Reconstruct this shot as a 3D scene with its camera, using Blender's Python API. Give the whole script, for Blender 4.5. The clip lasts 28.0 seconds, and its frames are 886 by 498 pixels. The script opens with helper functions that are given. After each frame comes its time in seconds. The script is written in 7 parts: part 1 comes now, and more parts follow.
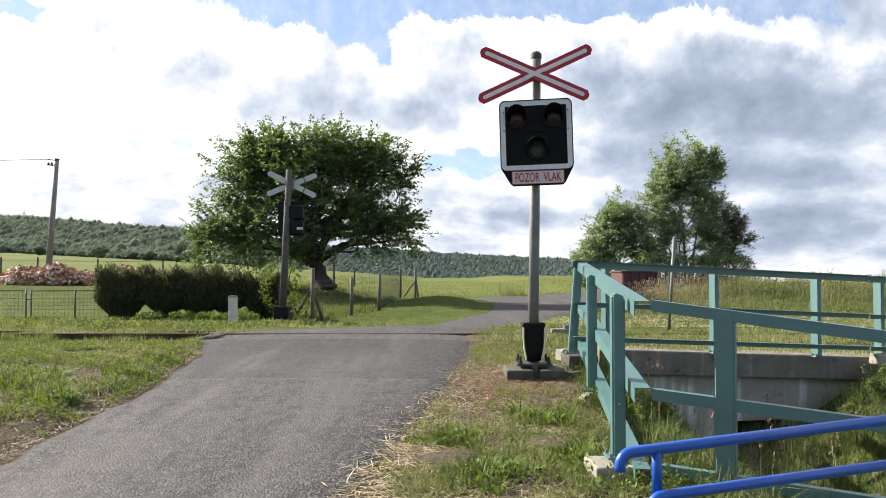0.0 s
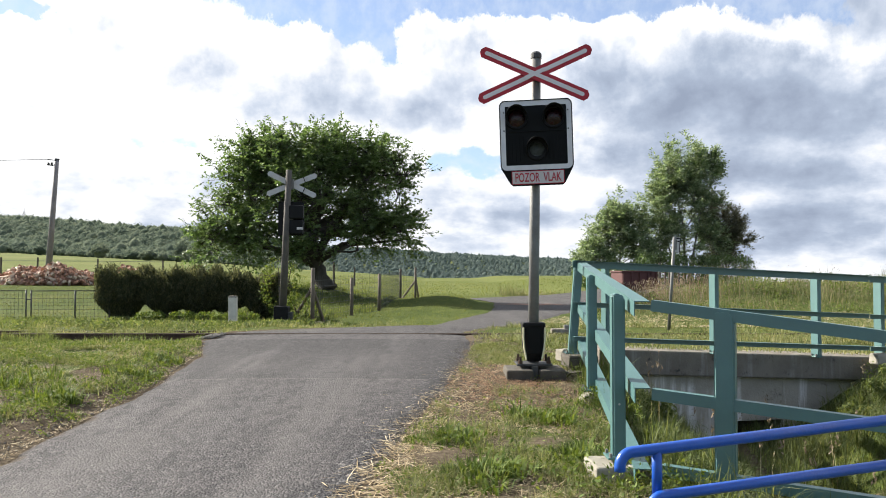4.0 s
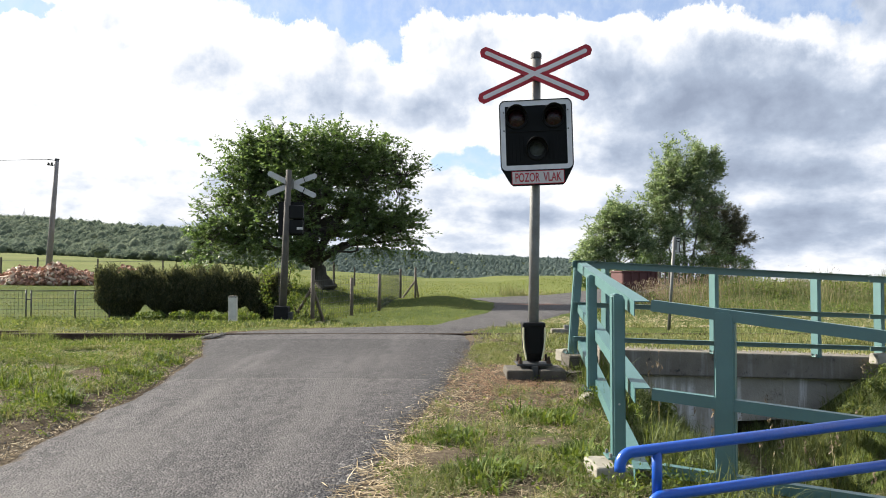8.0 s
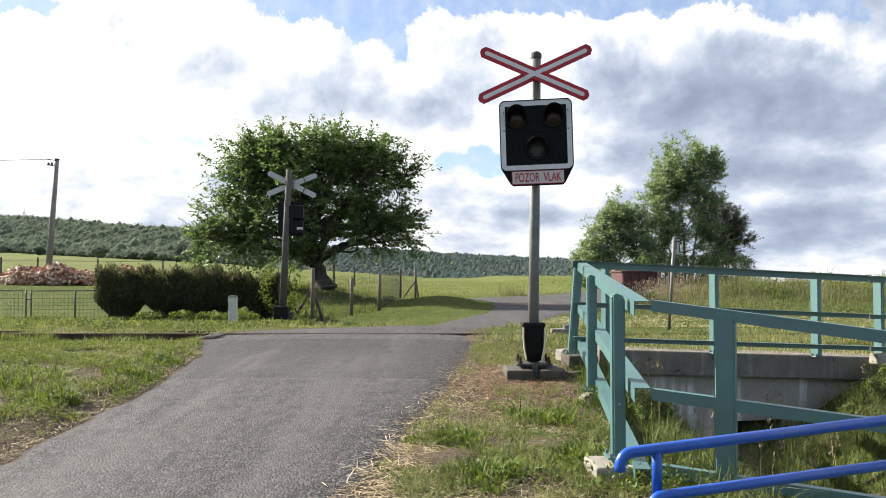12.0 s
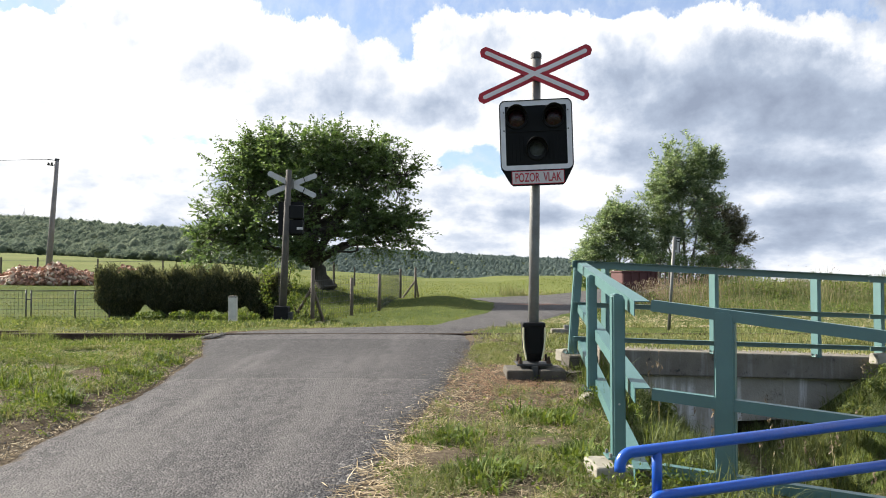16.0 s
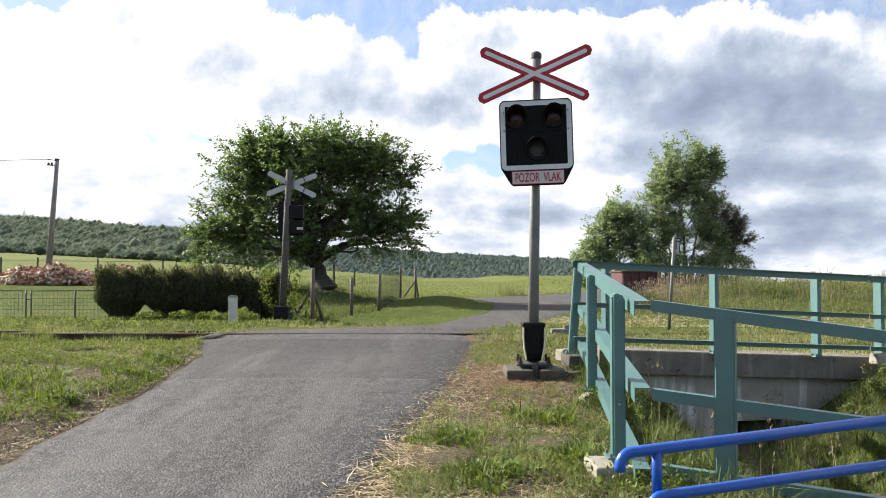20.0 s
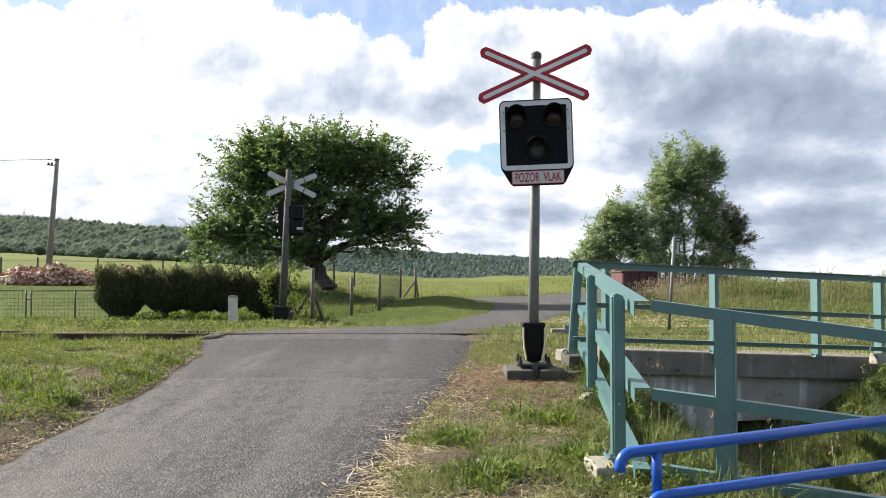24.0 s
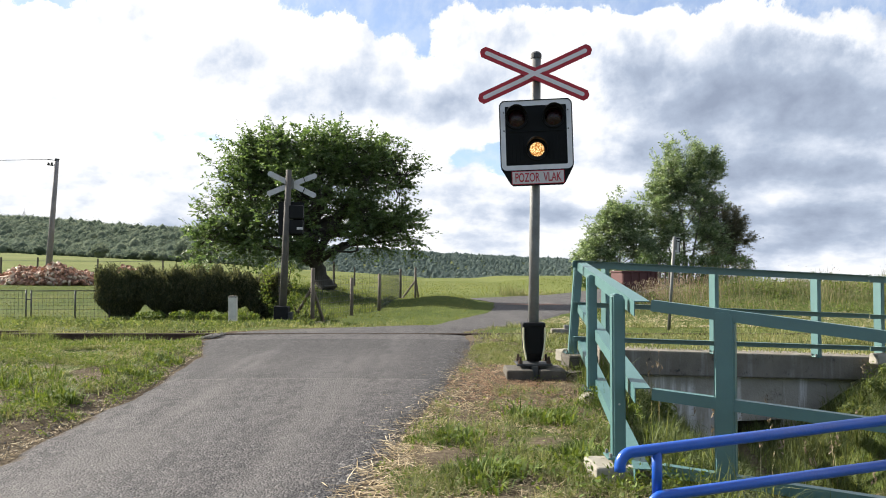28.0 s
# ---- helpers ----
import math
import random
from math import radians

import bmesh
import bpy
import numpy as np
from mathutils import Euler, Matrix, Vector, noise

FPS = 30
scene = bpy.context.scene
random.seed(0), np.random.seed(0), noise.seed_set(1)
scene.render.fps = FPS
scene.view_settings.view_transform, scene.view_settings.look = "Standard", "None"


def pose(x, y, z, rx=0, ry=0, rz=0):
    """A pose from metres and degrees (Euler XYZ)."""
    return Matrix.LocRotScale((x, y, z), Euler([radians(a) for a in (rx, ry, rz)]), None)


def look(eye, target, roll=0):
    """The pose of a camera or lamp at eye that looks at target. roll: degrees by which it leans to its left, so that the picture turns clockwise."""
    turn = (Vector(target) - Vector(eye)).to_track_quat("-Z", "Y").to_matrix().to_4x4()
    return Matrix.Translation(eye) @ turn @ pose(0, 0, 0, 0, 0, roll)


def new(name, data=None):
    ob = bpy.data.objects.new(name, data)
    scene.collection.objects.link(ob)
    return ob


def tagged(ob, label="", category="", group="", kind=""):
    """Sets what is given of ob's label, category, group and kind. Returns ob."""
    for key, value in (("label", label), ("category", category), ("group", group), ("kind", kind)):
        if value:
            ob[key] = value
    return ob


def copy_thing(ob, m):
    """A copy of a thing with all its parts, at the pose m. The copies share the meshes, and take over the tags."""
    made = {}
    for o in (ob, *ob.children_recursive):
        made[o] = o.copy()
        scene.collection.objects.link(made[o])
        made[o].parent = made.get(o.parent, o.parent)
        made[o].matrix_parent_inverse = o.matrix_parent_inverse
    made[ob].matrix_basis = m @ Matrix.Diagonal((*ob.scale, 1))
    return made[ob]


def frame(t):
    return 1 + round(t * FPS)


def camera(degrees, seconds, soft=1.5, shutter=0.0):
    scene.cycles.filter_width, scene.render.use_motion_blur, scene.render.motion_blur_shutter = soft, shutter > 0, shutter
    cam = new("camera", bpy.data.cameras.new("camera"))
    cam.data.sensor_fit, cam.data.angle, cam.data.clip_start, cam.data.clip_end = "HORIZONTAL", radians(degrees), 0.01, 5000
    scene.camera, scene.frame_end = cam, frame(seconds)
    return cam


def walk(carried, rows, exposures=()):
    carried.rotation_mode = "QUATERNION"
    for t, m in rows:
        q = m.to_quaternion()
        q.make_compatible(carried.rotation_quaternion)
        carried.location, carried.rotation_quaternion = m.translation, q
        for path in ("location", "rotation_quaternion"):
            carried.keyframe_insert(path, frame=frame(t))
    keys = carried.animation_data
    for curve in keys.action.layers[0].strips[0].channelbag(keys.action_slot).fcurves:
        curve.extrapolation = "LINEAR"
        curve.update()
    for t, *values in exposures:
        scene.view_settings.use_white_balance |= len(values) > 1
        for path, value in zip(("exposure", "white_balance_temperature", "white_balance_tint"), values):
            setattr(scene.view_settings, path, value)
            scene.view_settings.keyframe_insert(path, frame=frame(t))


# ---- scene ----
# One tripod shot at a level crossing. Camera at the origin looking along +Y.
EYE = 1.2
cam = camera(60, 28.0, soft=1.0)
HOLD = look((0, 0, EYE), (0, 100, EYE + 2.85))
walk(cam, [(0.0, HOLD), (28.0, HOLD)])

# ------------------------------------------------------------ light
SUN_LEFT = 61.0      # degrees to the left of +Y
SUN_UP = 31.0
scene.view_settings.exposure = 1.37
sun = new("sun", bpy.data.lights.new("sun", "SUN"))
sun.data.energy = 5.0
sun.data.angle = radians(0.6)
sun.data.color = (1.0, 0.95, 0.86)
_a, _e = radians(SUN_LEFT), radians(SUN_UP)
SUN_DIR = Vector((-math.sin(_a) * math.cos(_e), math.cos(_a) * math.cos(_e), math.sin(_e)))
sun.matrix_world = look(SUN_DIR * 50, (0, 0, 0))

# the clouds drift with this empty, which carries the sky's cloud coordinates
cloud_drift = new("cloud_drift")


class Net:
    """Short hand for shader nodes."""

    def __init__(self, tree):
        self.t = tree
        tree.nodes.clear()

    def n(self, kind, operation=None):
        node = self.t.nodes.new(kind)
        if operation:
            node.operation = operation
        return node

    def put(self, sock, v):
        if isinstance(v, bpy.types.NodeSocket):
            self.t.links.new(v, sock)
        elif v is not None:
            sock.default_value = v

    def m(self, op, a, b=None, c=None, clamp=False):
        node = self.n("ShaderNodeMath", op)
        node.use_clamp = clamp
        for s, v in zip(node.inputs, (a, b, c)):
            self.put(s, v)
        return node.outputs[0]

    def vm(self, op, a, b=None, scale=None):
        node = self.n("ShaderNodeVectorMath", op)
        self.put(node.inputs[0], a)
        self.put(node.inputs[1], b)
        if scale is not None:
            self.put(node.inputs["Scale"], scale)
        return node.outputs[0]

    def noise(self, vec, scale, detail=4, rough=0.55, dist=0.0, out=0):
        node = self.n("ShaderNodeTexNoise")
        self.put(node.inputs["Vector"], vec)
        self.put(node.inputs["Scale"], scale)
        node.inputs["Detail"].default_value = detail
        node.inputs["Roughness"].default_value = rough
        node.inputs["Distortion"].default_value = dist
        return node.outputs[out]

    def ramp(self, f, stops):
        node = self.n("ShaderNodeValToRGB")
        e = node.color_ramp.elements
        while len(e) < len(stops):
            e.new(0.5)
        for el, (p, c) in zip(e, stops):
            el.position = p
            el.color = (*c, 1) if len(c) == 3 else c
        self.put(node.inputs[0], f)
        return node.outputs[0]

    def mix(self, f, a, b, blend="MIX"):
        node = self.n("ShaderNodeMix")
        node.data_type, node.blend_type = "RGBA", blend
        self.put(node.inputs[0], f)
        for s, v in ((node.inputs[6], a), (node.inputs[7], b)):
            self.put(s, (*v, 1) if isinstance(v, tuple) and len(v) == 3 else v)
        return node.outputs[2]

    def smooth(self, v, lo, hi):
        node = self.n("ShaderNodeMapRange")
        node.interpolation_type = "SMOOTHSTEP"
        self.put(node.inputs[0], v)
        node.inputs[1].default_value, node.inputs[2].default_value = lo, hi
        return node.outputs[0]


CLOUD_C, CLOUD_H = 0.062, 0.404     # the cloud deck: a shallow dome


def deck(azimuth_tan, rise_tan):
    """Place on the cloud deck seen in that direction (both tangents against +Y)."""
    r = math.hypot(1, azimuth_tan)
    v = rise_tan / r
    far = (-v + math.sqrt(v * v + 4 * CLOUD_C * CLOUD_H)) / (2 * CLOUD_C)
    return azimuth_tan / r * far, far / r


def make_sky():
    world = bpy.data.worlds.new("sky")
    scene.world = world
    world.use_nodes = True
    g = Net(world.node_tree)
    tc = g.n("ShaderNodeTexCoord")
    drift = g.n("ShaderNodeTexCoord")
    drift.object = cloud_drift
    sky = g.n("ShaderNodeTexSky")
    sky.sky_type, sky.sun_disc, sky.sun_elevation, sky.sun_rotation = "NISHITA", False, _e, -_a
    sky.altitude, sky.air_density, sky.dust_density, sky.ozone_density = 300, 1.0, 0.6, 1.5
    d = tc.outputs["Generated"]
    xyz = g.n("ShaderNodeSeparateXYZ")
    g.put(xyz.inputs[0], d)
    x, y, z = xyz.outputs
    z = g.m("MAXIMUM", z, 0.0)
    r = g.m("MAXIMUM", g.m("SQRT", g.m("ADD", g.m("MULTIPLY", x, x), g.m("MULTIPLY", y, y))), 1e-4)
    v = g.m("DIVIDE", z, r)
    root = g.m("SQRT", g.m("ADD", g.m("MULTIPLY", v, v), 4 * CLOUD_C * CLOUD_H))
    far = g.m("DIVIDE", g.m("SUBTRACT", root, v), 2 * CLOUD_C)
    k = g.m("DIVIDE", far, r)
    flat = g.n("ShaderNodeCombineXYZ")
    g.put(flat.inputs[0], g.m("MULTIPLY", x, k))
    g.put(flat.inputs[1], g.m("MULTIPLY", y, k))
    q = g.vm("ADD", flat.outputs[0], g.vm("SUBTRACT", drift.outputs["Object"], d))
    # clouds stand up: sample them by bearing and by distance, so that they look as high as wide
    sp = g.n("ShaderNodeSeparateXYZ")
    g.put(sp.inputs[0], q)
    bearing = g.m("ARCTAN2", sp.outputs[0], sp.outputs[1])
    reach = g.m("SQRT", g.m("ADD", g.m("MULTIPLY", sp.outputs[0], sp.outputs[0]), g.m("MULTIPLY", sp.outputs[1], sp.outputs[1])))
    stand = g.n("ShaderNodeCombineXYZ")
    g.put(stand.inputs[0], bearing)
    g.put(stand.inputs[1], g.m("MULTIPLY", reach, 0.30))
    tall = stand.outputs[0]
    warp = g.vm("SCALE", g.vm("SUBTRACT", g.noise(tall, 6.0, 9, 0.64, out=1), (0.5, 0.5, 0.5)), None, 0.42)
    qw = g.vm("ADD", q, g.vm("MULTIPLY", warp, (1.0, 0.9, 0.0)))
    big = g.noise(tall, 4.5, 11, 0.56)
    puff = g.noise(g.vm("ADD", tall, (7.3, 2.1, 0)), 12.0, 10, 0.55)

    def bank(px, py, rx, ry, weight):
        """A swelling or a gap of the cloud deck, as tangents across and up, with its half sizes."""
        cx, cy = deck(px, py)
        ex = abs(deck(px + rx, py)[0] - cx)
        ey = abs(deck(px, py + ry)[1] - deck(px, py - ry)[1]) / 2
        o = g.vm("MULTIPLY", g.vm("SUBTRACT", qw, (cx, cy, 0)), (1 / ex, 1 / ey, 0))
        dot = g.n("ShaderNodeVectorMath", "DOT_PRODUCT")
        g.put(dot.inputs[0], o)
        g.put(dot.inputs[1], o)
        return g.m("MULTIPLY", g.m("EXPONENT", g.m("MULTIPLY", dot.outputs["Value"], -1.0)), weight)

    cover = g.m("ADD", g.m("MULTIPLY", g.m("SUBTRACT", big, 0.5), 1.1), 0.46)
    # the deck breaks up behind the camera
    cover = g.m("SUBTRACT", cover, g.m("MULTIPLY", g.m("SUBTRACT", 1.0, g.smooth(y, -0.45, 0.35)), 0.60))
    for b in GAPS:
        cover = g.m("ADD", cover, bank(*b))
    cover = g.m("ADD", cover, g.m("MULTIPLY", g.m("SUBTRACT", puff, 0.5), 0.70))
    wisp = g.noise(tall, 34.0, 9, 0.62)
    cover = g.m("ADD", cover, g.m("MULTIPLY", g.m("SUBTRACT", wisp, 0.5), 0.45))
    fac = g.smooth(cover, 0.0, 0.20)
    # the side of each billow that faces the sun is bright, the far side is grey
    sunward = g.noise(g.vm("ADD", tall, (7.3 - 0.022, 2.1 - 0.030, 0)), 12.0, 10, 0.55)
    relief = g.m("MULTIPLY", g.m("SUBTRACT", sunward, puff), 1.5)
    grey = g.m("ADD", g.m("MULTIPLY", g.m("SUBTRACT", puff, 0.5), 0.8), g.m("MULTIPLY", g.m("SUBTRACT", big, 0.5), 1.2))
    grey = g.m("ADD", grey, g.m("MULTIPLY", g.m("SUBTRACT", wisp, 0.5), 0.22))
    grey = g.m("ADD", g.m("ADD", grey, relief), 0.24)
    for b in SHADES:
        grey = g.m("ADD", grey, bank(*b))
    tone = g.ramp(grey, [(0.0, (0.46, 0.464, 0.472)), (0.20, (0.388, 0.397, 0.414)), (0.40, (0.278, 0.305, 0.354)), (0.66, (0.186, 0.217, 0.272)), (1.0, (0.132, 0.156, 0.205))])
    blue = g.vm("MULTIPLY", sky.outputs[0], (0.058, 0.062, 0.072))
    # thin high haze in the gaps
    veil = g.m("ADD", 0.25, g.m("MULTIPLY", g.smooth(wisp, 0.35, 0.7), 0.30))
    blue = g.mix(veil, blue, (0.33, 0.36, 0.40))
    col = g.mix(fac, blue, tone)
    bg = g.n("ShaderNodeBackground")
    g.put(bg.inputs[0], col)
    bg.inputs[1].default_value = 1.0
    out = g.n("ShaderNodeOutputWorld")
    g.put(out.inputs[0], bg.outputs[0])


# gaps (negative) and swellings of the cover; dark undersides of the clouds
GAPS = [(0.16, 0.368, 0.40, 0.040, -1.5), (-0.100, 0.300, 0.050, 0.040, -0.60), (-0.165, 0.34, 0.06, 0.035, -0.8), (-0.36, 0.155, 0.10, 0.014, -0.30),
        (0.055, 0.138, 0.050, 0.022, -0.62), (-0.02, 0.128, 0.03, 0.016, -0.40), (-0.54, 0.325, 0.07, 0.022, -0.95), (0.10, 0.285, 0.26, 0.03, 0.30),
        (0.40, 0.20, 0.25, 0.10, 0.5), (-0.40, 0.27, 0.22, 0.06, 0.35), (0.1, 0.05, 0.6, 0.03, 0.25)]
SHADES = [(-0.30, 0.260, 0.10, 0.035, 0.18), (-0.12, 0.215, 0.14, 0.028, 0.28), (0.09, 0.225, 0.06, 0.07, -0.38), (-0.54, 0.30, 0.12, 0.06, -0.35), (0.42, 0.225, 0.20, 0.060, 0.50), (0.22, 0.225, 0.12, 0.060, 0.40),
          (0.50, 0.105, 0.18, 0.035, 0.36), (0.10, 0.075, 0.12, 0.012, 0.25), (0.36, 0.14, 0.20, 0.045, 0.36), (0.46, 0.045, 0.26, 0.030, 0.52), (0.56, 0.22, 0.10, 0.08, 0.15), (-0.45, 0.18, 0.28, 0.08, -0.45),
          (-0.30, 0.36, 0.20, 0.04, -0.35), (0.30, 0.320, 0.40, 0.018, -0.5), (0.16, 0.15, 0.06, 0.05, -0.2)]
make_sky()

# ------------------------------------------------------------ materials


def surface(name, low, high, scale=8.0, rough=0.6, bump=0.2, fine=60.0, metal=0.0, spread=0.0, wear=None, spec=0.5, coord="Object", streak=None):
    """A solid surface: two colours by a coarse noise, grain by a fine one, and stains of a third colour."""
    mat = bpy.data.materials.new(name)
    mat.use_nodes = True
    g = Net(mat.node_tree)
    tc = g.n("ShaderNodeTexCoord").outputs[coord]
    coarse = g.noise(tc, scale, 5, 0.6)
    grain = g.noise(tc, fine, 3, 0.6)
    col = g.mix(g.smooth(coarse, 0.3, 0.7), low, high)
    col = g.mix(0.35, col, g.mix(grain, low, high), "MIX")
    if wear:
        col = g.mix(g.smooth(g.noise(tc, scale * 2.3, 6, 0.7), wear[1], wear[1] + 0.12), col, wear[0])
    if streak:
        # lime that has run down the face
        run = g.noise(g.vm("MULTIPLY", tc, (1.0, 1.0, 0.10)), 4.5, 5, 0.65)
        col = g.mix(g.m("MULTIPLY", g.smooth(run, 0.50, 0.66), g.smooth(coarse, 0.30, 0.60)), col, streak)
    if spread:
        info = g.n("ShaderNodeObjectInfo")
        hsv = g.n("ShaderNodeHueSaturation")
        g.put(hsv.inputs["Value"], g.m("ADD", 1.0 - spread, g.m("MULTIPLY", info.outputs["Random"], 2 * spread)))
        g.put(hsv.inputs["Color"], col)
        col = hsv.outputs[0]
    p = g.n("ShaderNodeBsdfPrincipled")
    g.put(p.inputs["Base Color"], col)
    g.put(p.inputs["Roughness"], g.m("ADD", rough - 0.08, g.m("MULTIPLY", coarse, 0.16)))
    p.inputs["Metallic"].default_value = metal
    p.inputs["Specular IOR Level"].default_value = spec
    if bump:
        b = g.n("ShaderNodeBump")
        b.inputs["Strength"].default_value = bump
        b.inputs["Distance"].default_value = 0.01
        g.put(b.inputs["Height"], g.m("ADD", grain, g.m("MULTIPLY", coarse, 0.7)))
        g.put(p.inputs["Normal"], b.outputs[0])
    out = g.n("ShaderNodeOutputMaterial")
    g.put(out.inputs[0], p.outputs[0])
    return mat


def leafy(name, stops, through_part=0.4, rough=0.6, gloss=0.12, patch=0.0, warm_tint=(1.45, 1.35, 0.55)):
    """Leaves and blades: a colour for each by chance, lit through from behind."""
    mat = bpy.data.materials.new(name)
    mat.use_nodes = True
    g = Net(mat.node_tree)
    geo = g.n("ShaderNodeNewGeometry")
    f = geo.outputs["Random Per Island"]
    if patch:
        wide = g.noise(geo.outputs["Position"], patch, 3, 0.6)
        f = g.m("ADD", g.m("MULTIPLY", g.m("POWER", f, 1.4), 0.62), g.m("MULTIPLY", g.smooth(wide, 0.35, 0.75), 0.32))
    col = g.ramp(f, stops)
    p = g.n("ShaderNodeBsdfPrincipled")
    g.put(p.inputs["Base Color"], col)
    p.inputs["Roughness"].default_value = rough
    p.inputs["Specular IOR Level"].default_value = gloss
    tr = g.n("ShaderNodeBsdfTranslucent")
    warm = g.mix(1.0, col, warm_tint, "MULTIPLY")
    g.put(tr.inputs[0], warm)
    mx = g.n("ShaderNodeMixShader")
    mx.inputs[0].default_value = through_part
    g.put(mx.inputs[1], p.outputs[0])
    g.put(mx.inputs[2], tr.outputs[0])
    out = g.n("ShaderNodeOutputMaterial")
    g.put(out.inputs[0], mx.outputs[0])
    return mat


def woods_material(name, stops):
    """Far crowns: a tone for each tree, leafy mottling and deep relief."""
    mat = bpy.data.materials.new(name)
    mat.use_nodes = True
    g = Net(mat.node_tree)
    geo = g.n("ShaderNodeNewGeometry")
    pos = geo.outputs["Position"]
    leaf = g.noise(pos, 0.9, 5, 0.75)
    tone = g.m("ADD", g.m("MULTIPLY", g.smooth(g.noise(pos, 0.16, 3, 0.6), 0.30, 0.70), 0.62), g.m("MULTIPLY", g.smooth(leaf, 0.3, 0.7), 0.30))
    tone = g.m("ADD", tone, g.m("MULTIPLY", geo.outputs["Random Per Island"], 0.12))
    col = g.ramp(tone, stops)
    p = g.n("ShaderNodeBsdfPrincipled")
    g.put(p.inputs["Base Color"], col)
    p.inputs["Roughness"].default_value = 1.0
    p.inputs["Specular IOR Level"].default_value = 0.05
    b = g.n("ShaderNodeBump")
    b.inputs["Strength"].default_value = 1.0
    b.inputs["Distance"].default_value = 0.3
    g.put(b.inputs["Height"], leaf)
    g.put(p.inputs["Normal"], b.outputs[0])
    tr = g.n("ShaderNodeBsdfTranslucent")
    g.put(tr.inputs[0], col)
    mx = g.n("ShaderNodeMixShader")
    mx.inputs[0].default_value = 0.4
    g.put(mx.inputs[1], p.outputs[0])
    g.put(mx.inputs[2], tr.outputs[0])
    out = g.n("ShaderNodeOutputMaterial")
    g.put(out.inputs[0], mx.outputs[0])
    return mat


def ground_material():
    """Soil and short turf; the share of bare soil comes with the sheet, the rest from noise."""
    mat = bpy.data.materials.new("turf_and_soil")
    mat.use_nodes = True
    g = Net(mat.node_tree)
    geo = g.n("ShaderNodeNewGeometry")
    pos = geo.outputs["Position"]
    att = g.n("ShaderNodeAttribute")
    att.attribute_name = "soil"
    fld = g.n("ShaderNodeAttribute")
    fld.attribute_name = "meadow"
    wide = g.noise(pos, 0.35, 5, 0.6)
    mid = g.noise(pos, 2.2, 5, 0.65)
    fine = g.noise(pos, 28, 4, 0.7)
    turf = g.ramp(g.m("ADD", g.m("MULTIPLY", wide, 0.5), g.m("MULTIPLY", mid, 0.5)),
                  [(0.3, (0.045, 0.065, 0.016)), (0.5, (0.080, 0.100, 0.026)), (0.7, (0.14, 0.140, 0.045))])
    turf = g.mix(g.smooth(fine, 0.3, 0.75), g.mix(0.5, turf, (0.03, 0.045, 0.012)), turf)
    meadow = g.ramp(g.m("ADD", g.m("MULTIPLY", g.noise(pos, 0.06, 4), 0.6), g.m("MULTIPLY", mid, 0.4)),
                    [(0.35, (0.084, 0.105, 0.031)), (0.55, (0.124, 0.139, 0.044)), (0.7, (0.178, 0.168, 0.068))])
    turf = g.mix(fld.outputs["Fac"], turf, meadow)
    soil = g.ramp(fine, [(0.25, (0.038, 0.029, 0.020)), (0.5, (0.096, 0.074, 0.051)), (0.8, (0.20, 0.165, 0.120))])
    bare = g.smooth(g.m("ADD", att.outputs["Fac"], g.m("MULTIPLY", g.m("SUBTRACT", mid, 0.5), 0.9)), 0.42, 0.62)
    col = g.mix(bare, turf, soil)
    p = g.n("ShaderNodeBsdfPrincipled")
    g.put(p.inputs["Base Color"], col)
    p.inputs["Roughness"].default_value = 1.0
    p.inputs["Specular IOR Level"].default_value = 0.05
    b = g.n("ShaderNodeBump")
    b.inputs["Strength"].default_value = 0.7
    b.inputs["Distance"].default_value = 0.03
    g.put(b.inputs["Height"], g.m("ADD", fine, mid))
    g.put(p.inputs["Normal"], b.outputs[0])
    out = g.n("ShaderNodeOutputMaterial")
    g.put(out.inputs[0], p.outputs[0])
    return mat


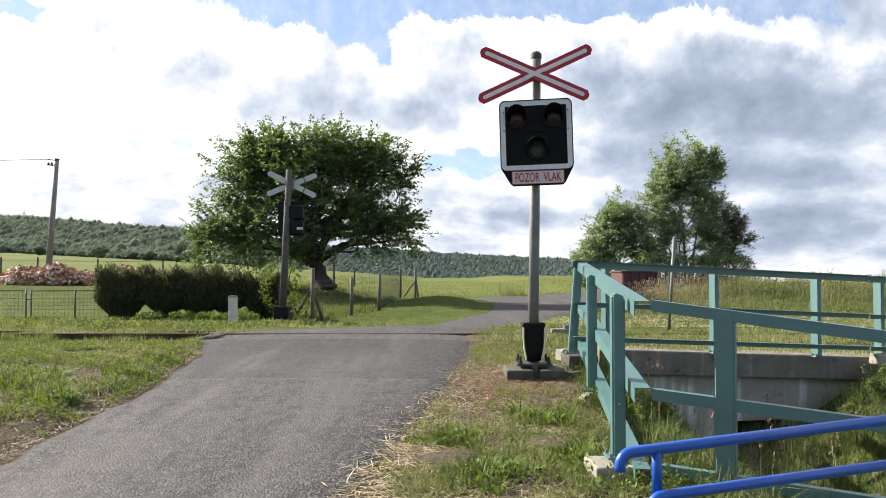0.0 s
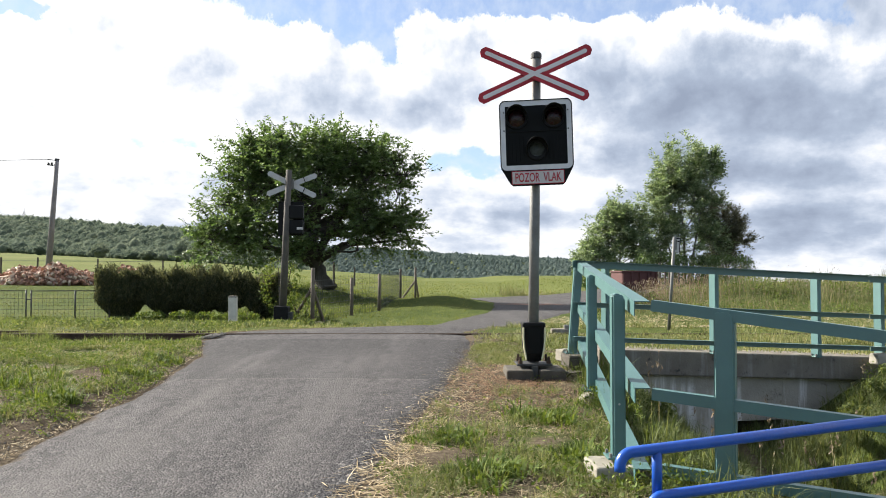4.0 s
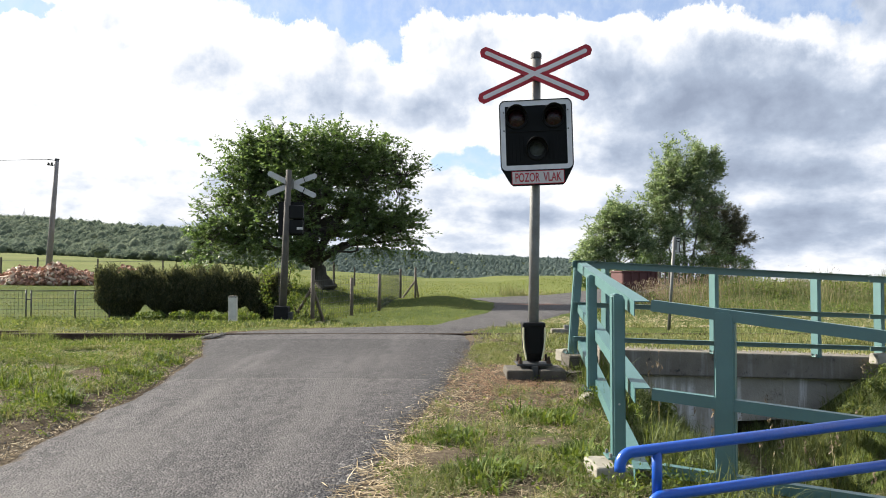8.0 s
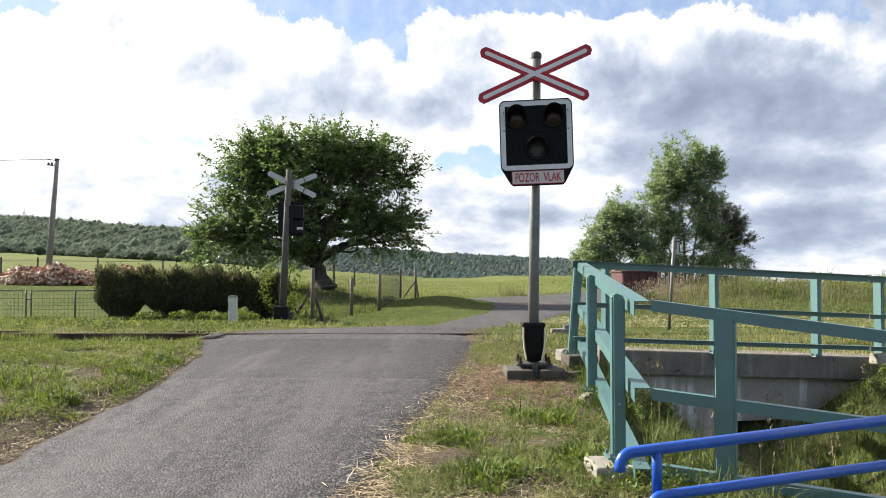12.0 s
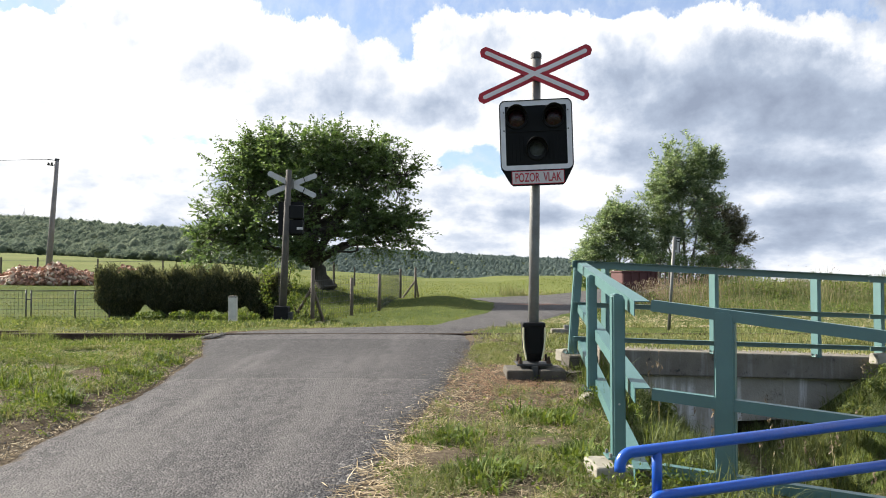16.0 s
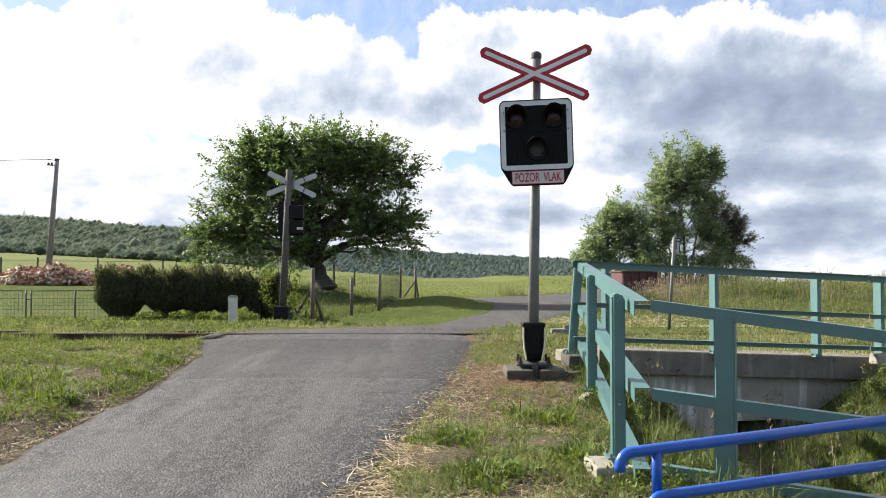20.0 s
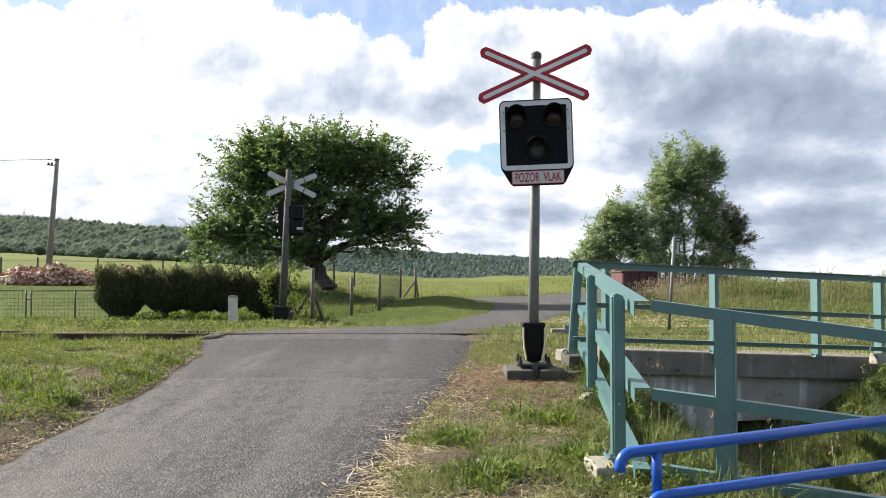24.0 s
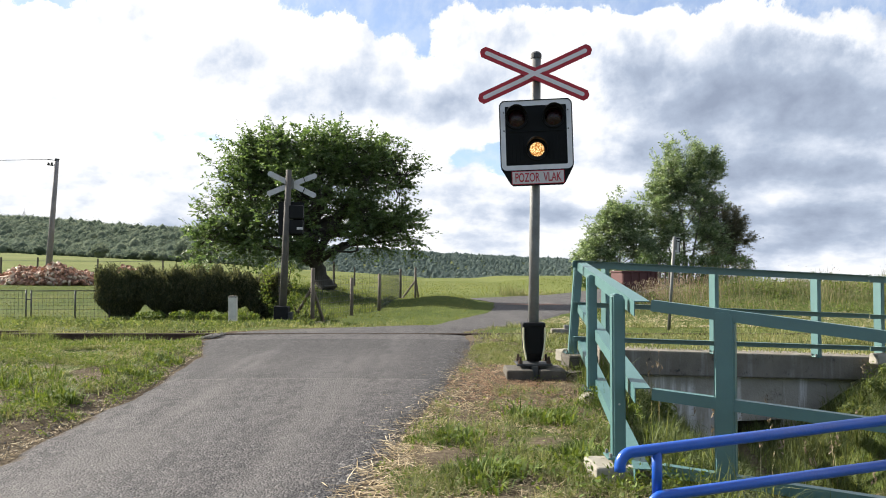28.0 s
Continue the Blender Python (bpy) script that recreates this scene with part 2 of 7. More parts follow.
def asphalt_material():
    """Old grey chip-sealed asphalt: stones, patches, wheel tracks of finer dust and a few cracks."""
    mat = bpy.data.materials.new("old_asphalt")
    mat.use_nodes = True
    g = Net(mat.node_tree)
    pos = g.n("ShaderNodeNewGeometry").outputs["Position"]
    vor = g.n("ShaderNodeTexVoronoi")
    g.put(vor.inputs["Vector"], pos)
    vor.inputs["Scale"].default_value = 62
    chips = vor.outputs["Color"]
    hsv = g.n("ShaderNodeSeparateColor")
    g.put(hsv.inputs[0], chips)
    wide = g.noise(pos, 0.55, 5, 0.6)
    mid = g.noise(pos, 3.5, 5, 0.65)
    base = g.ramp(g.m("ADD", g.m("MULTIPLY", wide, 0.6), g.m("MULTIPLY", mid, 0.4)),
                  [(0.3, (0.038, 0.035, 0.035)), (0.5, (0.071, 0.065, 0.063)), (0.72, (0.122, 0.111, 0.105))])
    col = g.mix(0.50, base, g.ramp(hsv.outputs[0], [(0.0, (0.03, 0.03, 0.032)), (0.6, (0.088, 0.082, 0.081)), (1.0, (0.21, 0.196, 0.186))]))
    # a transverse joint: beyond it the surface is darker and younger
    xyz = g.n("ShaderNodeSeparateXYZ")
    g.put(xyz.inputs[0], pos)
    along_y = g.m("ADD", xyz.outputs[1], g.m("MULTIPLY", g.m("SUBTRACT", mid, 0.5), 0.12))
    col = g.mix(g.m("MULTIPLY", g.m("SUBTRACT", g.smooth(along_y, 8.40, 8.50), g.smooth(along_y, 12.60, 12.75)), 0.72), col, (0.043, 0.041, 0.042))
    joint = g.m("SUBTRACT", 1.0, g.smooth(g.m("ABSOLUTE", g.m("SUBTRACT", along_y, 8.42)), 0.01, 0.03))
    col = g.mix(g.m("MULTIPLY", joint, 0.35), col, (0.20, 0.185, 0.165))
    seam = g.m("SUBTRACT", 1.0, g.smooth(g.m("ABSOLUTE", g.m("SUBTRACT", along_y, 12.66)), 0.015, 0.06))
    col = g.mix(g.m("MULTIPLY", seam, 0.7), col, (0.03, 0.029, 0.029))
    stretched = g.vm("MULTIPLY", pos, (1.0, 0.12, 1.0))
    col = g.mix(g.m("MULTIPLY", g.smooth(g.noise(stretched, 1.7, 4), 0.5, 0.7), 0.35), col, (0.155, 0.147, 0.143))
    # loose dark chippings gather along the ditch side
    loose = g.n("ShaderNodeTexVoronoi")
    g.put(loose.inputs["Vector"], pos)
    loose.inputs["Scale"].default_value = 46
    bits = g.n("ShaderNodeSeparateColor")
    g.put(bits.inputs[0], loose.outputs["Color"])
    att = g.n("ShaderNodeAttribute")
    att.attribute_name = "shoulder"
    share = g.m("MAXIMUM", 0.26, g.smooth(g.m("ADD", att.outputs["Fac"], g.m("MULTIPLY", g.m("SUBTRACT", mid, 0.5), 0.7)), 0.25, 0.75))
    col = g.mix(g.m("MULTIPLY", share, 0.85), col, g.ramp(bits.outputs[1], [(0.0, (0.028, 0.028, 0.030)), (0.6, (0.070, 0.068, 0.070)), (0.88, (0.15, 0.143, 0.138)), (1.0, (0.33, 0.31, 0.285))]))
    crack = g.n("ShaderNodeTexVoronoi")
    crack.feature = "DISTANCE_TO_EDGE"
    g.put(crack.inputs["Vector"], g.vm("ADD", pos, g.vm("SCALE", g.noise(pos, 3, 4, out=1), None, 0.5)))
    crack.inputs["Scale"].default_value = 0.38
    line = g.m("SUBTRACT", 1.0, g.smooth(crack.outputs["Distance"], 0.0, 0.008))
    line = g.m("MULTIPLY", line, g.smooth(wide, 0.45, 0.6))
    col = g.mix(g.m("MULTIPLY", line, 0.35), col, (0.03, 0.03, 0.03))
    blot = g.noise(g.vm("MULTIPLY", pos, (1.0, 0.6, 1.0)), 7.0, 6, 0.7)
    col = g.mix(g.m("MULTIPLY", g.smooth(blot, 0.49, 0.62), 0.58), col, (0.040, 0.038, 0.040))
    col = g.mix(g.m("MULTIPLY", g.smooth(g.noise(pos, 20.0, 5, 0.8), 0.55, 0.66), 0.32), col, (0.20, 0.188, 0.178))
    # paler where wheels have polished it
    worn = g.n("ShaderNodeAttribute")
    worn.attribute_name = "wheel_track"
    col = g.mix(g.m("MULTIPLY", g.m("MULTIPLY", worn.outputs["Fac"], g.smooth(g.noise(stretched, 2.6, 5, 0.6), 0.30, 0.62)), 0.42), col, (0.178, 0.166, 0.156))
    # soil washed onto the edges
    rim = g.n("ShaderNodeAttribute")
    rim.attribute_name = "edge"
    col = g.mix(g.m("MULTIPLY", g.smooth(g.m("ADD", rim.outputs["Fac"], g.m("MULTIPLY", g.m("SUBTRACT", g.noise(pos, 5.0, 6, 0.7), 0.5), 1.3)), 0.35, 0.75), 0.8), col, (0.082, 0.062, 0.044))
    col = g.mix(1.0, col, (0.87, 0.86, 0.865), "MULTIPLY")
    # brick-coloured rubble trodden into the far bend
    o = g.vm("MULTIPLY", g.vm("SUBTRACT", pos, (3.5, 30.6, 0)), (0.62, 1.1, 0.0))
    dot = g.n("ShaderNodeVectorMath", "LENGTH")
    g.put(dot.inputs[0], g.vm("ADD", o, g.vm("SCALE", g.vm("SUBTRACT", g.noise(pos, 1.6, 5, out=1), (0.5, 0.5, 0.5)), None, 1.6)))
    col = g.mix(g.m("MULTIPLY", g.m("SUBTRACT", 1.0, g.smooth(dot.outputs["Value"], 0.45, 1.0)), 0.75), col, (0.24, 0.125, 0.085))
    p = g.n("ShaderNodeBsdfPrincipled")
    g.put(p.inputs["Base Color"], col)
    p.inputs["Roughness"].default_value = 0.92
    p.inputs["Specular IOR Level"].default_value = 0.2
    b = g.n("ShaderNodeBump")
    b.inputs["Strength"].default_value = 0.65
    b.inputs["Distance"].default_value = 0.014
    h = g.m("SUBTRACT", g.m("MULTIPLY", mid, 0.5), g.m("MULTIPLY", vor.outputs["Distance"], 1.2))
    h = g.m("SUBTRACT", h, g.m("MULTIPLY", g.m("MULTIPLY", loose.outputs["Distance"], share), 1.6))
    g.put(b.inputs["Height"], g.m("SUBTRACT", h, g.m("MULTIPLY", line, 0.6)))
    g.put(p.inputs["Normal"], b.outputs[0])
    out = g.n("ShaderNodeOutputMaterial")
    g.put(out.inputs[0], p.outputs[0])
    return mat


def glow(name, low, high, strength, scale):
    """A lit lamp optic: a bright ribbed glass with uneven light."""
    mat = bpy.data.materials.new(name)
    mat.use_nodes = True
    g = Net(mat.node_tree)
    tc = g.n("ShaderNodeTexCoord").outputs["Object"]
    vor = g.n("ShaderNodeTexVoronoi")
    g.put(vor.inputs["Vector"], tc)
    vor.inputs["Scale"].default_value = scale
    col = g.ramp(vor.outputs["Distance"], [(0.1, high), (0.65, low)])
    e = g.n("ShaderNodeEmission")
    g.put(e.inputs[0], col)
    e.inputs[1].default_value = strength
    out = g.n("ShaderNodeOutputMaterial")
    g.put(out.inputs[0], e.outputs[0])
    return mat


M_GROUND = ground_material()
M_ASPHALT = asphalt_material()
M_TEAL = surface("teal_paint", (0.039, 0.107, 0.104), (0.060, 0.151, 0.145), 3, 0.46, 0.08, 90, wear=((0.16, 0.25, 0.235), 0.70), spec=1.0)
M_BLUE = surface("blue_paint", (0.007, 0.060, 0.33), (0.013, 0.092, 0.43), 9, 0.32, 0.12, 80, wear=((0.36, 0.42, 0.58), 0.695))
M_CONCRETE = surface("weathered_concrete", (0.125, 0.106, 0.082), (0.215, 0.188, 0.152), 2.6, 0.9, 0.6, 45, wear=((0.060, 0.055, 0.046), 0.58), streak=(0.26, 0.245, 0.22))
M_FOOTING = surface("beige_footing_concrete", (0.19, 0.172, 0.135), (0.33, 0.305, 0.25), 5, 0.95, 0.7, 45, wear=((0.10, 0.09, 0.065), 0.58))
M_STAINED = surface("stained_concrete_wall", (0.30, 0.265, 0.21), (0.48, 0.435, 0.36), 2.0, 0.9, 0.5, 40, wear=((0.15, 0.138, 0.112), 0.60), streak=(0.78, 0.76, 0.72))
M_STONE = surface("grey_stone", (0.085, 0.078, 0.070), (0.20, 0.185, 0.165), 6, 0.9, 0.7, 50, spread=0.25)
M_GALV = surface("galvanised_steel", (0.112, 0.109, 0.101), (0.22, 0.216, 0.203), 4, 0.6, 0.15, 45, metal=0.25, wear=((0.13, 0.10, 0.07), 0.70))
M_BLACK = surface("black_paint", (0.0055, 0.0055, 0.0058), (0.011, 0.011, 0.0115), 7, 0.55, 0.12, 70, wear=((0.03, 0.028, 0.026), 0.76), spec=0.16)
M_DARKBOX = surface("dark_grey_casting", (0.030, 0.030, 0.030), (0.055, 0.054, 0.052), 7, 0.65, 0.2, 60)
M_PANEL = surface("black_front_panel", (0.0045, 0.0050, 0.0050), (0.0090, 0.0095, 0.0095), 4, 0.6, 0.05, 50, spec=0.12)
M_WHITE = surface("white_sign_paint", (0.58, 0.56, 0.565), (0.68, 0.66, 0.665), 6, 0.5, 0.04, 60, wear=((0.5, 0.48, 0.45), 0.74))
M_STRIPE = surface("pinkish_white_stripe", (0.62, 0.56, 0.565), (0.72, 0.665, 0.665), 6, 0.5, 0.04, 60, wear=((0.45, 0.40, 0.38), 0.70))
M_LIMEWASH = surface("dirty_whitewash", (0.44, 0.41, 0.35), (0.60, 0.57, 0.50), 5, 0.9, 0.4, 40, wear=((0.28, 0.25, 0.20), 0.62))
M_PLATE = surface("dull_white_plate", (0.47, 0.44, 0.43), (0.60, 0.565, 0.55), 8, 0.7, 0.05, 60)
M_RED = surface("red_sign_paint", (0.32, 0.010, 0.022), (0.43, 0.016, 0.032), 6, 0.6, 0.04, 60)
M_SIGNBACK = surface("bare_aluminium_back", (0.38, 0.365, 0.36), (0.51, 0.495, 0.49), 6, 0.5, 0.06, 50, metal=0.3)
M_CREAM = surface("yellowish_trim", (0.60, 0.56, 0.34), (0.72, 0.68, 0.44), 8, 0.6, 0.1, 60)
M_RAIL = surface("rusty_rail_steel", (0.040, 0.027, 0.020), (0.09, 0.060, 0.044), 9, 0.8, 0.4, 60, spec=0.15)
M_RAILTOP = surface("worn_rail_head", (0.055, 0.038, 0.028), (0.10, 0.075, 0.058), 9, 0.8, 0.3, 60, spec=0.1)
M_WOOD = surface("weathered_wood", (0.080, 0.062, 0.045), (0.165, 0.132, 0.098), 6, 0.85, 0.5, 60, spread=0.2)
M_SLEEPER = surface("dark_sleeper_wood", (0.045, 0.036, 0.028), (0.10, 0.085, 0.066), 6, 0.9, 0.5, 60)
M_POLE = surface("grey_utility_pole", (0.17, 0.150, 0.142), (0.27, 0.242, 0.232), 3, 0.9, 0.4, 40)
M_BARK = surface("dark_bark", (0.035, 0.030, 0.022), (0.085, 0.072, 0.055), 5, 0.9, 0.9, 25)
M_BARK_GREY = surface("grey_bark", (0.10, 0.092, 0.075), (0.22, 0.20, 0.17), 5, 0.9, 0.8, 25)
M_CONTAINER = surface("faded_red_steel", (0.058, 0.017, 0.015), (0.090, 0.029, 0.025), 2, 0.7, 0.2, 30, wear=((0.10, 0.045, 0.028), 0.62))
M_LOG = surface("split_firewood", (0.22, 0.095, 0.055), (0.48, 0.27, 0.17), 5, 0.85, 0.4, 40, spread=0.45, coord="Object")
M_LOG_PALE = surface("fresh_cut_wood", (0.46, 0.33, 0.23), (0.64, 0.52, 0.39), 5, 0.85, 0.3, 40, spread=0.15)
M_REDGLASS = surface("dark_red_lens", (0.012, 0.003, 0.004), (0.024, 0.005, 0.006), 20, 0.25, 0.3, 120, spec=0.35)
M_CLEARGLASS = surface("unlit_ribbed_lens", (0.020, 0.025, 0.023), (0.075, 0.085, 0.080), 22, 0.3, 0.6, 60, spec=0.4)
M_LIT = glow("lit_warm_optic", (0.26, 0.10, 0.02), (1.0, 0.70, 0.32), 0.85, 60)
M_WIRE = surface("thin_steel_wire", (0.055, 0.052, 0.046), (0.11, 0.105, 0.095), 8, 0.6, 0.0, 60, metal=0.5)
M_GRASS = leafy("grass_blades", [(0.0, (0.106, 0.134, 0.050)), (0.38, (0.200, 0.216, 0.090)), (0.62, (0.30, 0.285, 0.135)), (0.82, (0.39, 0.335, 0.19)), (1.0, (0.54, 0.455, 0.295))], 0.28, patch=0.6, warm_tint=(1.25, 1.25, 0.75))
M_LUSH = leafy("lush_bank_grass", [(0.0, (0.064, 0.090, 0.032)), (0.5, (0.135, 0.162, 0.064)), (0.85, (0.225, 0.225, 0.098)), (1.0, (0.38, 0.32, 0.19))], 0.42, patch=0.9, warm_tint=(1.3, 1.3, 0.65))
M_MEADOW = leafy("meadow_grass", [(0.0, (0.088, 0.118, 0.034)), (0.5, (0.148, 0.170, 0.060)), (0.85, (0.215, 0.210, 0.090)), (1.0, (0.32, 0.27, 0.15))], 0.38, patch=0.12)
M_TALL = leafy("tall_dry_grass", [(0.0, (0.082, 0.106, 0.044)), (0.4, (0.150, 0.165, 0.078)), (0.7, (0.26, 0.235, 0.135)), (1.0, (0.42, 0.34, 0.235))], 0.38, patch=0.45, warm_tint=(1.25, 1.2, 0.8))
M_SEED = leafy("tan_seed_heads", [(0.0, (0.17, 0.125, 0.085)), (1.0, (0.36, 0.285, 0.21))], 0.3, warm_tint=(1.1, 1.05, 0.85))
M_OLDPOLE = surface("dark_weathered_pole", (0.060, 0.052, 0.045), (0.12, 0.106, 0.092), 3, 0.9, 0.4, 40)
M_OLDCONCRETE = surface("dark_mossy_concrete", (0.046, 0.039, 0.030), (0.110, 0.095, 0.075), 6, 0.95, 0.9, 45, wear=((0.03, 0.027, 0.022), 0.6))
M_LITTER = leafy("reddish_litter", [(0.0, (0.15, 0.060, 0.036)), (0.6, (0.30, 0.145, 0.092)), (1.0, (0.46, 0.33, 0.22))], 0.2)
M_STRAW = leafy("dry_straw", [(0.0, (0.20, 0.145, 0.085)), (0.5, (0.42, 0.33, 0.21)), (1.0, (0.72, 0.63, 0.46))], 0.2)
M_THATCH = leafy("dead_grass_thatch", [(0.0, (0.10, 0.085, 0.045)), (0.6, (0.23, 0.185, 0.115)), (1.0, (0.42, 0.35, 0.24))], 0.2)
M_WEED = leafy("broad_weed_leaves", [(0.0, (0.055, 0.090, 0.018)), (0.6, (0.115, 0.162, 0.040)), (1.0, (0.20, 0.24, 0.07))], 0.30)
M_LEAF_DARK = leafy("dark_tree_leaves", [(0.0, (0.074, 0.114, 0.042)), (0.6, (0.128, 0.180, 0.072)), (1.0, (0.225, 0.270, 0.135))], 0.50, 0.42, 0.5, warm_tint=(1.05, 1.15, 0.65))
M_LEAF_MID = leafy("green_tree_leaves", [(0.0, (0.112, 0.160, 0.082)), (0.6, (0.205, 0.260, 0.148)), (1.0, (0.43, 0.47, 0.36))], 0.48, 0.42, 0.5, warm_tint=(1.15, 1.2, 0.7))
M_LEAF_PURPLE = leafy("dull_dark_leaves", [(0.0, (0.080, 0.088, 0.062)), (1.0, (0.19, 0.185, 0.135))], 0.42, warm_tint=(1.2, 1.1, 0.8))
M_HEDGE = leafy("hedge_needles", [(0.0, (0.042, 0.050, 0.028)), (0.6, (0.082, 0.090, 0.048)), (1.0, (0.165, 0.158, 0.085))], 0.40, 0.8, 0.1, warm_tint=(1.2, 1.15, 0.8))
# Distance haze is put into both leaf colours, bluer for the far hill.
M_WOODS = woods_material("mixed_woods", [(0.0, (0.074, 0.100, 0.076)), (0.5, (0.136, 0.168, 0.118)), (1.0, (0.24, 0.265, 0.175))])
M_HAZE_WOODS = woods_material("haze_toned_woods", [(0.0, (0.096, 0.130, 0.118)), (0.5, (0.132, 0.168, 0.148)), (1.0, (0.185, 0.222, 0.185))])

# ------------------------------------------------------------ helpers for shapes


def raw_mesh(name, verts, faces, smooth=False):
    """A mesh from arrays; faces is an (n, 3) or (n, 4) array, or a list of such arrays."""
    faces = faces if isinstance(faces, list) else [faces]
    me = bpy.data.meshes.new(name)
    verts = np.asarray(verts, dtype=np.float32)
    me.vertices.add(len(verts))
    me.vertices.foreach_set("co", verts.ravel())
    loops = np.concatenate([np.asarray(f).ravel() for f in faces]).astype(np.int32)
    sizes = np.concatenate([np.full(len(f), np.asarray(f).shape[1]) for f in faces]).astype(np.int32)
    me.loops.add(len(loops))
    me.loops.foreach_set("vertex_index", loops)
    me.polygons.add(len(sizes))
    me.polygons.foreach_set("loop_start", np.concatenate([[0], np.cumsum(sizes)[:-1]]).astype(np.int32))
    me.polygons.foreach_set("loop_total", sizes)
    if smooth:
        me.polygons.foreach_set("use_smooth", np.ones(len(sizes), dtype=bool))
    me.update(calc_edges=True)
    return me


def link_mesh(name, me, material, parent=None, label="", at=None):
    if material and not me.materials:
        me.materials.append(material)
    ob = new(name, me)
    if parent:
        ob.parent = parent
    if at is not None:
        ob.matrix_local = at
    if label:
        tagged(ob, label)
    return ob


def part(name, bm, material, parent, label="", at=None, smooth=False):
    """One mesh object under a thing or under a part."""
    me = bpy.data.meshes.new(name)
    for f in bm.faces:
        f.smooth = smooth
    bm.to_mesh(me)
    bm.free()
    return link_mesh(name, me, material, parent, label, at)


def thing(name, label, category, at=None, group="", kind=""):
    ob = tagged(new(name), label, category, group, kind)
    if at is not None:
        ob.matrix_world = at
    return ob


def box(size, centre=(0, 0, 0), bevel=0.0, bm=None, turn=None):
    bm = bm or bmesh.new()
    made = bmesh.ops.create_cube(bm, size=1.0)["verts"]
    m = Matrix.Translation(centre) @ (turn or Matrix()) @ Matrix.Diagonal((*size, 1))
    bmesh.ops.transform(bm, matrix=m, verts=made)
    if bevel:
        edges = list({e for v in made for e in v.link_edges})
        bmesh.ops.bevel(bm, geom=edges, offset=bevel, segments=2, affect="EDGES", profile=0.5)
    return bm


def along(p, q, up=(0, 0, 1)):
    """A frame at p with its x towards q and its z as near to up as may be."""
    p, q = Vector(p), Vector(q)
    x = (q - p).normalized()
    y = Vector(up).cross(x).normalized()
    z = x.cross(y)
    m = Matrix((x, y, z)).transposed().to_4x4()
    m.translation = p
    return m, (q - p).length


def profile_bar(p, q, outline, up=(0, 0, 1), bm=None):
    """Runs a closed outline of (y, z) points from p to q."""
    bm = bm or bmesh.new()
    m, length = along(p, q, up)
    rings = [[bm.verts.new(m @ Vector((x, a, b))) for a, b in outline] for x in (0, length)]
    n = len(outline)
    for i in range(n):
        bm.faces.new((rings[0][i], rings[0][(i + 1) % n], rings[1][(i + 1) % n], rings[1][i]))
    bm.faces.new(list(reversed(rings[0])))
    bm.faces.new(rings[1])
    bmesh.ops.recalc_face_normals(bm, faces=bm.faces)
    return bm


def tube(points, radii, sides=10, bm=None, cap=True):
    """A tapered tube through points."""
    bm = bm or bmesh.new()
    pts = [Vector(p) for p in points]
    rings = []
    side = Vector((1, 0, 0))
    for i, p in enumerate(pts):
        d = (pts[min(i + 1, len(pts) - 1)] - pts[max(i - 1, 0)]).normalized()
        if abs(d.dot(side)) > 0.95:
            side = Vector((0, 1, 0))
        u = d.cross(side).normalized()
        side = u.cross(d).normalized()
        r = radii[i] if isinstance(radii, (list, tuple)) else radii
        rings.append([bm.verts.new(p + (side * math.cos(a) + u * math.sin(a)) * r)
                      for a in (2 * math.pi * k / sides for k in range(sides))])
    for a, b in zip(rings, rings[1:]):
        for k in range(sides):
            bm.faces.new((a[k], a[(k + 1) % sides], b[(k + 1) % sides], b[k]))
    if cap:
        bm.faces.new(list(reversed(rings[0])))
        bm.faces.new(rings[-1])
    bmesh.ops.recalc_face_normals(bm, faces=bm.faces)
    return bm


def prism(outline, depth, bm=None, bevel=0.0):
    """An upright plate: outline of (x, z), from y = 0 back to y = depth."""
    bm = bm or bmesh.new()
    f = [bm.verts.new((x, 0, z)) for x, z in outline]
    b = [bm.verts.new((x, depth, z)) for x, z in outline]
    n = len(outline)
    bm.faces.new(f)
    bm.faces.new(list(reversed(b)))
    for i in range(n):
        bm.faces.new((f[i], b[i], b[(i + 1) % n], f[(i + 1) % n]))
    bmesh.ops.recalc_face_normals(bm, faces=bm.faces)
    return bm


def round_rect(w, h, r, n=5):
    pts = []
    for cx, cz, a0 in ((w / 2 - r, h / 2 - r, 0), (-w / 2 + r, h / 2 - r, 90), (-w / 2 + r, -h / 2 + r, 180), (w / 2 - r, -h / 2 + r, 270)):
        for k in range(n + 1):
            a = radians(a0 + 90 * k / n)
            pts.append((cx + r * math.cos(a), cz + r * math.sin(a)))
    return pts


def disc(r, n=24):
    return [(r * math.cos(2 * math.pi * k / n), r * math.sin(2 * math.pi * k / n)) for k in range(n)]


def plate_with_holes(outline, holes, depth):
    """A plate of (x, z) with holes cut right through."""
    bm = bmesh.new()
    for y, flip in ((0, 1), (depth, -1)):
        edges = []
        for loop in [outline] + holes:
            vs = [bm.verts.new((x, y, z)) for x, z in loop]
            edges += [bm.edges.new((vs[i], vs[(i + 1) % len(vs)])) for i in range(len(vs))]
        bmesh.ops.triangle_fill(bm, edges=edges, use_beauty=True, normal=(0, -flip, 0))
    for loop in [outline] + holes:
        n = len(loop)
        fv = [bm.verts.new((x, 0, z)) for x, z in loop]
        bv = [bm.verts.new((x, depth, z)) for x, z in loop]
        for i in range(n):
            bm.faces.new((fv[i], fv[(i + 1) % n], bv[(i + 1) % n], bv[i]))
    bmesh.ops.remove_doubles(bm, verts=bm.verts, dist=1e-5)
    bmesh.ops.recalc_face_normals(bm, faces=bm.faces)
    return bm


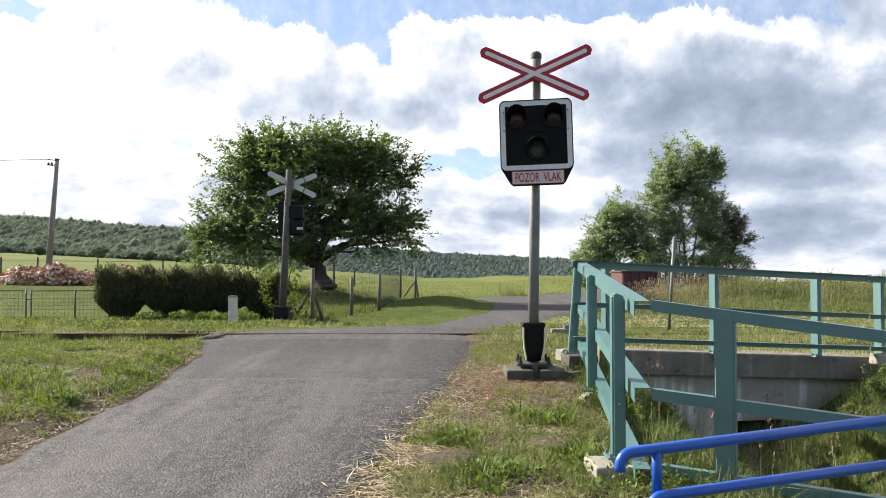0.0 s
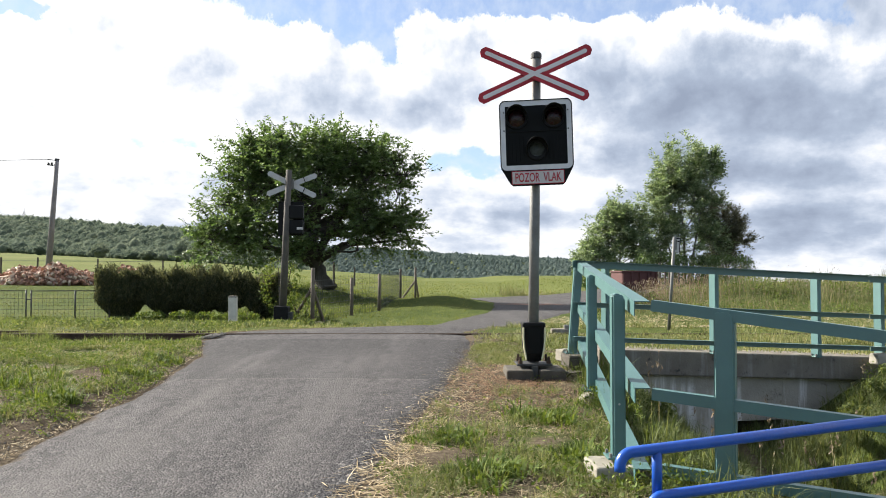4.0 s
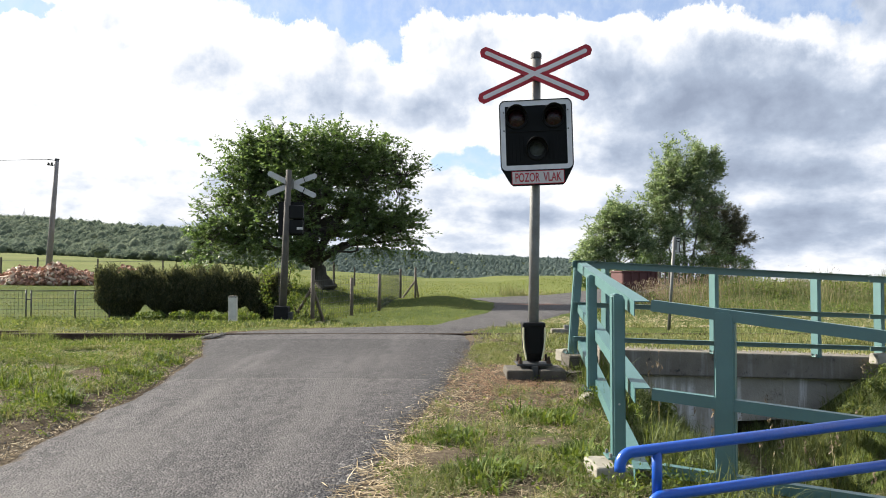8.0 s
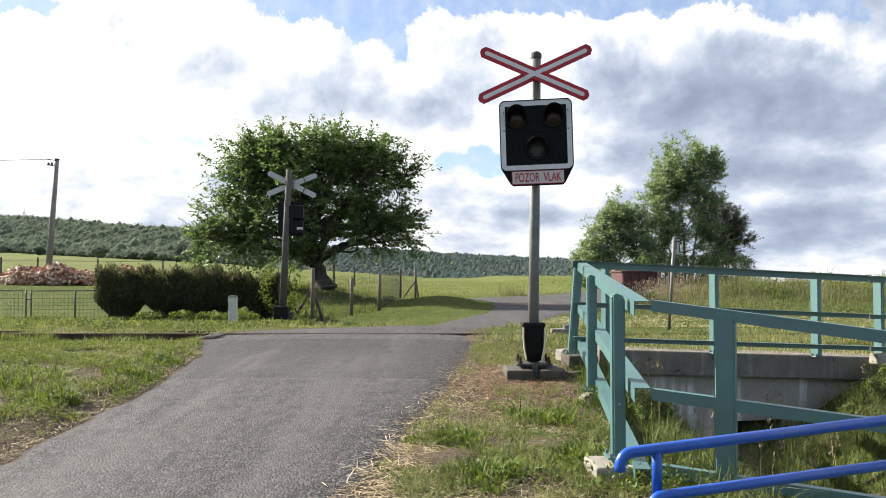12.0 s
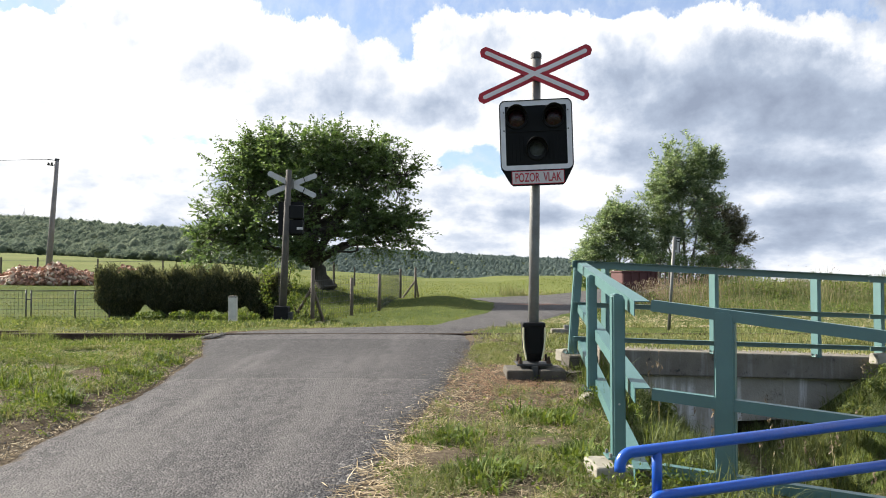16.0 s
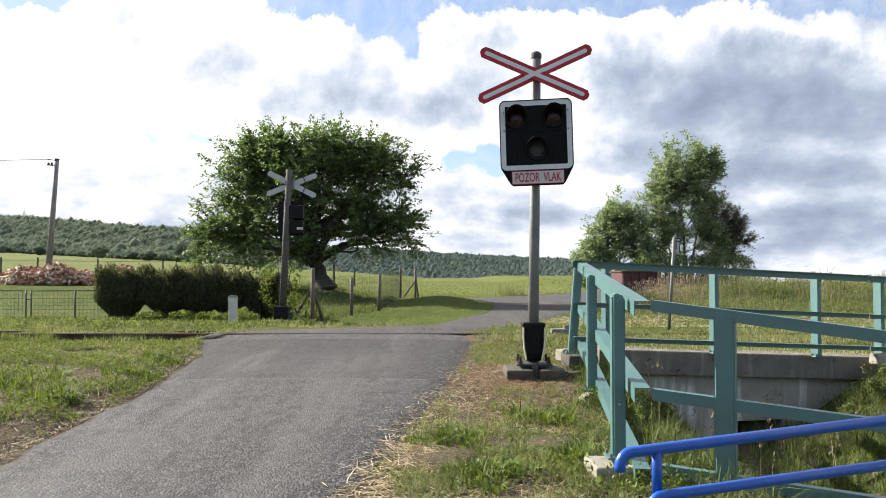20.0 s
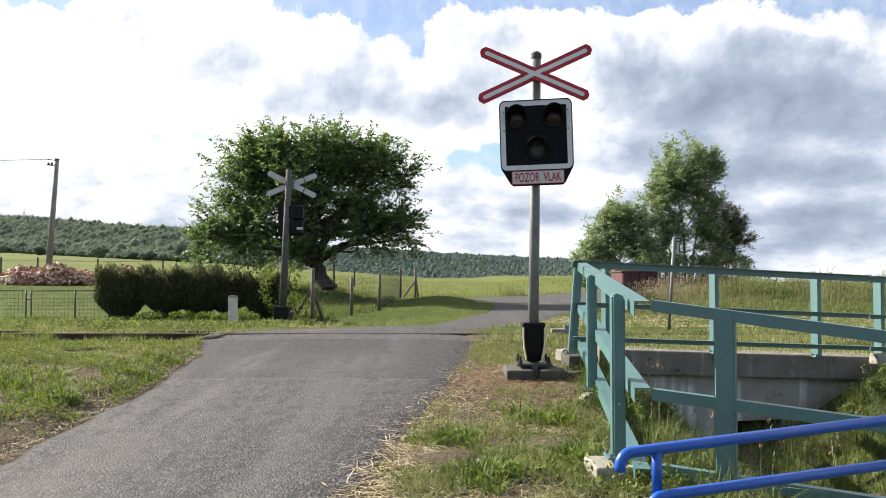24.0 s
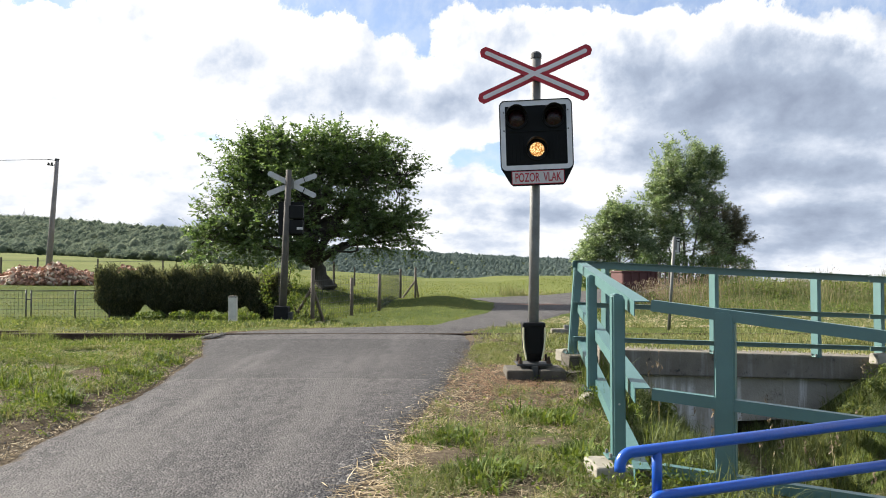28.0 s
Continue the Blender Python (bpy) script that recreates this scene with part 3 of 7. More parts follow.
def lettering(text, size, material, parent, at, width=None):
    """Flat raised letters as a mesh."""
    cu = bpy.data.curves.new("lettering", "FONT")
    cu.body, cu.size, cu.extrude, cu.offset = text, size, 0.0015, size * 0.012
    cu.align_x, cu.align_y = "CENTER", "CENTER"
    tmp = bpy.data.objects.new("lettering", cu)
    scene.collection.objects.link(tmp)
    bpy.context.view_layer.update()
    me = bpy.data.meshes.new_from_object(tmp.evaluated_get(bpy.context.evaluated_depsgraph_get()))
    bpy.data.objects.remove(tmp)
    xs = [v.co.x for v in me.vertices]
    if width:
        k = width / (max(xs) - min(xs))
        for v in me.vertices:
            v.co.x *= k
    me.name = "lettering"
    me.materials.clear()
    return link_mesh("lettering", me, material, parent, "dark red lettering", at)

# ------------------------------------------------------------ the land


def sm(a, b, v):
    t = np.clip((np.asarray(v, dtype=float) - a) / (b - a), 0, 1)
    return t * t * (3 - 2 * t)


BRIDGE = pose(2.04, 9.50, 0, 0, 0, 10.1)      # x along the bridge's edge, y back under the track
BRIDGE_BACK = BRIDGE.inverted()


def bridge_depth(x, y):
    """How far a place lies behind the bridge's front face."""
    b = BRIDGE_BACK
    return b[1][0] * x + b[1][1] * y + b[1][3]


def ditch_line(y):
    return np.interp(y, (-6, 0, 3, 5, 7, 9, 11), (7.0, 5.0, 4.0, 3.4, 3.15, 3.5, 4.0))


def land(x, y):
    """Height of the ground."""
    x, y = np.asarray(x, dtype=float), np.asarray(y, dtype=float)
    z = -0.05 * np.clip(8.8 - y, 0, 16)
    z = z + 0.04 * sm(11, 13, y) * (1 - sm(15.5, 18, y)) - 0.17 * sm(15.5, 19.5, y)
    z = z + 0.9 * (1 - np.exp(-np.maximum(0, -x - 3.2) / 6)) * sm(20, 40, y)
    z = z + 0.05 * np.maximum(0, np.minimum(-x - 12, 140)) * sm(60, 150, y)
    z = z + 0.34 * np.exp(-((x + 0.1) / 1.6) ** 2 - ((y - 31) / 4.5) ** 2)
    z = z + 0.45 * sm(19, 28, y) * sm(5, 11, x)
    z = z + 0.34 * sm(22, 29, y) * (1 - sm(32, 38, y)) * sm(7.5, 10.5, x) * (1 - 0.5 * sm(13, 19, x))
    bed = sm(11.6, 13.0, y) * (1 - sm(15.9, 17.5, y))
    z = z - bed * (0.11 * sm(4.0, 4.7, -x) + 0.015 * sm(0.7, 1.5, x))
    z = z + 0.42 * np.exp(-((x + 5.4) / 2.6) ** 2 - ((y - 33.5) / 4.5) ** 2)
    # the verge stands a hand above the lane
    lane = np.interp(y, [p[1] for p in EDGE_L[:8]], [p[0] for p in EDGE_L[:8]])
    z = z + 0.07 * sm(0.02, 0.40, lane - x) * (1 - sm(10.5, 12.6, y))
    away = np.abs(x - ditch_line(y))
    reach = np.where(x > ditch_line(y), 1.75 + 0.75 * sm(7.6, 9.0, y), 1.75)
    z = z - 0.95 * (1 - sm(0, 1, (away - 0.3) / (reach - 0.3))) * (1 - sm(0.55, 0.8, bridge_depth(x, y))) * sm(-6, 2, y)
    z = z - 0.12 * sm(5.0, 7.0, x) * (1 - sm(10, 13, y))
    u = x / np.maximum(y, 50)
    z = z + 23.0 * sm(250, 480, y) * (1 - 0.30 * sm(-0.58, -0.36, u) - 0.70 * sm(-0.34, -0.12, u)) * (1 - sm(900, 1500, y))
    z = z - 6.5 * sm(150, 215, y) * sm(-0.28, -0.08, u) * (1 - sm(350, 800, y))
    z = z + (20.0 - 7.5 * sm(-0.05, 0.17, u)) * sm(400, 900, y) * (1 - sm(0.15, 0.27, u))
    z = z - 0.017 * np.maximum(0, y - 60) * sm(0.20, 0.29, u)
    return z


# edges of the road as (across, along), from behind the camera to past the crossing
EDGE_L = ((-3.5, -9), (-3.25, 3), (-3.19, 5.5), (-3.16, 6.6), (-3.12, 8.3), (-3.5, 11), (-4.1, 12.9), (-4.2, 14.6),
          (-2.4, 15.6), (-0.9, 17), (0.06, 20.6), (1.45, 25), (2.2, 32), (1.2, 38.5), (5, 43), (16, 47), (60, 60))
EDGE_R = ((-2.0, -9), (-0.8, 3), (-0.38, 5.5), (-0.19, 6.7), (0.1, 8), (0.36, 10.8), (0.6, 13), (0.55, 14.8),
          (0.95, 15.6), (1.4, 17), (2.4, 20.2), (3.9, 24.5), (6.4, 29), (8.5, 32), (12, 35), (18, 38), (60, 50))


def on_road(x, y, margin=0.0):
    k = slice(0, 13)
    lx = np.interp(y, [p[1] for p in EDGE_L[k]], [p[0] for p in EDGE_L[k]])
    rx = np.interp(y, [p[1] for p in EDGE_R[k]], [p[0] for p in EDGE_R[k]])
    near = (x > lx - margin) & (x < rx + margin) & (y < 32)
    far = (y >= 29) & (y > 26 + 0.3 * x) & (y < np.interp(x, (1, 5, 16, 60), (39, 43, 47, 60))) & (x > 1.2 - margin)
    return near | far


def build_ground():
    def spread(parts):
        return np.unique(np.round(np.concatenate(parts), 4))

    xs = spread([np.arange(-9, 9.01, 0.15), np.arange(-40, 40.1, 0.8), np.geomspace(41, 4600, 34), -np.geomspace(41, 4600, 34)])
    ys = spread([np.arange(-4, 3, 0.5), np.arange(3, 16.5, 0.13), np.arange(16.5, 50, 0.6), np.geomspace(50, 4600, 60), -np.geomspace(5, 4600, 18)])
    gx, gy = np.meshgrid(xs, ys)
    rough = np.array([noise.noise((a * 1.3, b * 1.3, 0)) for a, b in zip(gx.ravel(), gy.ravel())]).reshape(gx.shape)
    close = (np.abs(gx) < 40) & (gy < 60)
    hump = np.array([noise.noise((a * 1.7, b * 1.7, 11)) + 0.5 * noise.noise((a * 5.3, b * 5.3, 4)) for a, b in zip(gx.ravel(), gy.ravel())]).reshape(gx.shape)
    gz = land(gx, gy) + (rough * 0.018 + hump * 0.045 * (gy < 13)) * (close & ~on_road(gx, gy, 0.20))
    gz = np.where(on_road(gx, gy, -0.15), gz - 0.04, gz)
    verts = np.stack([gx, gy, gz], -1).reshape(-1, 3)
    ny, nx = gx.shape
    i = (np.arange(ny - 1)[:, None] * nx + np.arange(nx - 1)[None]).ravel()
    me = raw_mesh("ground", verts, np.stack([i, i + 1, i + nx + 1, i + nx], -1), smooth=True)
    lx = np.interp(gy, [p[1] for p in EDGE_L[:13]], [p[0] for p in EDGE_L[:13]])
    rx = np.interp(gy, [p[1] for p in EDGE_R[:13]], [p[0] for p in EDGE_R[:13]])
    soil = 0.70 * np.exp(-np.abs(lx - gx) / 0.70) * (gy < 16) + 0.60 * np.exp(-np.abs(gx - rx) / 0.50) * (gy < 16) + np.where(gx < -2, 0.36, 0.44) * (gy < 13)
    soil += 0.45 * np.exp(-((gx - 0.65) / 0.7) ** 2 - ((gy - 8.6) / 1.3) ** 2)
    soil += 0.35 * np.exp(-((gx + 3.9) / 0.7) ** 2 - ((gy - 6.2) / 1.2) ** 2)
    soil += 0.28 * np.exp(-((gy - 13.6) / 0.8) ** 2) * (gx < 2.5)
    soil += 0.5 * (1 - sm(0.2, 0.7, np.abs(gx - ditch_line(gy)))) * (gy < 11)
    for key, val in (("soil", soil), ("meadow", sm(34, 50, gy))):
        a = me.attributes.new(key, "FLOAT", "POINT")
        a.data.foreach_set("value", np.clip(val, 0, 1).astype(np.float32).ravel())
    tagged(link_mesh("ground", me, M_GROUND), "grassy ground with bare soil patches, ditch and meadow", "ground", kind="structure")


def build_road():
    el, er = np.array(EDGE_L, float), np.array(EDGE_R, float)
    k = np.linspace(0, len(el) - 1, (len(el) - 1) * 16 + 1)
    idx = np.arange(len(el))

    def curve(e, t):
        # smooth interpolation, dense
        x = np.interp(t, idx, e[:, 0])
        y = np.interp(t, idx, e[:, 1])
        ker = np.array([1, 2, 3, 2, 1]) / 9.0
        for _ in range(2):
            x[2:-2] = np.convolve(x, ker, "valid")
            y[2:-2] = np.convolve(y, ker, "valid")
        return x, y

    lx, ly = curve(el, k)
    rx, ry = curve(er, k)
    rag = np.array([noise.noise((0, v * 1.9, 3)) * 0.10 + noise.noise((0, v * 6.0, 3)) * 0.07 for v in ly])
    rag2 = np.array([noise.noise((9, v * 1.9, 3)) * 0.08 + noise.noise((9, v * 6.0, 3)) * 0.04 for v in ry])
    lx, rx = lx + rag, rx + rag2
    w = np.concatenate([[0, 0.012], np.linspace(0.04, 0.96, 26), [0.988, 1]])
    gx = lx[:, None] * (1 - w) + rx[:, None] * w
    gy = ly[:, None] * (1 - w) + ry[:, None] * w
    lift = -0.014 + 0.034 * sm(0, 0.07, np.minimum(w, 1 - w))
    gz = land(gx, gy) + lift + 0.02 * (1 - (2 * w - 1) ** 2) - 0.020 * sm(12.6, 13.4, gy) * (1 - sm(16.0, 17.0, gy))
    gz += np.array([noise.noise((a * 0.9, b * 0.9, 5)) for a, b in zip(gx.ravel(), gy.ravel())]).reshape(gx.shape) * 0.008
    verts = np.stack([gx, gy, gz], -1).reshape(-1, 3)
    ny, nx = gx.shape
    i = (np.arange(ny - 1)[:, None] * nx + np.arange(nx - 1)[None]).ravel()
    me = raw_mesh("road", verts, np.stack([i, i + 1, i + nx + 1, i + nx], -1), smooth=True)
    wide = np.hypot(lx - rx, ly - ry)[:, None]
    shoulder = (1 - sm(0.0, 0.62, (1 - w) * wide)) * (1 - sm(11, 13, gy))
    tracks = (np.exp(-((w - 0.27) / 0.13) ** 2) + np.exp(-((w - 0.66) / 0.12) ** 2))[None] * (1 - sm(9.5, 12, gy))
    rims = np.exp(-np.minimum(w, 1 - w)[None] * wide / 0.13) * (1 - 0.8 * sm(11.5, 12.8, gy))
    for key, val in (("shoulder", shoulder), ("wheel_track", np.clip(tracks, 0, 1)), ("edge", rims)):
        a = me.attributes.new(key, "FLOAT", "POINT")
        a.data.foreach_set("value", val.astype(np.float32).ravel())
    tagged(link_mesh("road", me, M_ASPHALT), "narrow worn grey asphalt lane over the level crossing", "road", kind="structure")


build_ground()
build_road()

# ------------------------------------------------------------ grass


def blades(name, label, material, x, y, tall, wide, lean=0.5, flat=False, seed=1, lift=0.0, away=None):
    """Bent blades, three faces each, as one object."""
    rng = np.random.default_rng(seed)
    n = len(x)
    z = land(x, y) - 0.01 + lift
    a = rng.uniform(0, 2 * np.pi, n)
    h = tall if isinstance(tall, np.ndarray) else rng.uniform(tall[0], tall[1], n)
    w = rng.uniform(wide[0], wide[1], n) / 2
    b = rng.normal(0, lean, n)
    b = np.where(np.abs(b) > 1.45, np.sign(b) * rng.uniform(0.3, 1.45, n), b)
    if away is not None:
        a = away + rng.normal(0, 0.3, n)
        b = np.clip(rng.normal(0.95, 0.42, n), -0.2, 1.5)
    if flat:
        b = rng.uniform(1.42, 1.56, n)
    base = np.stack([x, y, z], -1)
    side = np.stack([np.cos(a), np.sin(a), 0 * a], -1)
    fwd = np.stack([-np.sin(a), np.cos(a), 0 * a], -1)
    up = np.array([0, 0, 1.0])

    def at(s, bend):
        return base + (h * s * np.sin(bend))[:, None] * fwd + (h * s * np.cos(bend))[:, None] * up

    mid, tip = at(0.55, b if flat else b * 0.42), at(1.0, b)
    v = np.stack([base - side * w[:, None], base + side * w[:, None], mid + side * w[:, None] * 0.75, mid - side * w[:, None] * 0.75, tip], 1).reshape(-1, 3)
    i = np.arange(n) * 5
    quads = np.stack([i, i + 1, i + 2, i + 3], -1)
    tris = np.stack([i + 3, i + 2, i + 4], -1)
    me = raw_mesh(name, v, [quads, tris], smooth=True)
    return tagged(link_mesh(name, me, material), label, "grass", kind="stuff")


def leaf_cards(rng, centres, size, droop=0.3, narrow=0.5):
    """Pointed leaves of two faces, folded on the mid rib: vertices and faces."""
    n = len(centres)
    d = rng.normal(0, 1, (n, 3))
    d[:, 2] -= droop
    d /= np.linalg.norm(d, axis=1)[:, None]
    s = np.cross(d, rng.normal(0, 1, (n, 3)))
    s /= np.linalg.norm(s, axis=1)[:, None] + 1e-9
    f = np.cross(d, s)
    length = rng.uniform(size * 0.65, size * 1.25, n)[:, None]
    w = length * narrow * 0.5
    root, tip = centres - d * length / 2, centres + d * length / 2
    left, right = centres + s * w + f * w * 0.35, centres - s * w + f * w * 0.35
    v = np.stack([root, right, tip, left], 1).reshape(-1, 3)
    i = np.arange(n) * 4
    return v, np.concatenate([np.stack([i, i + 1, i + 2], -1), np.stack([i, i + 2, i + 3], -1)])


def clumped(rng, n, x0, x1, y0, y1, scale, keep, wedge=0.62, sharp=0.8):
    """Places in a field, thicker in patches."""
    x, y = rng.uniform(x0, x1, n), rng.uniform(y0, y1, n)
    ok = (np.abs(x) < wedge * y + 1.0) & ~on_road(x, y, -0.05)
    x, y = x[ok], y[ok]
    d = np.array([noise.noise((a * scale, b * scale, 11)) + 0.5 * noise.noise((a * scale * 3.1, b * scale * 3.1, 4)) for a, b in zip(x, y)])
    ok = d * sharp + keep > rng.uniform(0, 1, len(x))
    return x[ok], y[ok]


def uneven(rng, x, y, low, high, scale):
    """Blade heights that swell and sink from tuft to tuft."""
    d = np.array([noise.noise((a * scale, b * scale, 11)) + 0.5 * noise.noise((a * scale * 3.1, b * scale * 3.1, 4)) for a, b in zip(x, y)])
    return (low + (high - low) * rng.uniform(0, 1, len(x)) ** 1.4) * np.clip(0.75 + 0.9 * d, 0.3, 1.7)


def tufts(rng, name, label, material, x, y, each, size, tall, wide, seed):
    """Tufts whose blades spread from their middles."""
    n = len(x)
    scale = np.repeat(rng.uniform(0.55, 1.35, n) ** 1.2, each)
    px, py = rng.normal(0, size, n * each) * scale, rng.normal(0, size, n * each) * scale
    bx, by = np.repeat(x, each) + px, np.repeat(y, each) + py
    ok = ~on_road(bx, by, 0.0)
    h = rng.uniform(tall[0], tall[1], n * each) * scale
    blades(name, label, material, bx[ok], by[ok], h[ok], wide, seed=seed, away=np.arctan2(-px, py)[ok])


def build_grass():
    rng = np.random.default_rng(5)
    x, y = clumped(rng, 5600, -8.8, -3.0, 4.5, 13.5, 1.7, 0.34, sharp=2.2)
    side = np.interp(y, [p[1] for p in EDGE_L[:13]], [p[0] for p in EDGE_L[:13]]) - x
    ok = side > rng.uniform(0.06, 0.34, len(x)) * (y < 10.5)
    x, y = x[ok], y[ok]
    tufts(rng, "grass_tufts", "bushy green grass tufts in the verge", M_GRASS, x, y, 52, 0.046, (0.03, 0.105), (0.005, 0.010), 61)
    x, y = clumped(rng, 1900, -0.3, 1.9, 4.3, 12.5, 1.9, 0.44, sharp=1.6)
    ok = rng.uniform(0, 1, len(x)) > 1.2 * np.exp(-((x - 0.65) / 0.8) ** 2 - ((y - 8.8) / 1.1) ** 2) + 1.3 * np.exp(-((x - 1.6) / 0.4) ** 2 - ((y - 8.9) / 0.5) ** 2)
    tufts(rng, "grass_tufts", "bushy grass tufts between lane and railing", M_GRASS, x[ok], y[ok], 52, 0.034, (0.035, 0.105), (0.003, 0.007), 62)
    x, y = clumped(rng, 3600, 1.5, 7.4, 3.8, 11.5, 1.3, 0.42, sharp=1.4)
    ok = (bridge_depth(x, y) < -0.15) & (np.abs(x - ditch_line(y)) > 0.2)
    tufts(rng, "grass_tufts", "long arching grass tufts on the ditch bank", M_LUSH, x[ok], y[ok], 44, 0.045, (0.10, 0.36), (0.004, 0.010), 63)
    x, y = clumped(rng, 2600, -13, 13, 12.6, 19.4, 0.6, 0.45)
    ok = (np.abs(y - 15.45) > 0.15) & ((y < 13.35) | (y > 14.1)) & (bridge_depth(x, y) > 0.3)
    tufts(rng, "grass_tufts", "scattered grass tufts beside the rails", M_GRASS, x[ok], y[ok], 26, 0.06, (0.07, 0.20), (0.008, 0.014), 64)
    x, y = clumped(rng, 210000, -8.8, -2.9, 4.4, 13.7, 1.7, 0.34, sharp=2.0)
    side = np.interp(y, [p[1] for p in EDGE_L[:13]], [p[0] for p in EDGE_L[:13]]) - x
    ok = rng.uniform(0, 1, len(x)) > 0.95 * (1 - sm(0.05, 0.42, side)) * (y < 10.5)
    x, y = x[ok], y[ok]
    blades("verge_grass", "short patchy verge grass beside the lane", M_GRASS, x, y, uneven(rng, x, y, 0.02, 0.07, 1.7), (0.003, 0.008), 1.9, seed=2)
    x, y = clumped(rng, 160000, -0.6, 2.0, 4.2, 13.7, 1.9, 0.46, sharp=1.5)
    ok = (bridge_depth(x, y) < -0.1) | (x < 1.5)
    bare = np.exp(-((x - 0.62) / 0.8) ** 2 - ((y - 8.7) / 1.2) ** 2) + 1.2 * np.exp(-((x - 1.6) / 0.4) ** 2 - ((y - 8.9) / 0.5) ** 2)
    ok &= rng.uniform(0, 1, len(x)) > bare * 1.1
    side = x - np.interp(y, [p[1] for p in EDGE_R[:13]], [p[0] for p in EDGE_R[:13]])
    ok &= rng.uniform(0, 1, len(x)) > 0.85 * (1 - sm(0.05, 0.45, side)) * (y < 9.5)
    blades("verge_grass", "short dry-flecked grass along the lane edge", M_GRASS, x[ok], y[ok], uneven(rng, x[ok], y[ok], 0.02, 0.09, 1.9), (0.0025, 0.006), 1.7, seed=3)
    x, y = clumped(rng, 170000, 1.3, 7.6, 3.6, 12.3, 1.1, 0.60)
    ok = (bridge_depth(x, y) < -0.12) & (np.abs(x - ditch_line(y)) > 0.10) & (x > np.interp(y, (3.6, 5.0, 9.5), (1.3, 1.35, 1.75)))
    x, y = x[ok], y[ok]
    tall = uneven(rng, x, y, 0.06, 0.26, 1.1) * (0.6 + 0.6 * (1 - sm(0.4, 2.0, np.abs(x - ditch_line(y))))) * (1 - 0.45 * sm(4.0, 4.8, x))
    blades("bank_grass", "lush long grass on the ditch banks", M_LUSH, x, y, tall, (0.003, 0.008), 1.7, seed=4)
    # low broad leaves among the verge grass
    x, y = clumped(rng, 120000, -8.6, -3.0, 4.5, 13.4, 1.7, 0.26, sharp=1.8)
    v, f = leaf_cards(rng, np.stack([x, y, land(x, y) + rng.uniform(0.01, 0.09, len(x))], -1), 0.032, -0.3, 0.40)
    tagged(link_mesh("verge_weeds", raw_mesh("verge_weeds", v, f), M_WEED), "low leafy weeds in the verge", "weeds", kind="stuff")
    x, y = clumped(rng, 24000, -0.5, 1.8, 4.3, 12.5, 1.9, 0.25, sharp=1.3)
    bare = np.exp(-((x - 0.65) / 0.75) ** 2 - ((y - 8.7) / 1.1) ** 2)
    ok = rng.uniform(0, 1, len(x)) > bare
    x, y = x[ok], y[ok]
    v, f = leaf_cards(rng, np.stack([x, y, land(x, y) + rng.uniform(0.01, 0.06, len(x))], -1), 0.028, -0.3, 0.36)
    tagged(link_mesh("verge_weeds", raw_mesh("verge_weeds", v, f), M_WEED), "low leafy weeds in the verge", "weeds", kind="stuff")
    x, y = clumped(rng, 60000, -14, 14, 13.2, 19.5, 0.5, 0.62)
    ok = ~((y > 13.55) & (y < 14.05) & (rng.uniform(0, 1, len(y)) < 0.93) | (np.abs(y - 15.45) < 0.10))
    x, y = x[ok], y[ok]
    blades("trackside_grass", "uneven grass growing along the railway track", M_GRASS, x, y, uneven(rng, x, y, 0.02, 0.10, 0.8) * (1 - 0.45 * sm(1, 3, x)), (0.007, 0.014), 1.5, seed=6)
    x, y = clumped(rng, 15000, -13, -4.55, 13.30, 13.80, 0.9, 0.30, sharp=1.6)
    ok = x < -5.6 + rng.normal(0, 0.5, len(x))
    blades("trackside_grass", "grass tufts hiding parts of the rail", M_LUSH, x[ok], y[ok], uneven(rng, x[ok], y[ok], 0.12, 0.27, 0.9), (0.006, 0.012), 0.8, seed=37)
    # bright leafy tufts near the lane's edge
    cx, cy = np.array((-3.58, -3.95, -3.45, -4.3, -3.55, 0.10, 0.35, 0.9, 1.1)), np.array((7.3, 6.5, 8.6, 8.0, 9.8, 6.05, 5.2, 6.9, 5.5))
    cx, cy = np.repeat(cx, 9) + rng.normal(0, 0.13, 81), np.repeat(cy, 9) + rng.normal(0, 0.13, 81)
    tufts(rng, "leafy_tufts", "bright broad-bladed tufts at the lane's edge", M_WEED, cx, cy, 60, 0.055, (0.07, 0.15), (0.010, 0.020), 65)
    x, y = clumped(rng, 22000, -13, -4.35, 14.1, 15.9, 0.6, 0.9)
    blades("trackside_grass", "long grass standing between the rails", M_GRASS, x, y, uneven(rng, x, y, 0.09, 0.20, 0.9), (0.007, 0.014), 1.2, seed=26)
    x, y = clumped(rng, 42000, 1.6, 8.0, 9.4, 14.2, 0.8, 0.55)
    ok = (bridge_depth(x, y) > 0.10) & (x > 1.9)
    x, y = x[ok], y[ok]
    deck_top = np.where(bridge_depth(x, y) < 0.56, 0.165 - 0.0454 * (x - 3.94) - land(x, y), 0.0)
    blades("bridge_grass", "low grass on the bridge deck", M_GRASS, x, y, (0.015, 0.06), (0.006, 0.012), 1.3, seed=16, lift=np.maximum(deck_top, 0))
    x, y = clumped(rng, 14000, -12, -3.3, 18.6, 20.9, 1.0, 0.38, sharp=1.4)
    blades("hedge_foot_grass", "bright uncut grass tufts along the hedge foot", M_LUSH, x, y, uneven(rng, x, y, 0.08, 0.26, 1.0), (0.010, 0.022), 1.1, seed=46)
    x, y = clumped(rng, 34000, -13, -3.2, 15.9, 20.9, 0.9, 0.24, sharp=1.5)
    v, f = leaf_cards(rng, np.stack([x, y, land(x, y) + rng.uniform(0.01, 0.15, len(x))], -1), 0.075, -0.3, 0.42)
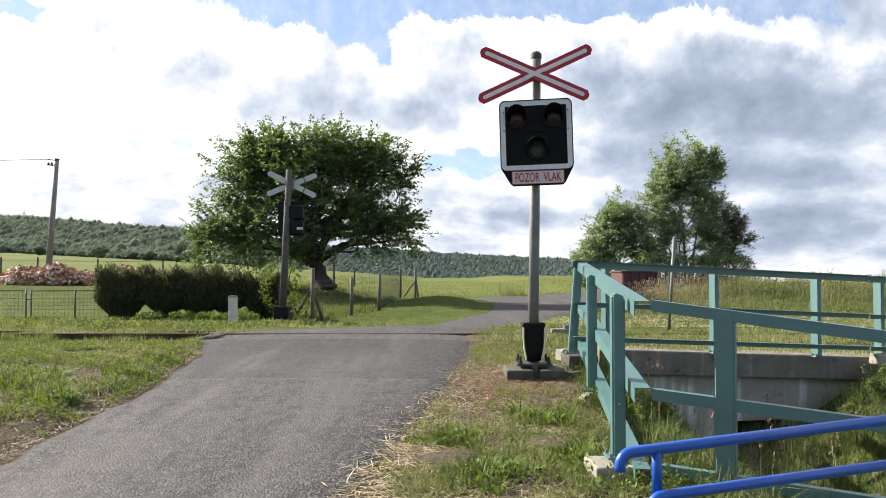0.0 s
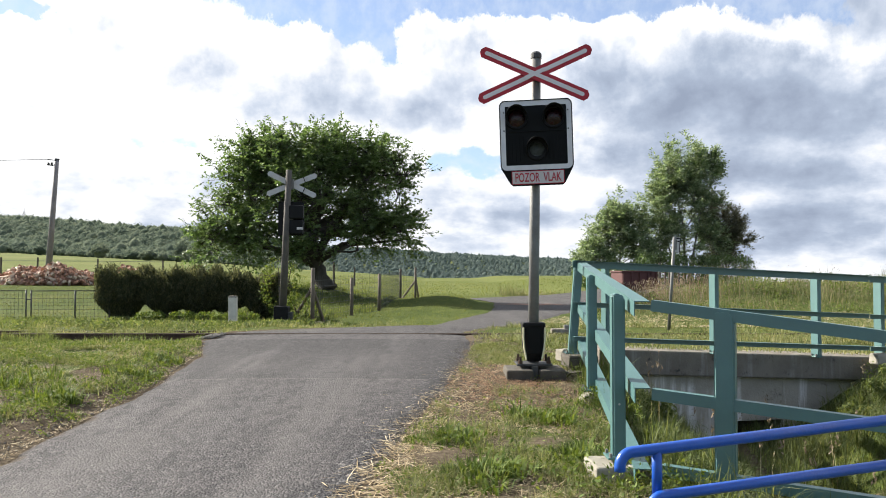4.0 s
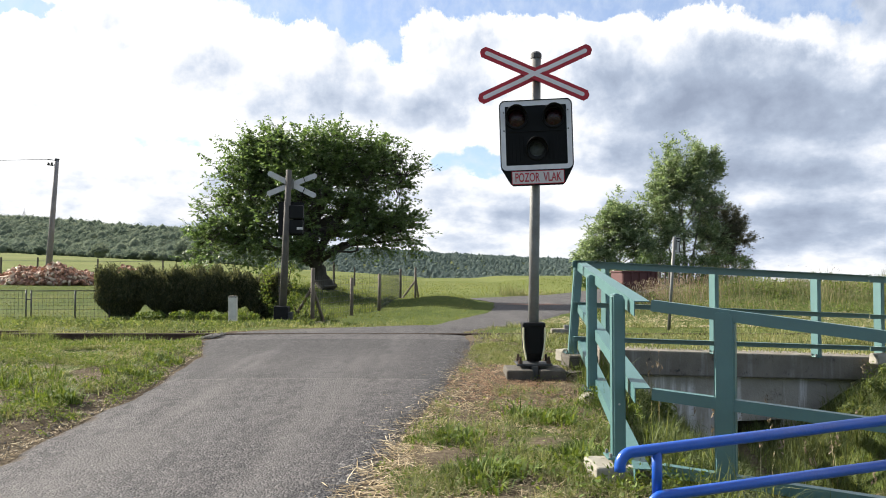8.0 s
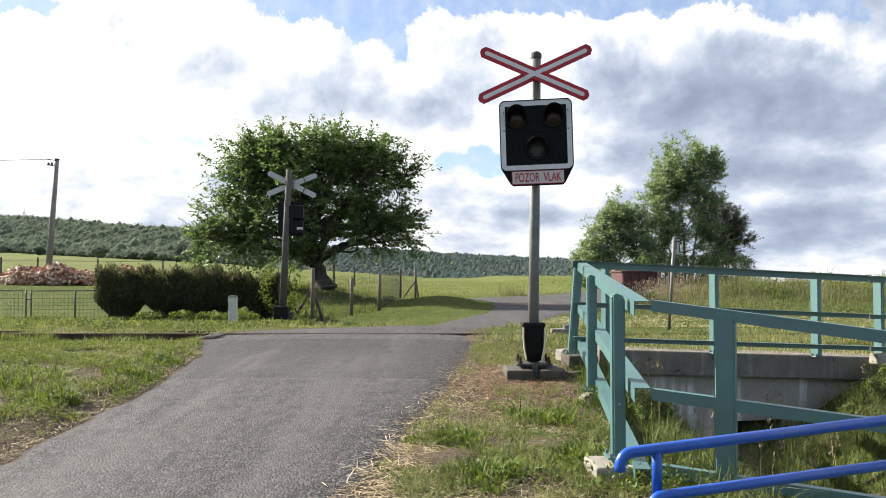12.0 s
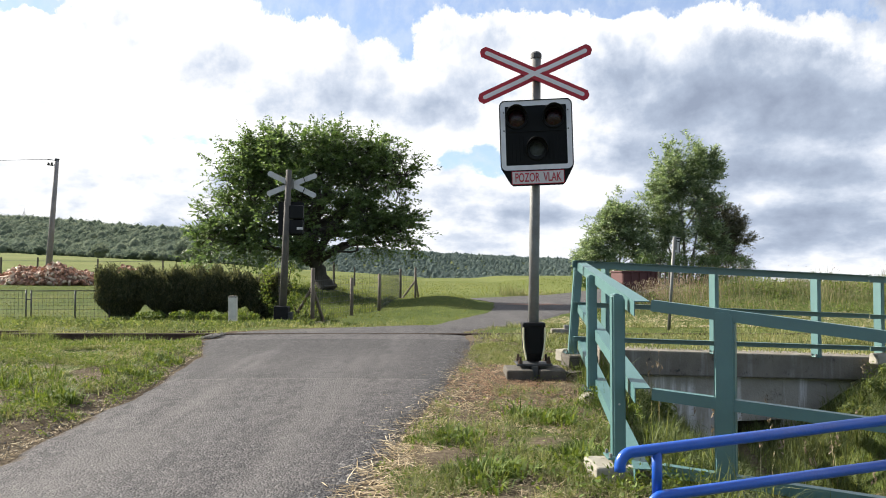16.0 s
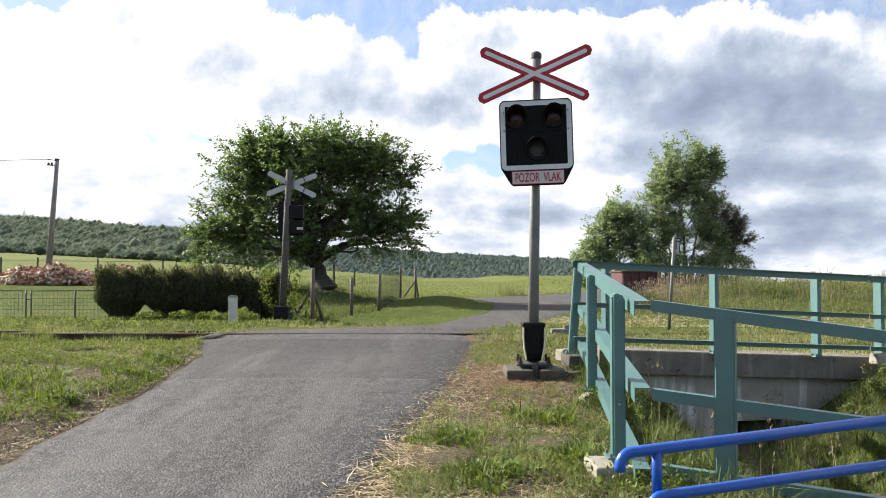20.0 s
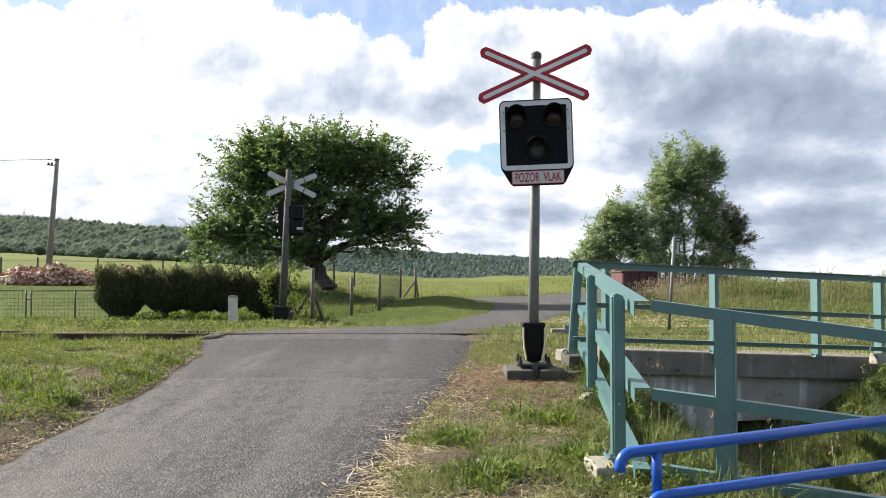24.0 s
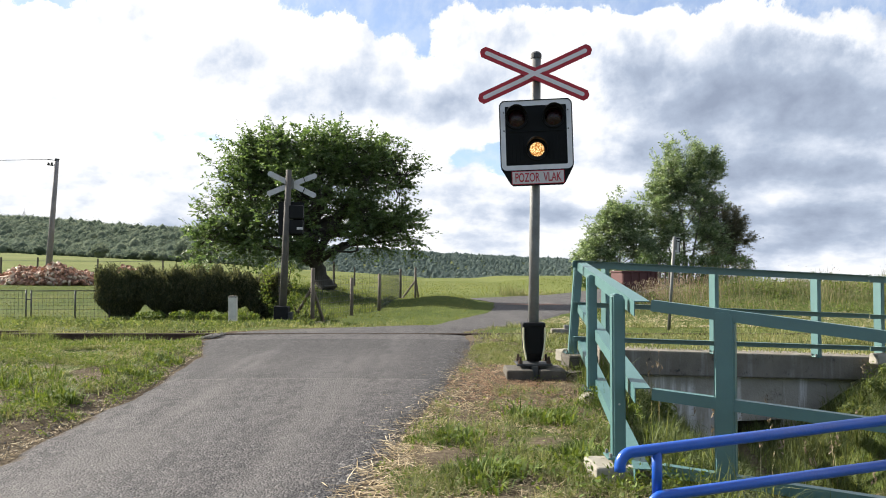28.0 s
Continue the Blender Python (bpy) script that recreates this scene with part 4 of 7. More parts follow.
    tagged(link_mesh("verge_weeds", raw_mesh("verge_weeds", v, f), M_LUSH), "leafy weeds between track and hedge", "weeds", kind="stuff")
    x, y = clumped(rng, 60000, -27, 1, 18.5, 46, 0.25, 0.72)
    blades("lawn_grass", "mown sunlit lawn behind the hedge", M_MEADOW, x, y, (0.02, 0.07), (0.014, 0.026), 1.2, seed=7)
    # unmown grass inside the fence
    x, y = clumped(rng, 30000, -6.5, -2.0, 20.6, 36, 0.5, 0.6)
    ok = x < np.interp(y, (20.0, 23.5, 26.0, 36.0), (-3.45, -2.85, -2.2, -2.1))
    x, y = x[ok], y[ok]
    blades("uncut_grass", "longer uncut grass inside the wire fence", M_LUSH, x, y, uneven(rng, x, y, 0.10, 0.30, 0.6), (0.012, 0.024), 0.9, seed=47)
    x, y = clumped(rng, 190000, 3.2, 26, 17.5, 44, 0.35, 0.66)
    ok = ~on_road(x, y, 0.4)
    x, y = x[ok], y[ok]
    tall = uneven(rng, x, y, 0.12, 0.75, 0.7) * (0.12 + 0.88 * sm(21.5, 26, y))
    blades("tall_grass", "tall dry seeding meadow grass", M_TALL, x, y, tall, (0.007, 0.016), 0.85, seed=8)
    pick = (rng.uniform(0, 1, len(x)) < 0.15) & (y > 23) & (y < 34)
    top = np.stack([x, y, land(x, y) + tall * rng.uniform(0.75, 0.95, len(x))], -1)[pick]
    v, f = leaf_cards(rng, top, 0.085, -1.5, 0.2)
    tagged(link_mesh("seed_heads", raw_mesh("seed_heads", v, f), M_SEED), "tan seed heads above the tall grass", "grass", kind="stuff")
    # pinkish-tan grass in ear beside the skip
    x, y = rng.normal(8.0, 0.9, 2000), rng.normal(29.5, 2.2, 2000)
    ok = ~on_road(x, y, 0.3)
    x, y = x[ok], y[ok]
    h = rng.uniform(0.45, 0.95, len(x))
    blades("tall_grass", "tan grass in ear beside the skip", M_SEED, x, y, h, (0.006, 0.012), 0.35, seed=58)
    v, f = leaf_cards(rng, np.stack([x, y, land(x, y) + h * 0.93], -1), 0.11, -2.0, 0.22)
    tagged(link_mesh("seed_heads", raw_mesh("seed_heads", v, f), M_SEED), "pale tan ears of the tall grass", "grass", kind="stuff")
    x, y = clumped(rng, 42000, 4, 25, 22.5, 40, 0.6, 0.25, sharp=1.4)
    ok = ~on_road(x, y, 0.5)
    x, y = x[ok], y[ok]
    v, f = leaf_cards(rng, np.stack([x, y, land(x, y) + rng.uniform(0.05, 0.55, len(x)) * sm(21.5, 26, y)], -1), 0.10, -0.3, 0.4)
    tagged(link_mesh("meadow_weeds", raw_mesh("meadow_weeds", v, f), M_WEED), "leafy weeds standing in the tall meadow", "weeds", kind="stuff")
    x, y = clumped(rng, 16000, 1.0, 11, 12.4, 13.9, 0.8, 0.8)
    ok = bridge_depth(x, y) > 0.6
    blades("trackside_grass", "grass tufts in front of the rail", M_GRASS, x[ok], y[ok], (0.05, 0.13), (0.007, 0.014), 1.1, seed=36)
    x, y = clumped(rng, 150000, -70, 60, 38, 115, 0.1, 0.75)
    ok = rng.uniform(0, 1, len(y)) < (1.0 - 0.93 * sm(45, 110, y))
    x, y = x[ok], y[ok]
    blades("meadow_grass", "wide yellow-green hay meadow", M_MEADOW, x, y, (0.06, 0.16), (0.02, 0.04), 1.0, seed=9)
    # hay left lying on the mown strip beyond the track
    x, y = clumped(rng, 16000, 2.2, 13, 15.9, 23.0, 0.5, 0.45, sharp=1.5)
    ok = ~on_road(x, y, 0.1)
    blades("dry_straw", "dry mown hay lying beyond the track", M_STRAW, x[ok], y[ok], (0.08, 0.24), (0.010, 0.020), flat=True, seed=18, lift=0.03)
    # the lane's edge gathers the most straw
    y = rng.uniform(4.2, 9.0, 300)
    x = np.interp(y, [p[1] for p in EDGE_R[:13]], [p[0] for p in EDGE_R[:13]]) + rng.normal(-0.02, 0.20, len(y))
    blades("dry_straw", "long pale straws strewn over the dark lane shoulder", M_STRAW, x, y, (0.09, 0.30), (0.005, 0.010), flat=True, seed=14, lift=np.where(on_road(x, y, -0.02), 0.03, 0.02))
    y = rng.uniform(4.0, 6.2, 900)
    x = np.interp(y, [p[1] for p in EDGE_R[:13]], [p[0] for p in EDGE_R[:13]]) + rng.normal(0.12, 0.16, len(y))
    blades("dry_straw", "thick pale straw drift on the lane shoulder", M_STRAW, x, y, (0.05, 0.20), (0.004, 0.008), flat=True, seed=17, lift=np.where(on_road(x, y, -0.02), 0.03, 0.024))
    y = rng.uniform(4.2, 9.6, 1000)
    x = np.interp(y, [p[1] for p in EDGE_R[:13]], [p[0] for p in EDGE_R[:13]]) + rng.normal(0.10, 0.16, len(y))
    high = np.where(on_road(x, y, -0.02), 0.03, 0.02)
    blades("dry_straw", "dry cut straw strewn along the lane edge", M_STRAW, x, y, (0.05, 0.17), (0.003, 0.006), flat=True, seed=12, lift=high)
    y = rng.uniform(4.8, 12.0, 900)
    x = np.interp(y, [p[1] for p in EDGE_L[:13]], [p[0] for p in EDGE_L[:13]]) - np.abs(rng.normal(0.02, 0.13, len(y))) + 0.05
    blades("dry_straw", "short dry stems along the lane's verge edge", M_STRAW, x, y, (0.03, 0.12), (0.003, 0.007), flat=True, seed=15, lift=0.025)
    # crumbs of dead grass all over the verges
    for x0, x1, n, k in ((-8.6, -3.05, 42000, 66), (-0.4, 1.9, 46000, 67)):
        x, y = clumped(rng, n, x0, x1, 4.3, 12.8, 2.5, 0.75)
        blades("dry_litter", "fine dead grass lying on the verge soil", M_THATCH, x, y, (0.015, 0.06), (0.003, 0.008), flat=True, seed=k, lift=0.014 + rng.uniform(0, 0.02, len(x)))
    # reddish litter on the bare ground round the signal
    x, y = rng.normal(0.66, 0.40, 4200), rng.normal(8.6, 0.75, 4200)
    ok = ~on_road(x, y, -0.1)
    blades("dry_litter", "reddish dry litter on the bare ground by the signal", M_LITTER, x[ok], y[ok], (0.03, 0.10), (0.004, 0.010), flat=True, seed=13, lift=0.02)
    # cut dry stalks along the lane edge and on the verge
    x, y = clumped(rng, 9500, -0.3, 1.9, 4.2, 10.2, 1.6, 0.42)
    blades("dry_straw", "dry cut straw lying on the verge", M_STRAW, x, y, (0.05, 0.16), (0.003, 0.007), flat=True, seed=10, lift=0.018)
    x, y = clumped(rng, 9000, -8, -2.95, 4.6, 13.5, 1.6, 0.22)
    blades("dry_straw", "dry cut straw lying on the verge", M_STRAW, x, y, (0.04, 0.12), (0.003, 0.007), flat=True, seed=11, lift=0.018)


build_grass()


def weeds():
    rng = np.random.default_rng(31)
    # dandelion, plantain and nettle patches: (across, along, spread, count)
    spots = ((0.12, 6.1, 0.22, 260), (1.05, 5.0, 0.22, 420), (1.5, 5.1, 0.25, 380), (1.2, 6.6, 0.3, 300), (-3.9, 6.6, 0.5, 380),
             (-5.2, 9.2, 0.7, 300), (0.9, 7.2, 0.4, 260), (2.4, 6.6, 0.6, 700), (4.9, 7.5, 0.7, 700), (0.5, 5.4, 0.3, 220), (-4.4, 5.2, 0.4, 260),
             (-6.4, 17.7, 1.2, 700), (-3.0, 17.6, 0.8, 400), (1.9, 12.2, 0.4, 200))
    pts = []
    for cx, cy, s, n in spots:
        n = int(n * 0.6)
        x, y = rng.normal(cx, s, n), rng.normal(cy, s, n)
        ok = ~on_road(x, y, 0.03)
        x, y = x[ok], y[ok]
        pts.append(np.stack([x, y, land(x, y) + np.abs(rng.normal(0.05, 0.04, len(x)))], -1))
    v, f = leaf_cards(rng, np.concatenate(pts), 0.046, -0.2, 0.40)
    v[:, 2] = np.maximum(v[:, 2], land(v[:, 0], v[:, 1]) + 0.004)
    me = raw_mesh("weeds", v, f)
    tagged(link_mesh("weeds", me, M_WEED), "broad-leaved weeds low in the grass", "weeds", kind="stuff")


weeds()


def reeds():
    """Single tall stalks with seed heads in the ditch."""
    rng = np.random.default_rng(9)
    x = np.concatenate([rng.normal(3.4, 0.5, 18), rng.normal(4.9, 0.5, 9), rng.normal(2.2, 0.3, 6)])
    y = np.concatenate([rng.normal(7.4, 0.9, 18), rng.normal(8.0, 0.8, 9), rng.normal(6.6, 0.9, 6)])
    h = rng.uniform(0.45, 0.8, len(x))
    blades("reed_stalks", "thin tall stalks in the ditch", M_STRAW, x, y, h, (0.004, 0.006), 0.12, seed=19)
    tops = np.stack([x, y, land(x, y) + h * 0.97], -1)
    tops = (tops[:, None] + rng.normal(0, 0.012, (len(x), 9, 3)) * (1, 1, 3)).reshape(-1, 3)
    v, f = leaf_cards(rng, tops, 0.045, -2.0, 0.3)
    tagged(link_mesh("reed_heads", raw_mesh("reed_heads", v, f), M_SEED), "tan seed heads of the ditch stalks", "grass", kind="stuff")


reeds()

# ------------------------------------------------------------ far woods


def distant_woods(label, material, sets, seed):
    """Lumpy crowns with ragged edges packed on the far slopes, as one object."""
    rng = np.random.default_rng(seed)
    bm = bmesh.new()
    bmesh.ops.create_icosphere(bm, subdivisions=1, radius=0.82)
    unit = np.array([v.co[:] for v in bm.verts])
    tri = np.array([[v.index for v in f.verts] for f in bm.faces])
    bm.free()
    vs, fs, count = [], [], 0
    for n, u0, u1, y0, y1, r0, r1, card, each in sets:
        u, y = rng.uniform(u0, u1, n), np.sqrt(rng.uniform(y0 ** 2, y1 ** 2, n))
        x = u * y
        r = rng.uniform(r0, r1, n)
        rise = rng.uniform(0.70, 1.15, n) + (rng.uniform(0, 1, n) < 0.12) * rng.uniform(0.1, 1.0, n) * 1.4 / r
        mid = np.stack([x, y, land(x, y) + r * rise * 0.6], -1)
        size = np.stack([r, r, r * rise], -1)
        p = unit[None] * (1 + rng.uniform(-0.13, 0.13, (n, len(unit), 1))) * size[:, None] + mid[:, None]
        vs.append(p.reshape(-1, 3))
        fs.append((tri[None] + (np.arange(n) * len(unit))[:, None, None]).reshape(-1, 3) + count)
        count += n * len(unit)
        d = rng.normal(0, 1, (n, each, 3))
        d /= np.linalg.norm(d, axis=2)[..., None]
        d[..., 2] = np.maximum(d[..., 2], -0.45 * d[..., 2])
        v, f = leaf_cards(rng, (d * size[:, None] * rng.uniform(0.86, 1.14, (n, each, 1)) + mid[:, None]).reshape(-1, 3), card, 0.0, 0.85)
        vs.append(v)
        fs.append(f + count)
        count += len(v)
    me = raw_mesh("distant_woods", np.concatenate(vs), np.concatenate(fs), smooth=True)
    tagged(link_mesh("distant_woods", me, material), label, "woods", kind="stuff")


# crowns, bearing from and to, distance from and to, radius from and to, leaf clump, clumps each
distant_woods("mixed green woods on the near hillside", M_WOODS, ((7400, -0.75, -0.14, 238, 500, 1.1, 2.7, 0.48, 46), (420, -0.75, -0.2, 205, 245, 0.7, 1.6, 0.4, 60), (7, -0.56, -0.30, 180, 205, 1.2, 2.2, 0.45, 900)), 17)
distant_woods("far hill woods with haze in their blue-green colour", M_HAZE_WOODS, ((13000, -0.34, 0.24, 400, 940, 1.0, 2.1, 0.5, 16),), 18)

# ------------------------------------------------------------ trees

SWAY = []      # (foliage part, degrees, phase), keyed at the end


def leaf_sprays(rng, root, way, length, per, leaf, narrow, droop=0.25):
    """Shoots that carry their leaves left and right, faces turned up: vertices and faces."""
    n = len(root)
    s = np.linspace(0.10, 1.0, per)[None] + rng.normal(0, 0.05, (n, per))
    spot = root[:, None] + way[:, None] * (s * length[:, None])[..., None]
    spot[..., 2] -= droop * length[:, None] * s ** 2
    side = np.cross(way, (0, 0, 1.0))
    side /= np.linalg.norm(side, axis=1)[:, None] + 1e-6
    turn = np.where(np.arange(per) % 2, 1.0, -1.0)[None] * rng.uniform(0.35, 1.15, (n, per))
    d = way[:, None] * 0.6 + side[:, None] * turn[..., None] + rng.normal(0, 0.32, (n, per, 3))
    d[..., 2] -= droop
    d = d.reshape(-1, 3)
    d /= np.linalg.norm(d, axis=1)[:, None]
    across = np.cross(d, np.array((0, 0, 1.0)) + rng.normal(0, 0.55, d.shape))
    across /= np.linalg.norm(across, axis=1)[:, None] + 1e-9
    up = np.cross(across, d)
    size = rng.uniform(leaf * 0.65, leaf * 1.25, len(d))[:, None]
    w = size * narrow * 0.5
    c = spot.reshape(-1, 3) + d * size * 0.55
    v = np.stack([c - d * size / 2, c - across * w + up * w * 0.3, c + d * size / 2, c + across * w + up * w * 0.3], 1).reshape(-1, 3)
    i = np.arange(len(d)) * 4
    return v, np.concatenate([np.stack([i, i + 1, i + 2], -1), np.stack([i, i + 2, i + 3], -1)])


def crown_tree(name, label, x, y, lean, trunk_r, fork, lobes, leaf, count, leaf_mat, bark, seed, sway, clump=0.9, narrow=0.5, sink=0.0, trunks=1, rise=0.25, per=12):
    """A tree: trunk, limbs and foliage in clumps. lobes: (dx, dy, z, rx, ry, rz, limbs) of the crown, above the base."""
    rng = np.random.default_rng(seed)
    base = Vector((x, y, float(land(x, y)) - 0.05 - sink))
    top = thing(name, label, "tree", pose(*base))
    forks = []
    for k in range(trunks):
        off = Vector((rng.uniform(-0.8, 0.8), rng.uniform(-0.8, 0.8), 0)) if k else Vector((0, 0, 0))
        f = Vector((lean[0] + off.x * 1.6, lean[1] + off.y, fork))
        pts = [off + (f - off) * s + Vector((rng.normal(0, 0.06), rng.normal(0, 0.06), 0)) * (s > 0) * (s < 1) for s in (0, 0.05, 0.2, 0.45, 0.7, 1.0)]
        part("trunk", tube(pts, [trunk_r * q for q in (1.45, 1.15, 0.98, 0.9, 0.84, 0.72)], 12), bark, top, smooth=True)
        forks.append(f)
    total = sum(l[6] for l in lobes)
    # boughs fork twice on their way into each lobe; the limbs spring from their ends
    nodes = []
    for dx, dy, cz, rx, ry, rz, limbs in lobes:
        c = Vector((dx, dy, cz))
        f = min(forks, key=lambda q: (q - c).length)
        knee = f.lerp(c, 0.42) + Vector((rng.normal(0, 0.12), rng.normal(0, 0.12), 0.06 * (c - f).length)) * min(1.0, rx)
        thick = trunk_r * (0.30 + 0.012 * limbs)
        bough = tube([f - Vector((0, 0, 0.15)), f.lerp(knee, 0.5) + Vector(rng.normal(0, 0.05, 3)), knee], [thick, thick * 0.85, thick * 0.72], 8)
        for k in range(max(1, limbs // 5)):
            a = 2.39996 * k + rng.uniform(0, 1.0)
            w = rng.uniform(0.25, 0.62)
            tip = c + Vector((rx * w * math.cos(a), ry * w * math.sin(a), rz * rng.uniform(-0.45, 0.50)))
            bend = knee.lerp(tip, 0.5) + Vector(rng.normal(0, 0.12, 3)) * min(1.0, rx)
            tube([knee, bend, tip], [thick * 0.55, thick * 0.42, thick * 0.26], 6, bough)
            nodes.append(tip)
        part("bough", bough, bark, top, smooth=True)
    for dx, dy, cz, rx, ry, rz, limbs in lobes:
        c = Vector((dx, dy, cz))
        for j in range(limbs):
            # limb end: spread evenly over the lobe
            g = (j + 0.5) / limbs
            el = math.asin(max(-1, min(1, 1 - 1.45 * g)))
            az = 2.39996 * j + rng.uniform(-0.3, 0.3)
            reach = rng.uniform(0.42, 0.90)
            end = c + Vector((rx * math.cos(el) * math.cos(az), ry * math.cos(el) * math.sin(az), rz * math.sin(el))) * reach
            f = min(nodes, key=lambda q: (q - end).length)
            mid = f.lerp(end, 0.5) + Vector((0, 0, 0.08 * (end - f).length)) + Vector(rng.normal(0, 0.06, 3))
            pts = [f.lerp(mid, s) if s <= 1 else mid.lerp(end, s - 1) for s in (0, 0.5, 1.0, 1.5, 2.0)]
            r0 = trunk_r * rng.uniform(0.10, 0.16)
            limb_bm = tube(pts, [r0, r0 * 0.8, r0 * 0.6, r0 * 0.4, r0 * 0.14], 7)
            n_twigs = 11
            centres = []
            for _ in range(n_twigs):
                s = rng.uniform(0.15, 1.0)
                a = f.lerp(mid, s * 2) if s < 0.5 else mid.lerp(end, s * 2 - 1)
                t = a + Vector(rng.normal(0, 1, 3)) * clump * 1.3
                # keep twigs in the lobe
                rel = Vector(((t.x - c.x) / rx, (t.y - c.y) / ry, (t.z - c.z) / rz))
                if rel.length > 1.0:
                    t = c + Vector((rel.x * rx, rel.y * ry, rel.z * rz)) * (rng.uniform(0.9, 1.06) / rel.length)
                tube([a, a.lerp(t, 0.55) + Vector((0, 0, 0.06)), t], [r0 * 0.40, r0 * 0.25, r0 * 0.10], 4, limb_bm, cap=False)
                centres.append((a, t))
            shoots = max(2, count // total // n_twigs // per)
            root, way, length = [], [], []
            heart = Vector((0, 0, fork)).lerp(c, 0.5)
            for a, t in centres:
                for q in range(shoots):
                    p = a.lerp(t, rng.uniform(0.45, 1.0))
                    out = (p - heart).normalized() * 0.7 + (t - a).normalized() * 0.5 + Vector(rng.normal(0, 0.55, 3)) + Vector((0, 0, rise))
                    root.append(p + Vector(rng.normal(0, 0.16, 3)) * clump)
                    way.append(out.normalized())
                    length.append(clump * rng.uniform(0.55, 1.25))
            for _ in range(3):
                # young shoots stand out of the outline
                p = centres[rng.integers(len(centres))][1]
                out = (p - heart).normalized() + Vector(rng.normal(0, 0.3, 3)) + Vector((0, 0, rise + 0.25))
                root.append(p)
                way.append(out.normalized())
                length.append(clump * rng.uniform(1.3, 1.9))
                tube([p, p + out.normalized() * length[-1] * 0.9], [r0 * 0.16, r0 * 0.07], 3, limb_bm, cap=False)
            part("limb", limb_bm, bark, top)
            v, fc = leaf_sprays(rng, np.array(root), np.array(way), np.array(length), per, leaf, narrow)
            pivot = np.array(f.lerp(end, 0.25))
            me = raw_mesh("foliage", v - pivot, fc)
            fo = link_mesh("foliage", me, leaf_mat, top, at=Matrix.Translation(pivot))
            SWAY.append((fo, sway * rng.uniform(0.6, 1.3), rng.uniform(0, 6.28), tuple(pivot)))
    return top


def build_trees():
    crown_tree("broadleaf_tree", "large spreading dark green broadleaf tree behind the fence", -5.0, 33, (-0.55, 0, 0), 0.36, 1.25,
               ((-0.75, 0, 3.75, 4.6, 2.8, 3.3, 62), (-0.6, 0, 5.5, 3.0, 2.2, 1.8, 15), (-4.1, -0.6, 1.9, 1.8, 1.4, 1.35, 10), (2.5, -0.4, 2.6, 1.6, 1.3, 1.4, 7),
                (-3.5, 0, 4.8, 1.8, 1.5, 1.8, 9), (2.4, 0, 4.8, 1.8, 1.5, 1.8, 9), (-1.9, -1.4, 1.6, 1.9, 0.9, 0.8, 6), (1.1, -1.2, 2.0, 1.4, 0.8, 0.7, 2),
                (-2.6, 0, 5.8, 1.5, 1.3, 1.2, 8), (1.6, 0, 5.7, 1.5, 1.3, 1.2, 8), (-4.2, 0, 3.4, 1.3, 1.2, 1.1, 6), (3.2, -0.3, 2.3, 1.3, 1.1, 1.0, 5)),
               0.150, 80000, M_LEAF_DARK, M_BARK, 5, 0.9, clump=0.50, narrow=0.58)
    crown_tree("grey_leaved_tree", "tall upright tree with silvery leaves turned by wind", 15.65, 50, (0.1, 0, 0), 0.17, 2.0,
               ((-0.4, 0, 7.5, 1.7, 1.7, 2.6, 11), (1.5, 0.3, 7.2, 1.1, 1.2, 2.3, 8), (0.1, 0, 5.2, 2.7, 1.9, 2.2, 14), (0.2, -0.4, 2.7, 2.9, 1.9, 1.9, 14), (-1.7, 0, 4.2, 1.4, 1.4, 2.3, 8)),
               0.20, 62000, M_LEAF_MID, M_BARK_GREY, 11, 2.0, clump=0.58, narrow=0.34, trunks=3, rise=0.75, per=14)
    crown_tree("rounded_tree", "rounded leafy tree beside the taller one", 11.0, 49, (0.2, 0, 0), 0.14, 1.2,
               ((0.55, 0, 3.85, 1.35, 1.5, 2.2, 10), (-0.6, 0, 2.7, 1.5, 1.5, 1.9, 9), (-1.5, 0, 1.6, 1.0, 1.2, 1.2, 5), (1.1, -0.3, 1.7, 1.3, 1.3, 1.6, 7)),
               0.18, 42000, M_LEAF_MID, M_BARK_GREY, 12, 1.5, clump=0.55, narrow=0.40, trunks=2, rise=0.35)
    crown_tree("dull_tree", "smaller dull dark-leaved tree at the grove's edge", 18.75, 51, (0.1, 0, 0), 0.12, 1.1,
               ((-0.4, 0, 3.9, 1.25, 1.4, 2.5, 10), (0.55, 0, 2.8, 1.05, 1.3, 2.0, 7), (-0.2, -0.3, 1.5, 1.5, 1.3, 1.3, 7)),
               0.15, 26000, M_LEAF_PURPLE, M_BARK, 13, 1.6, clump=0.55, narrow=0.42, rise=0.5)


build_trees()


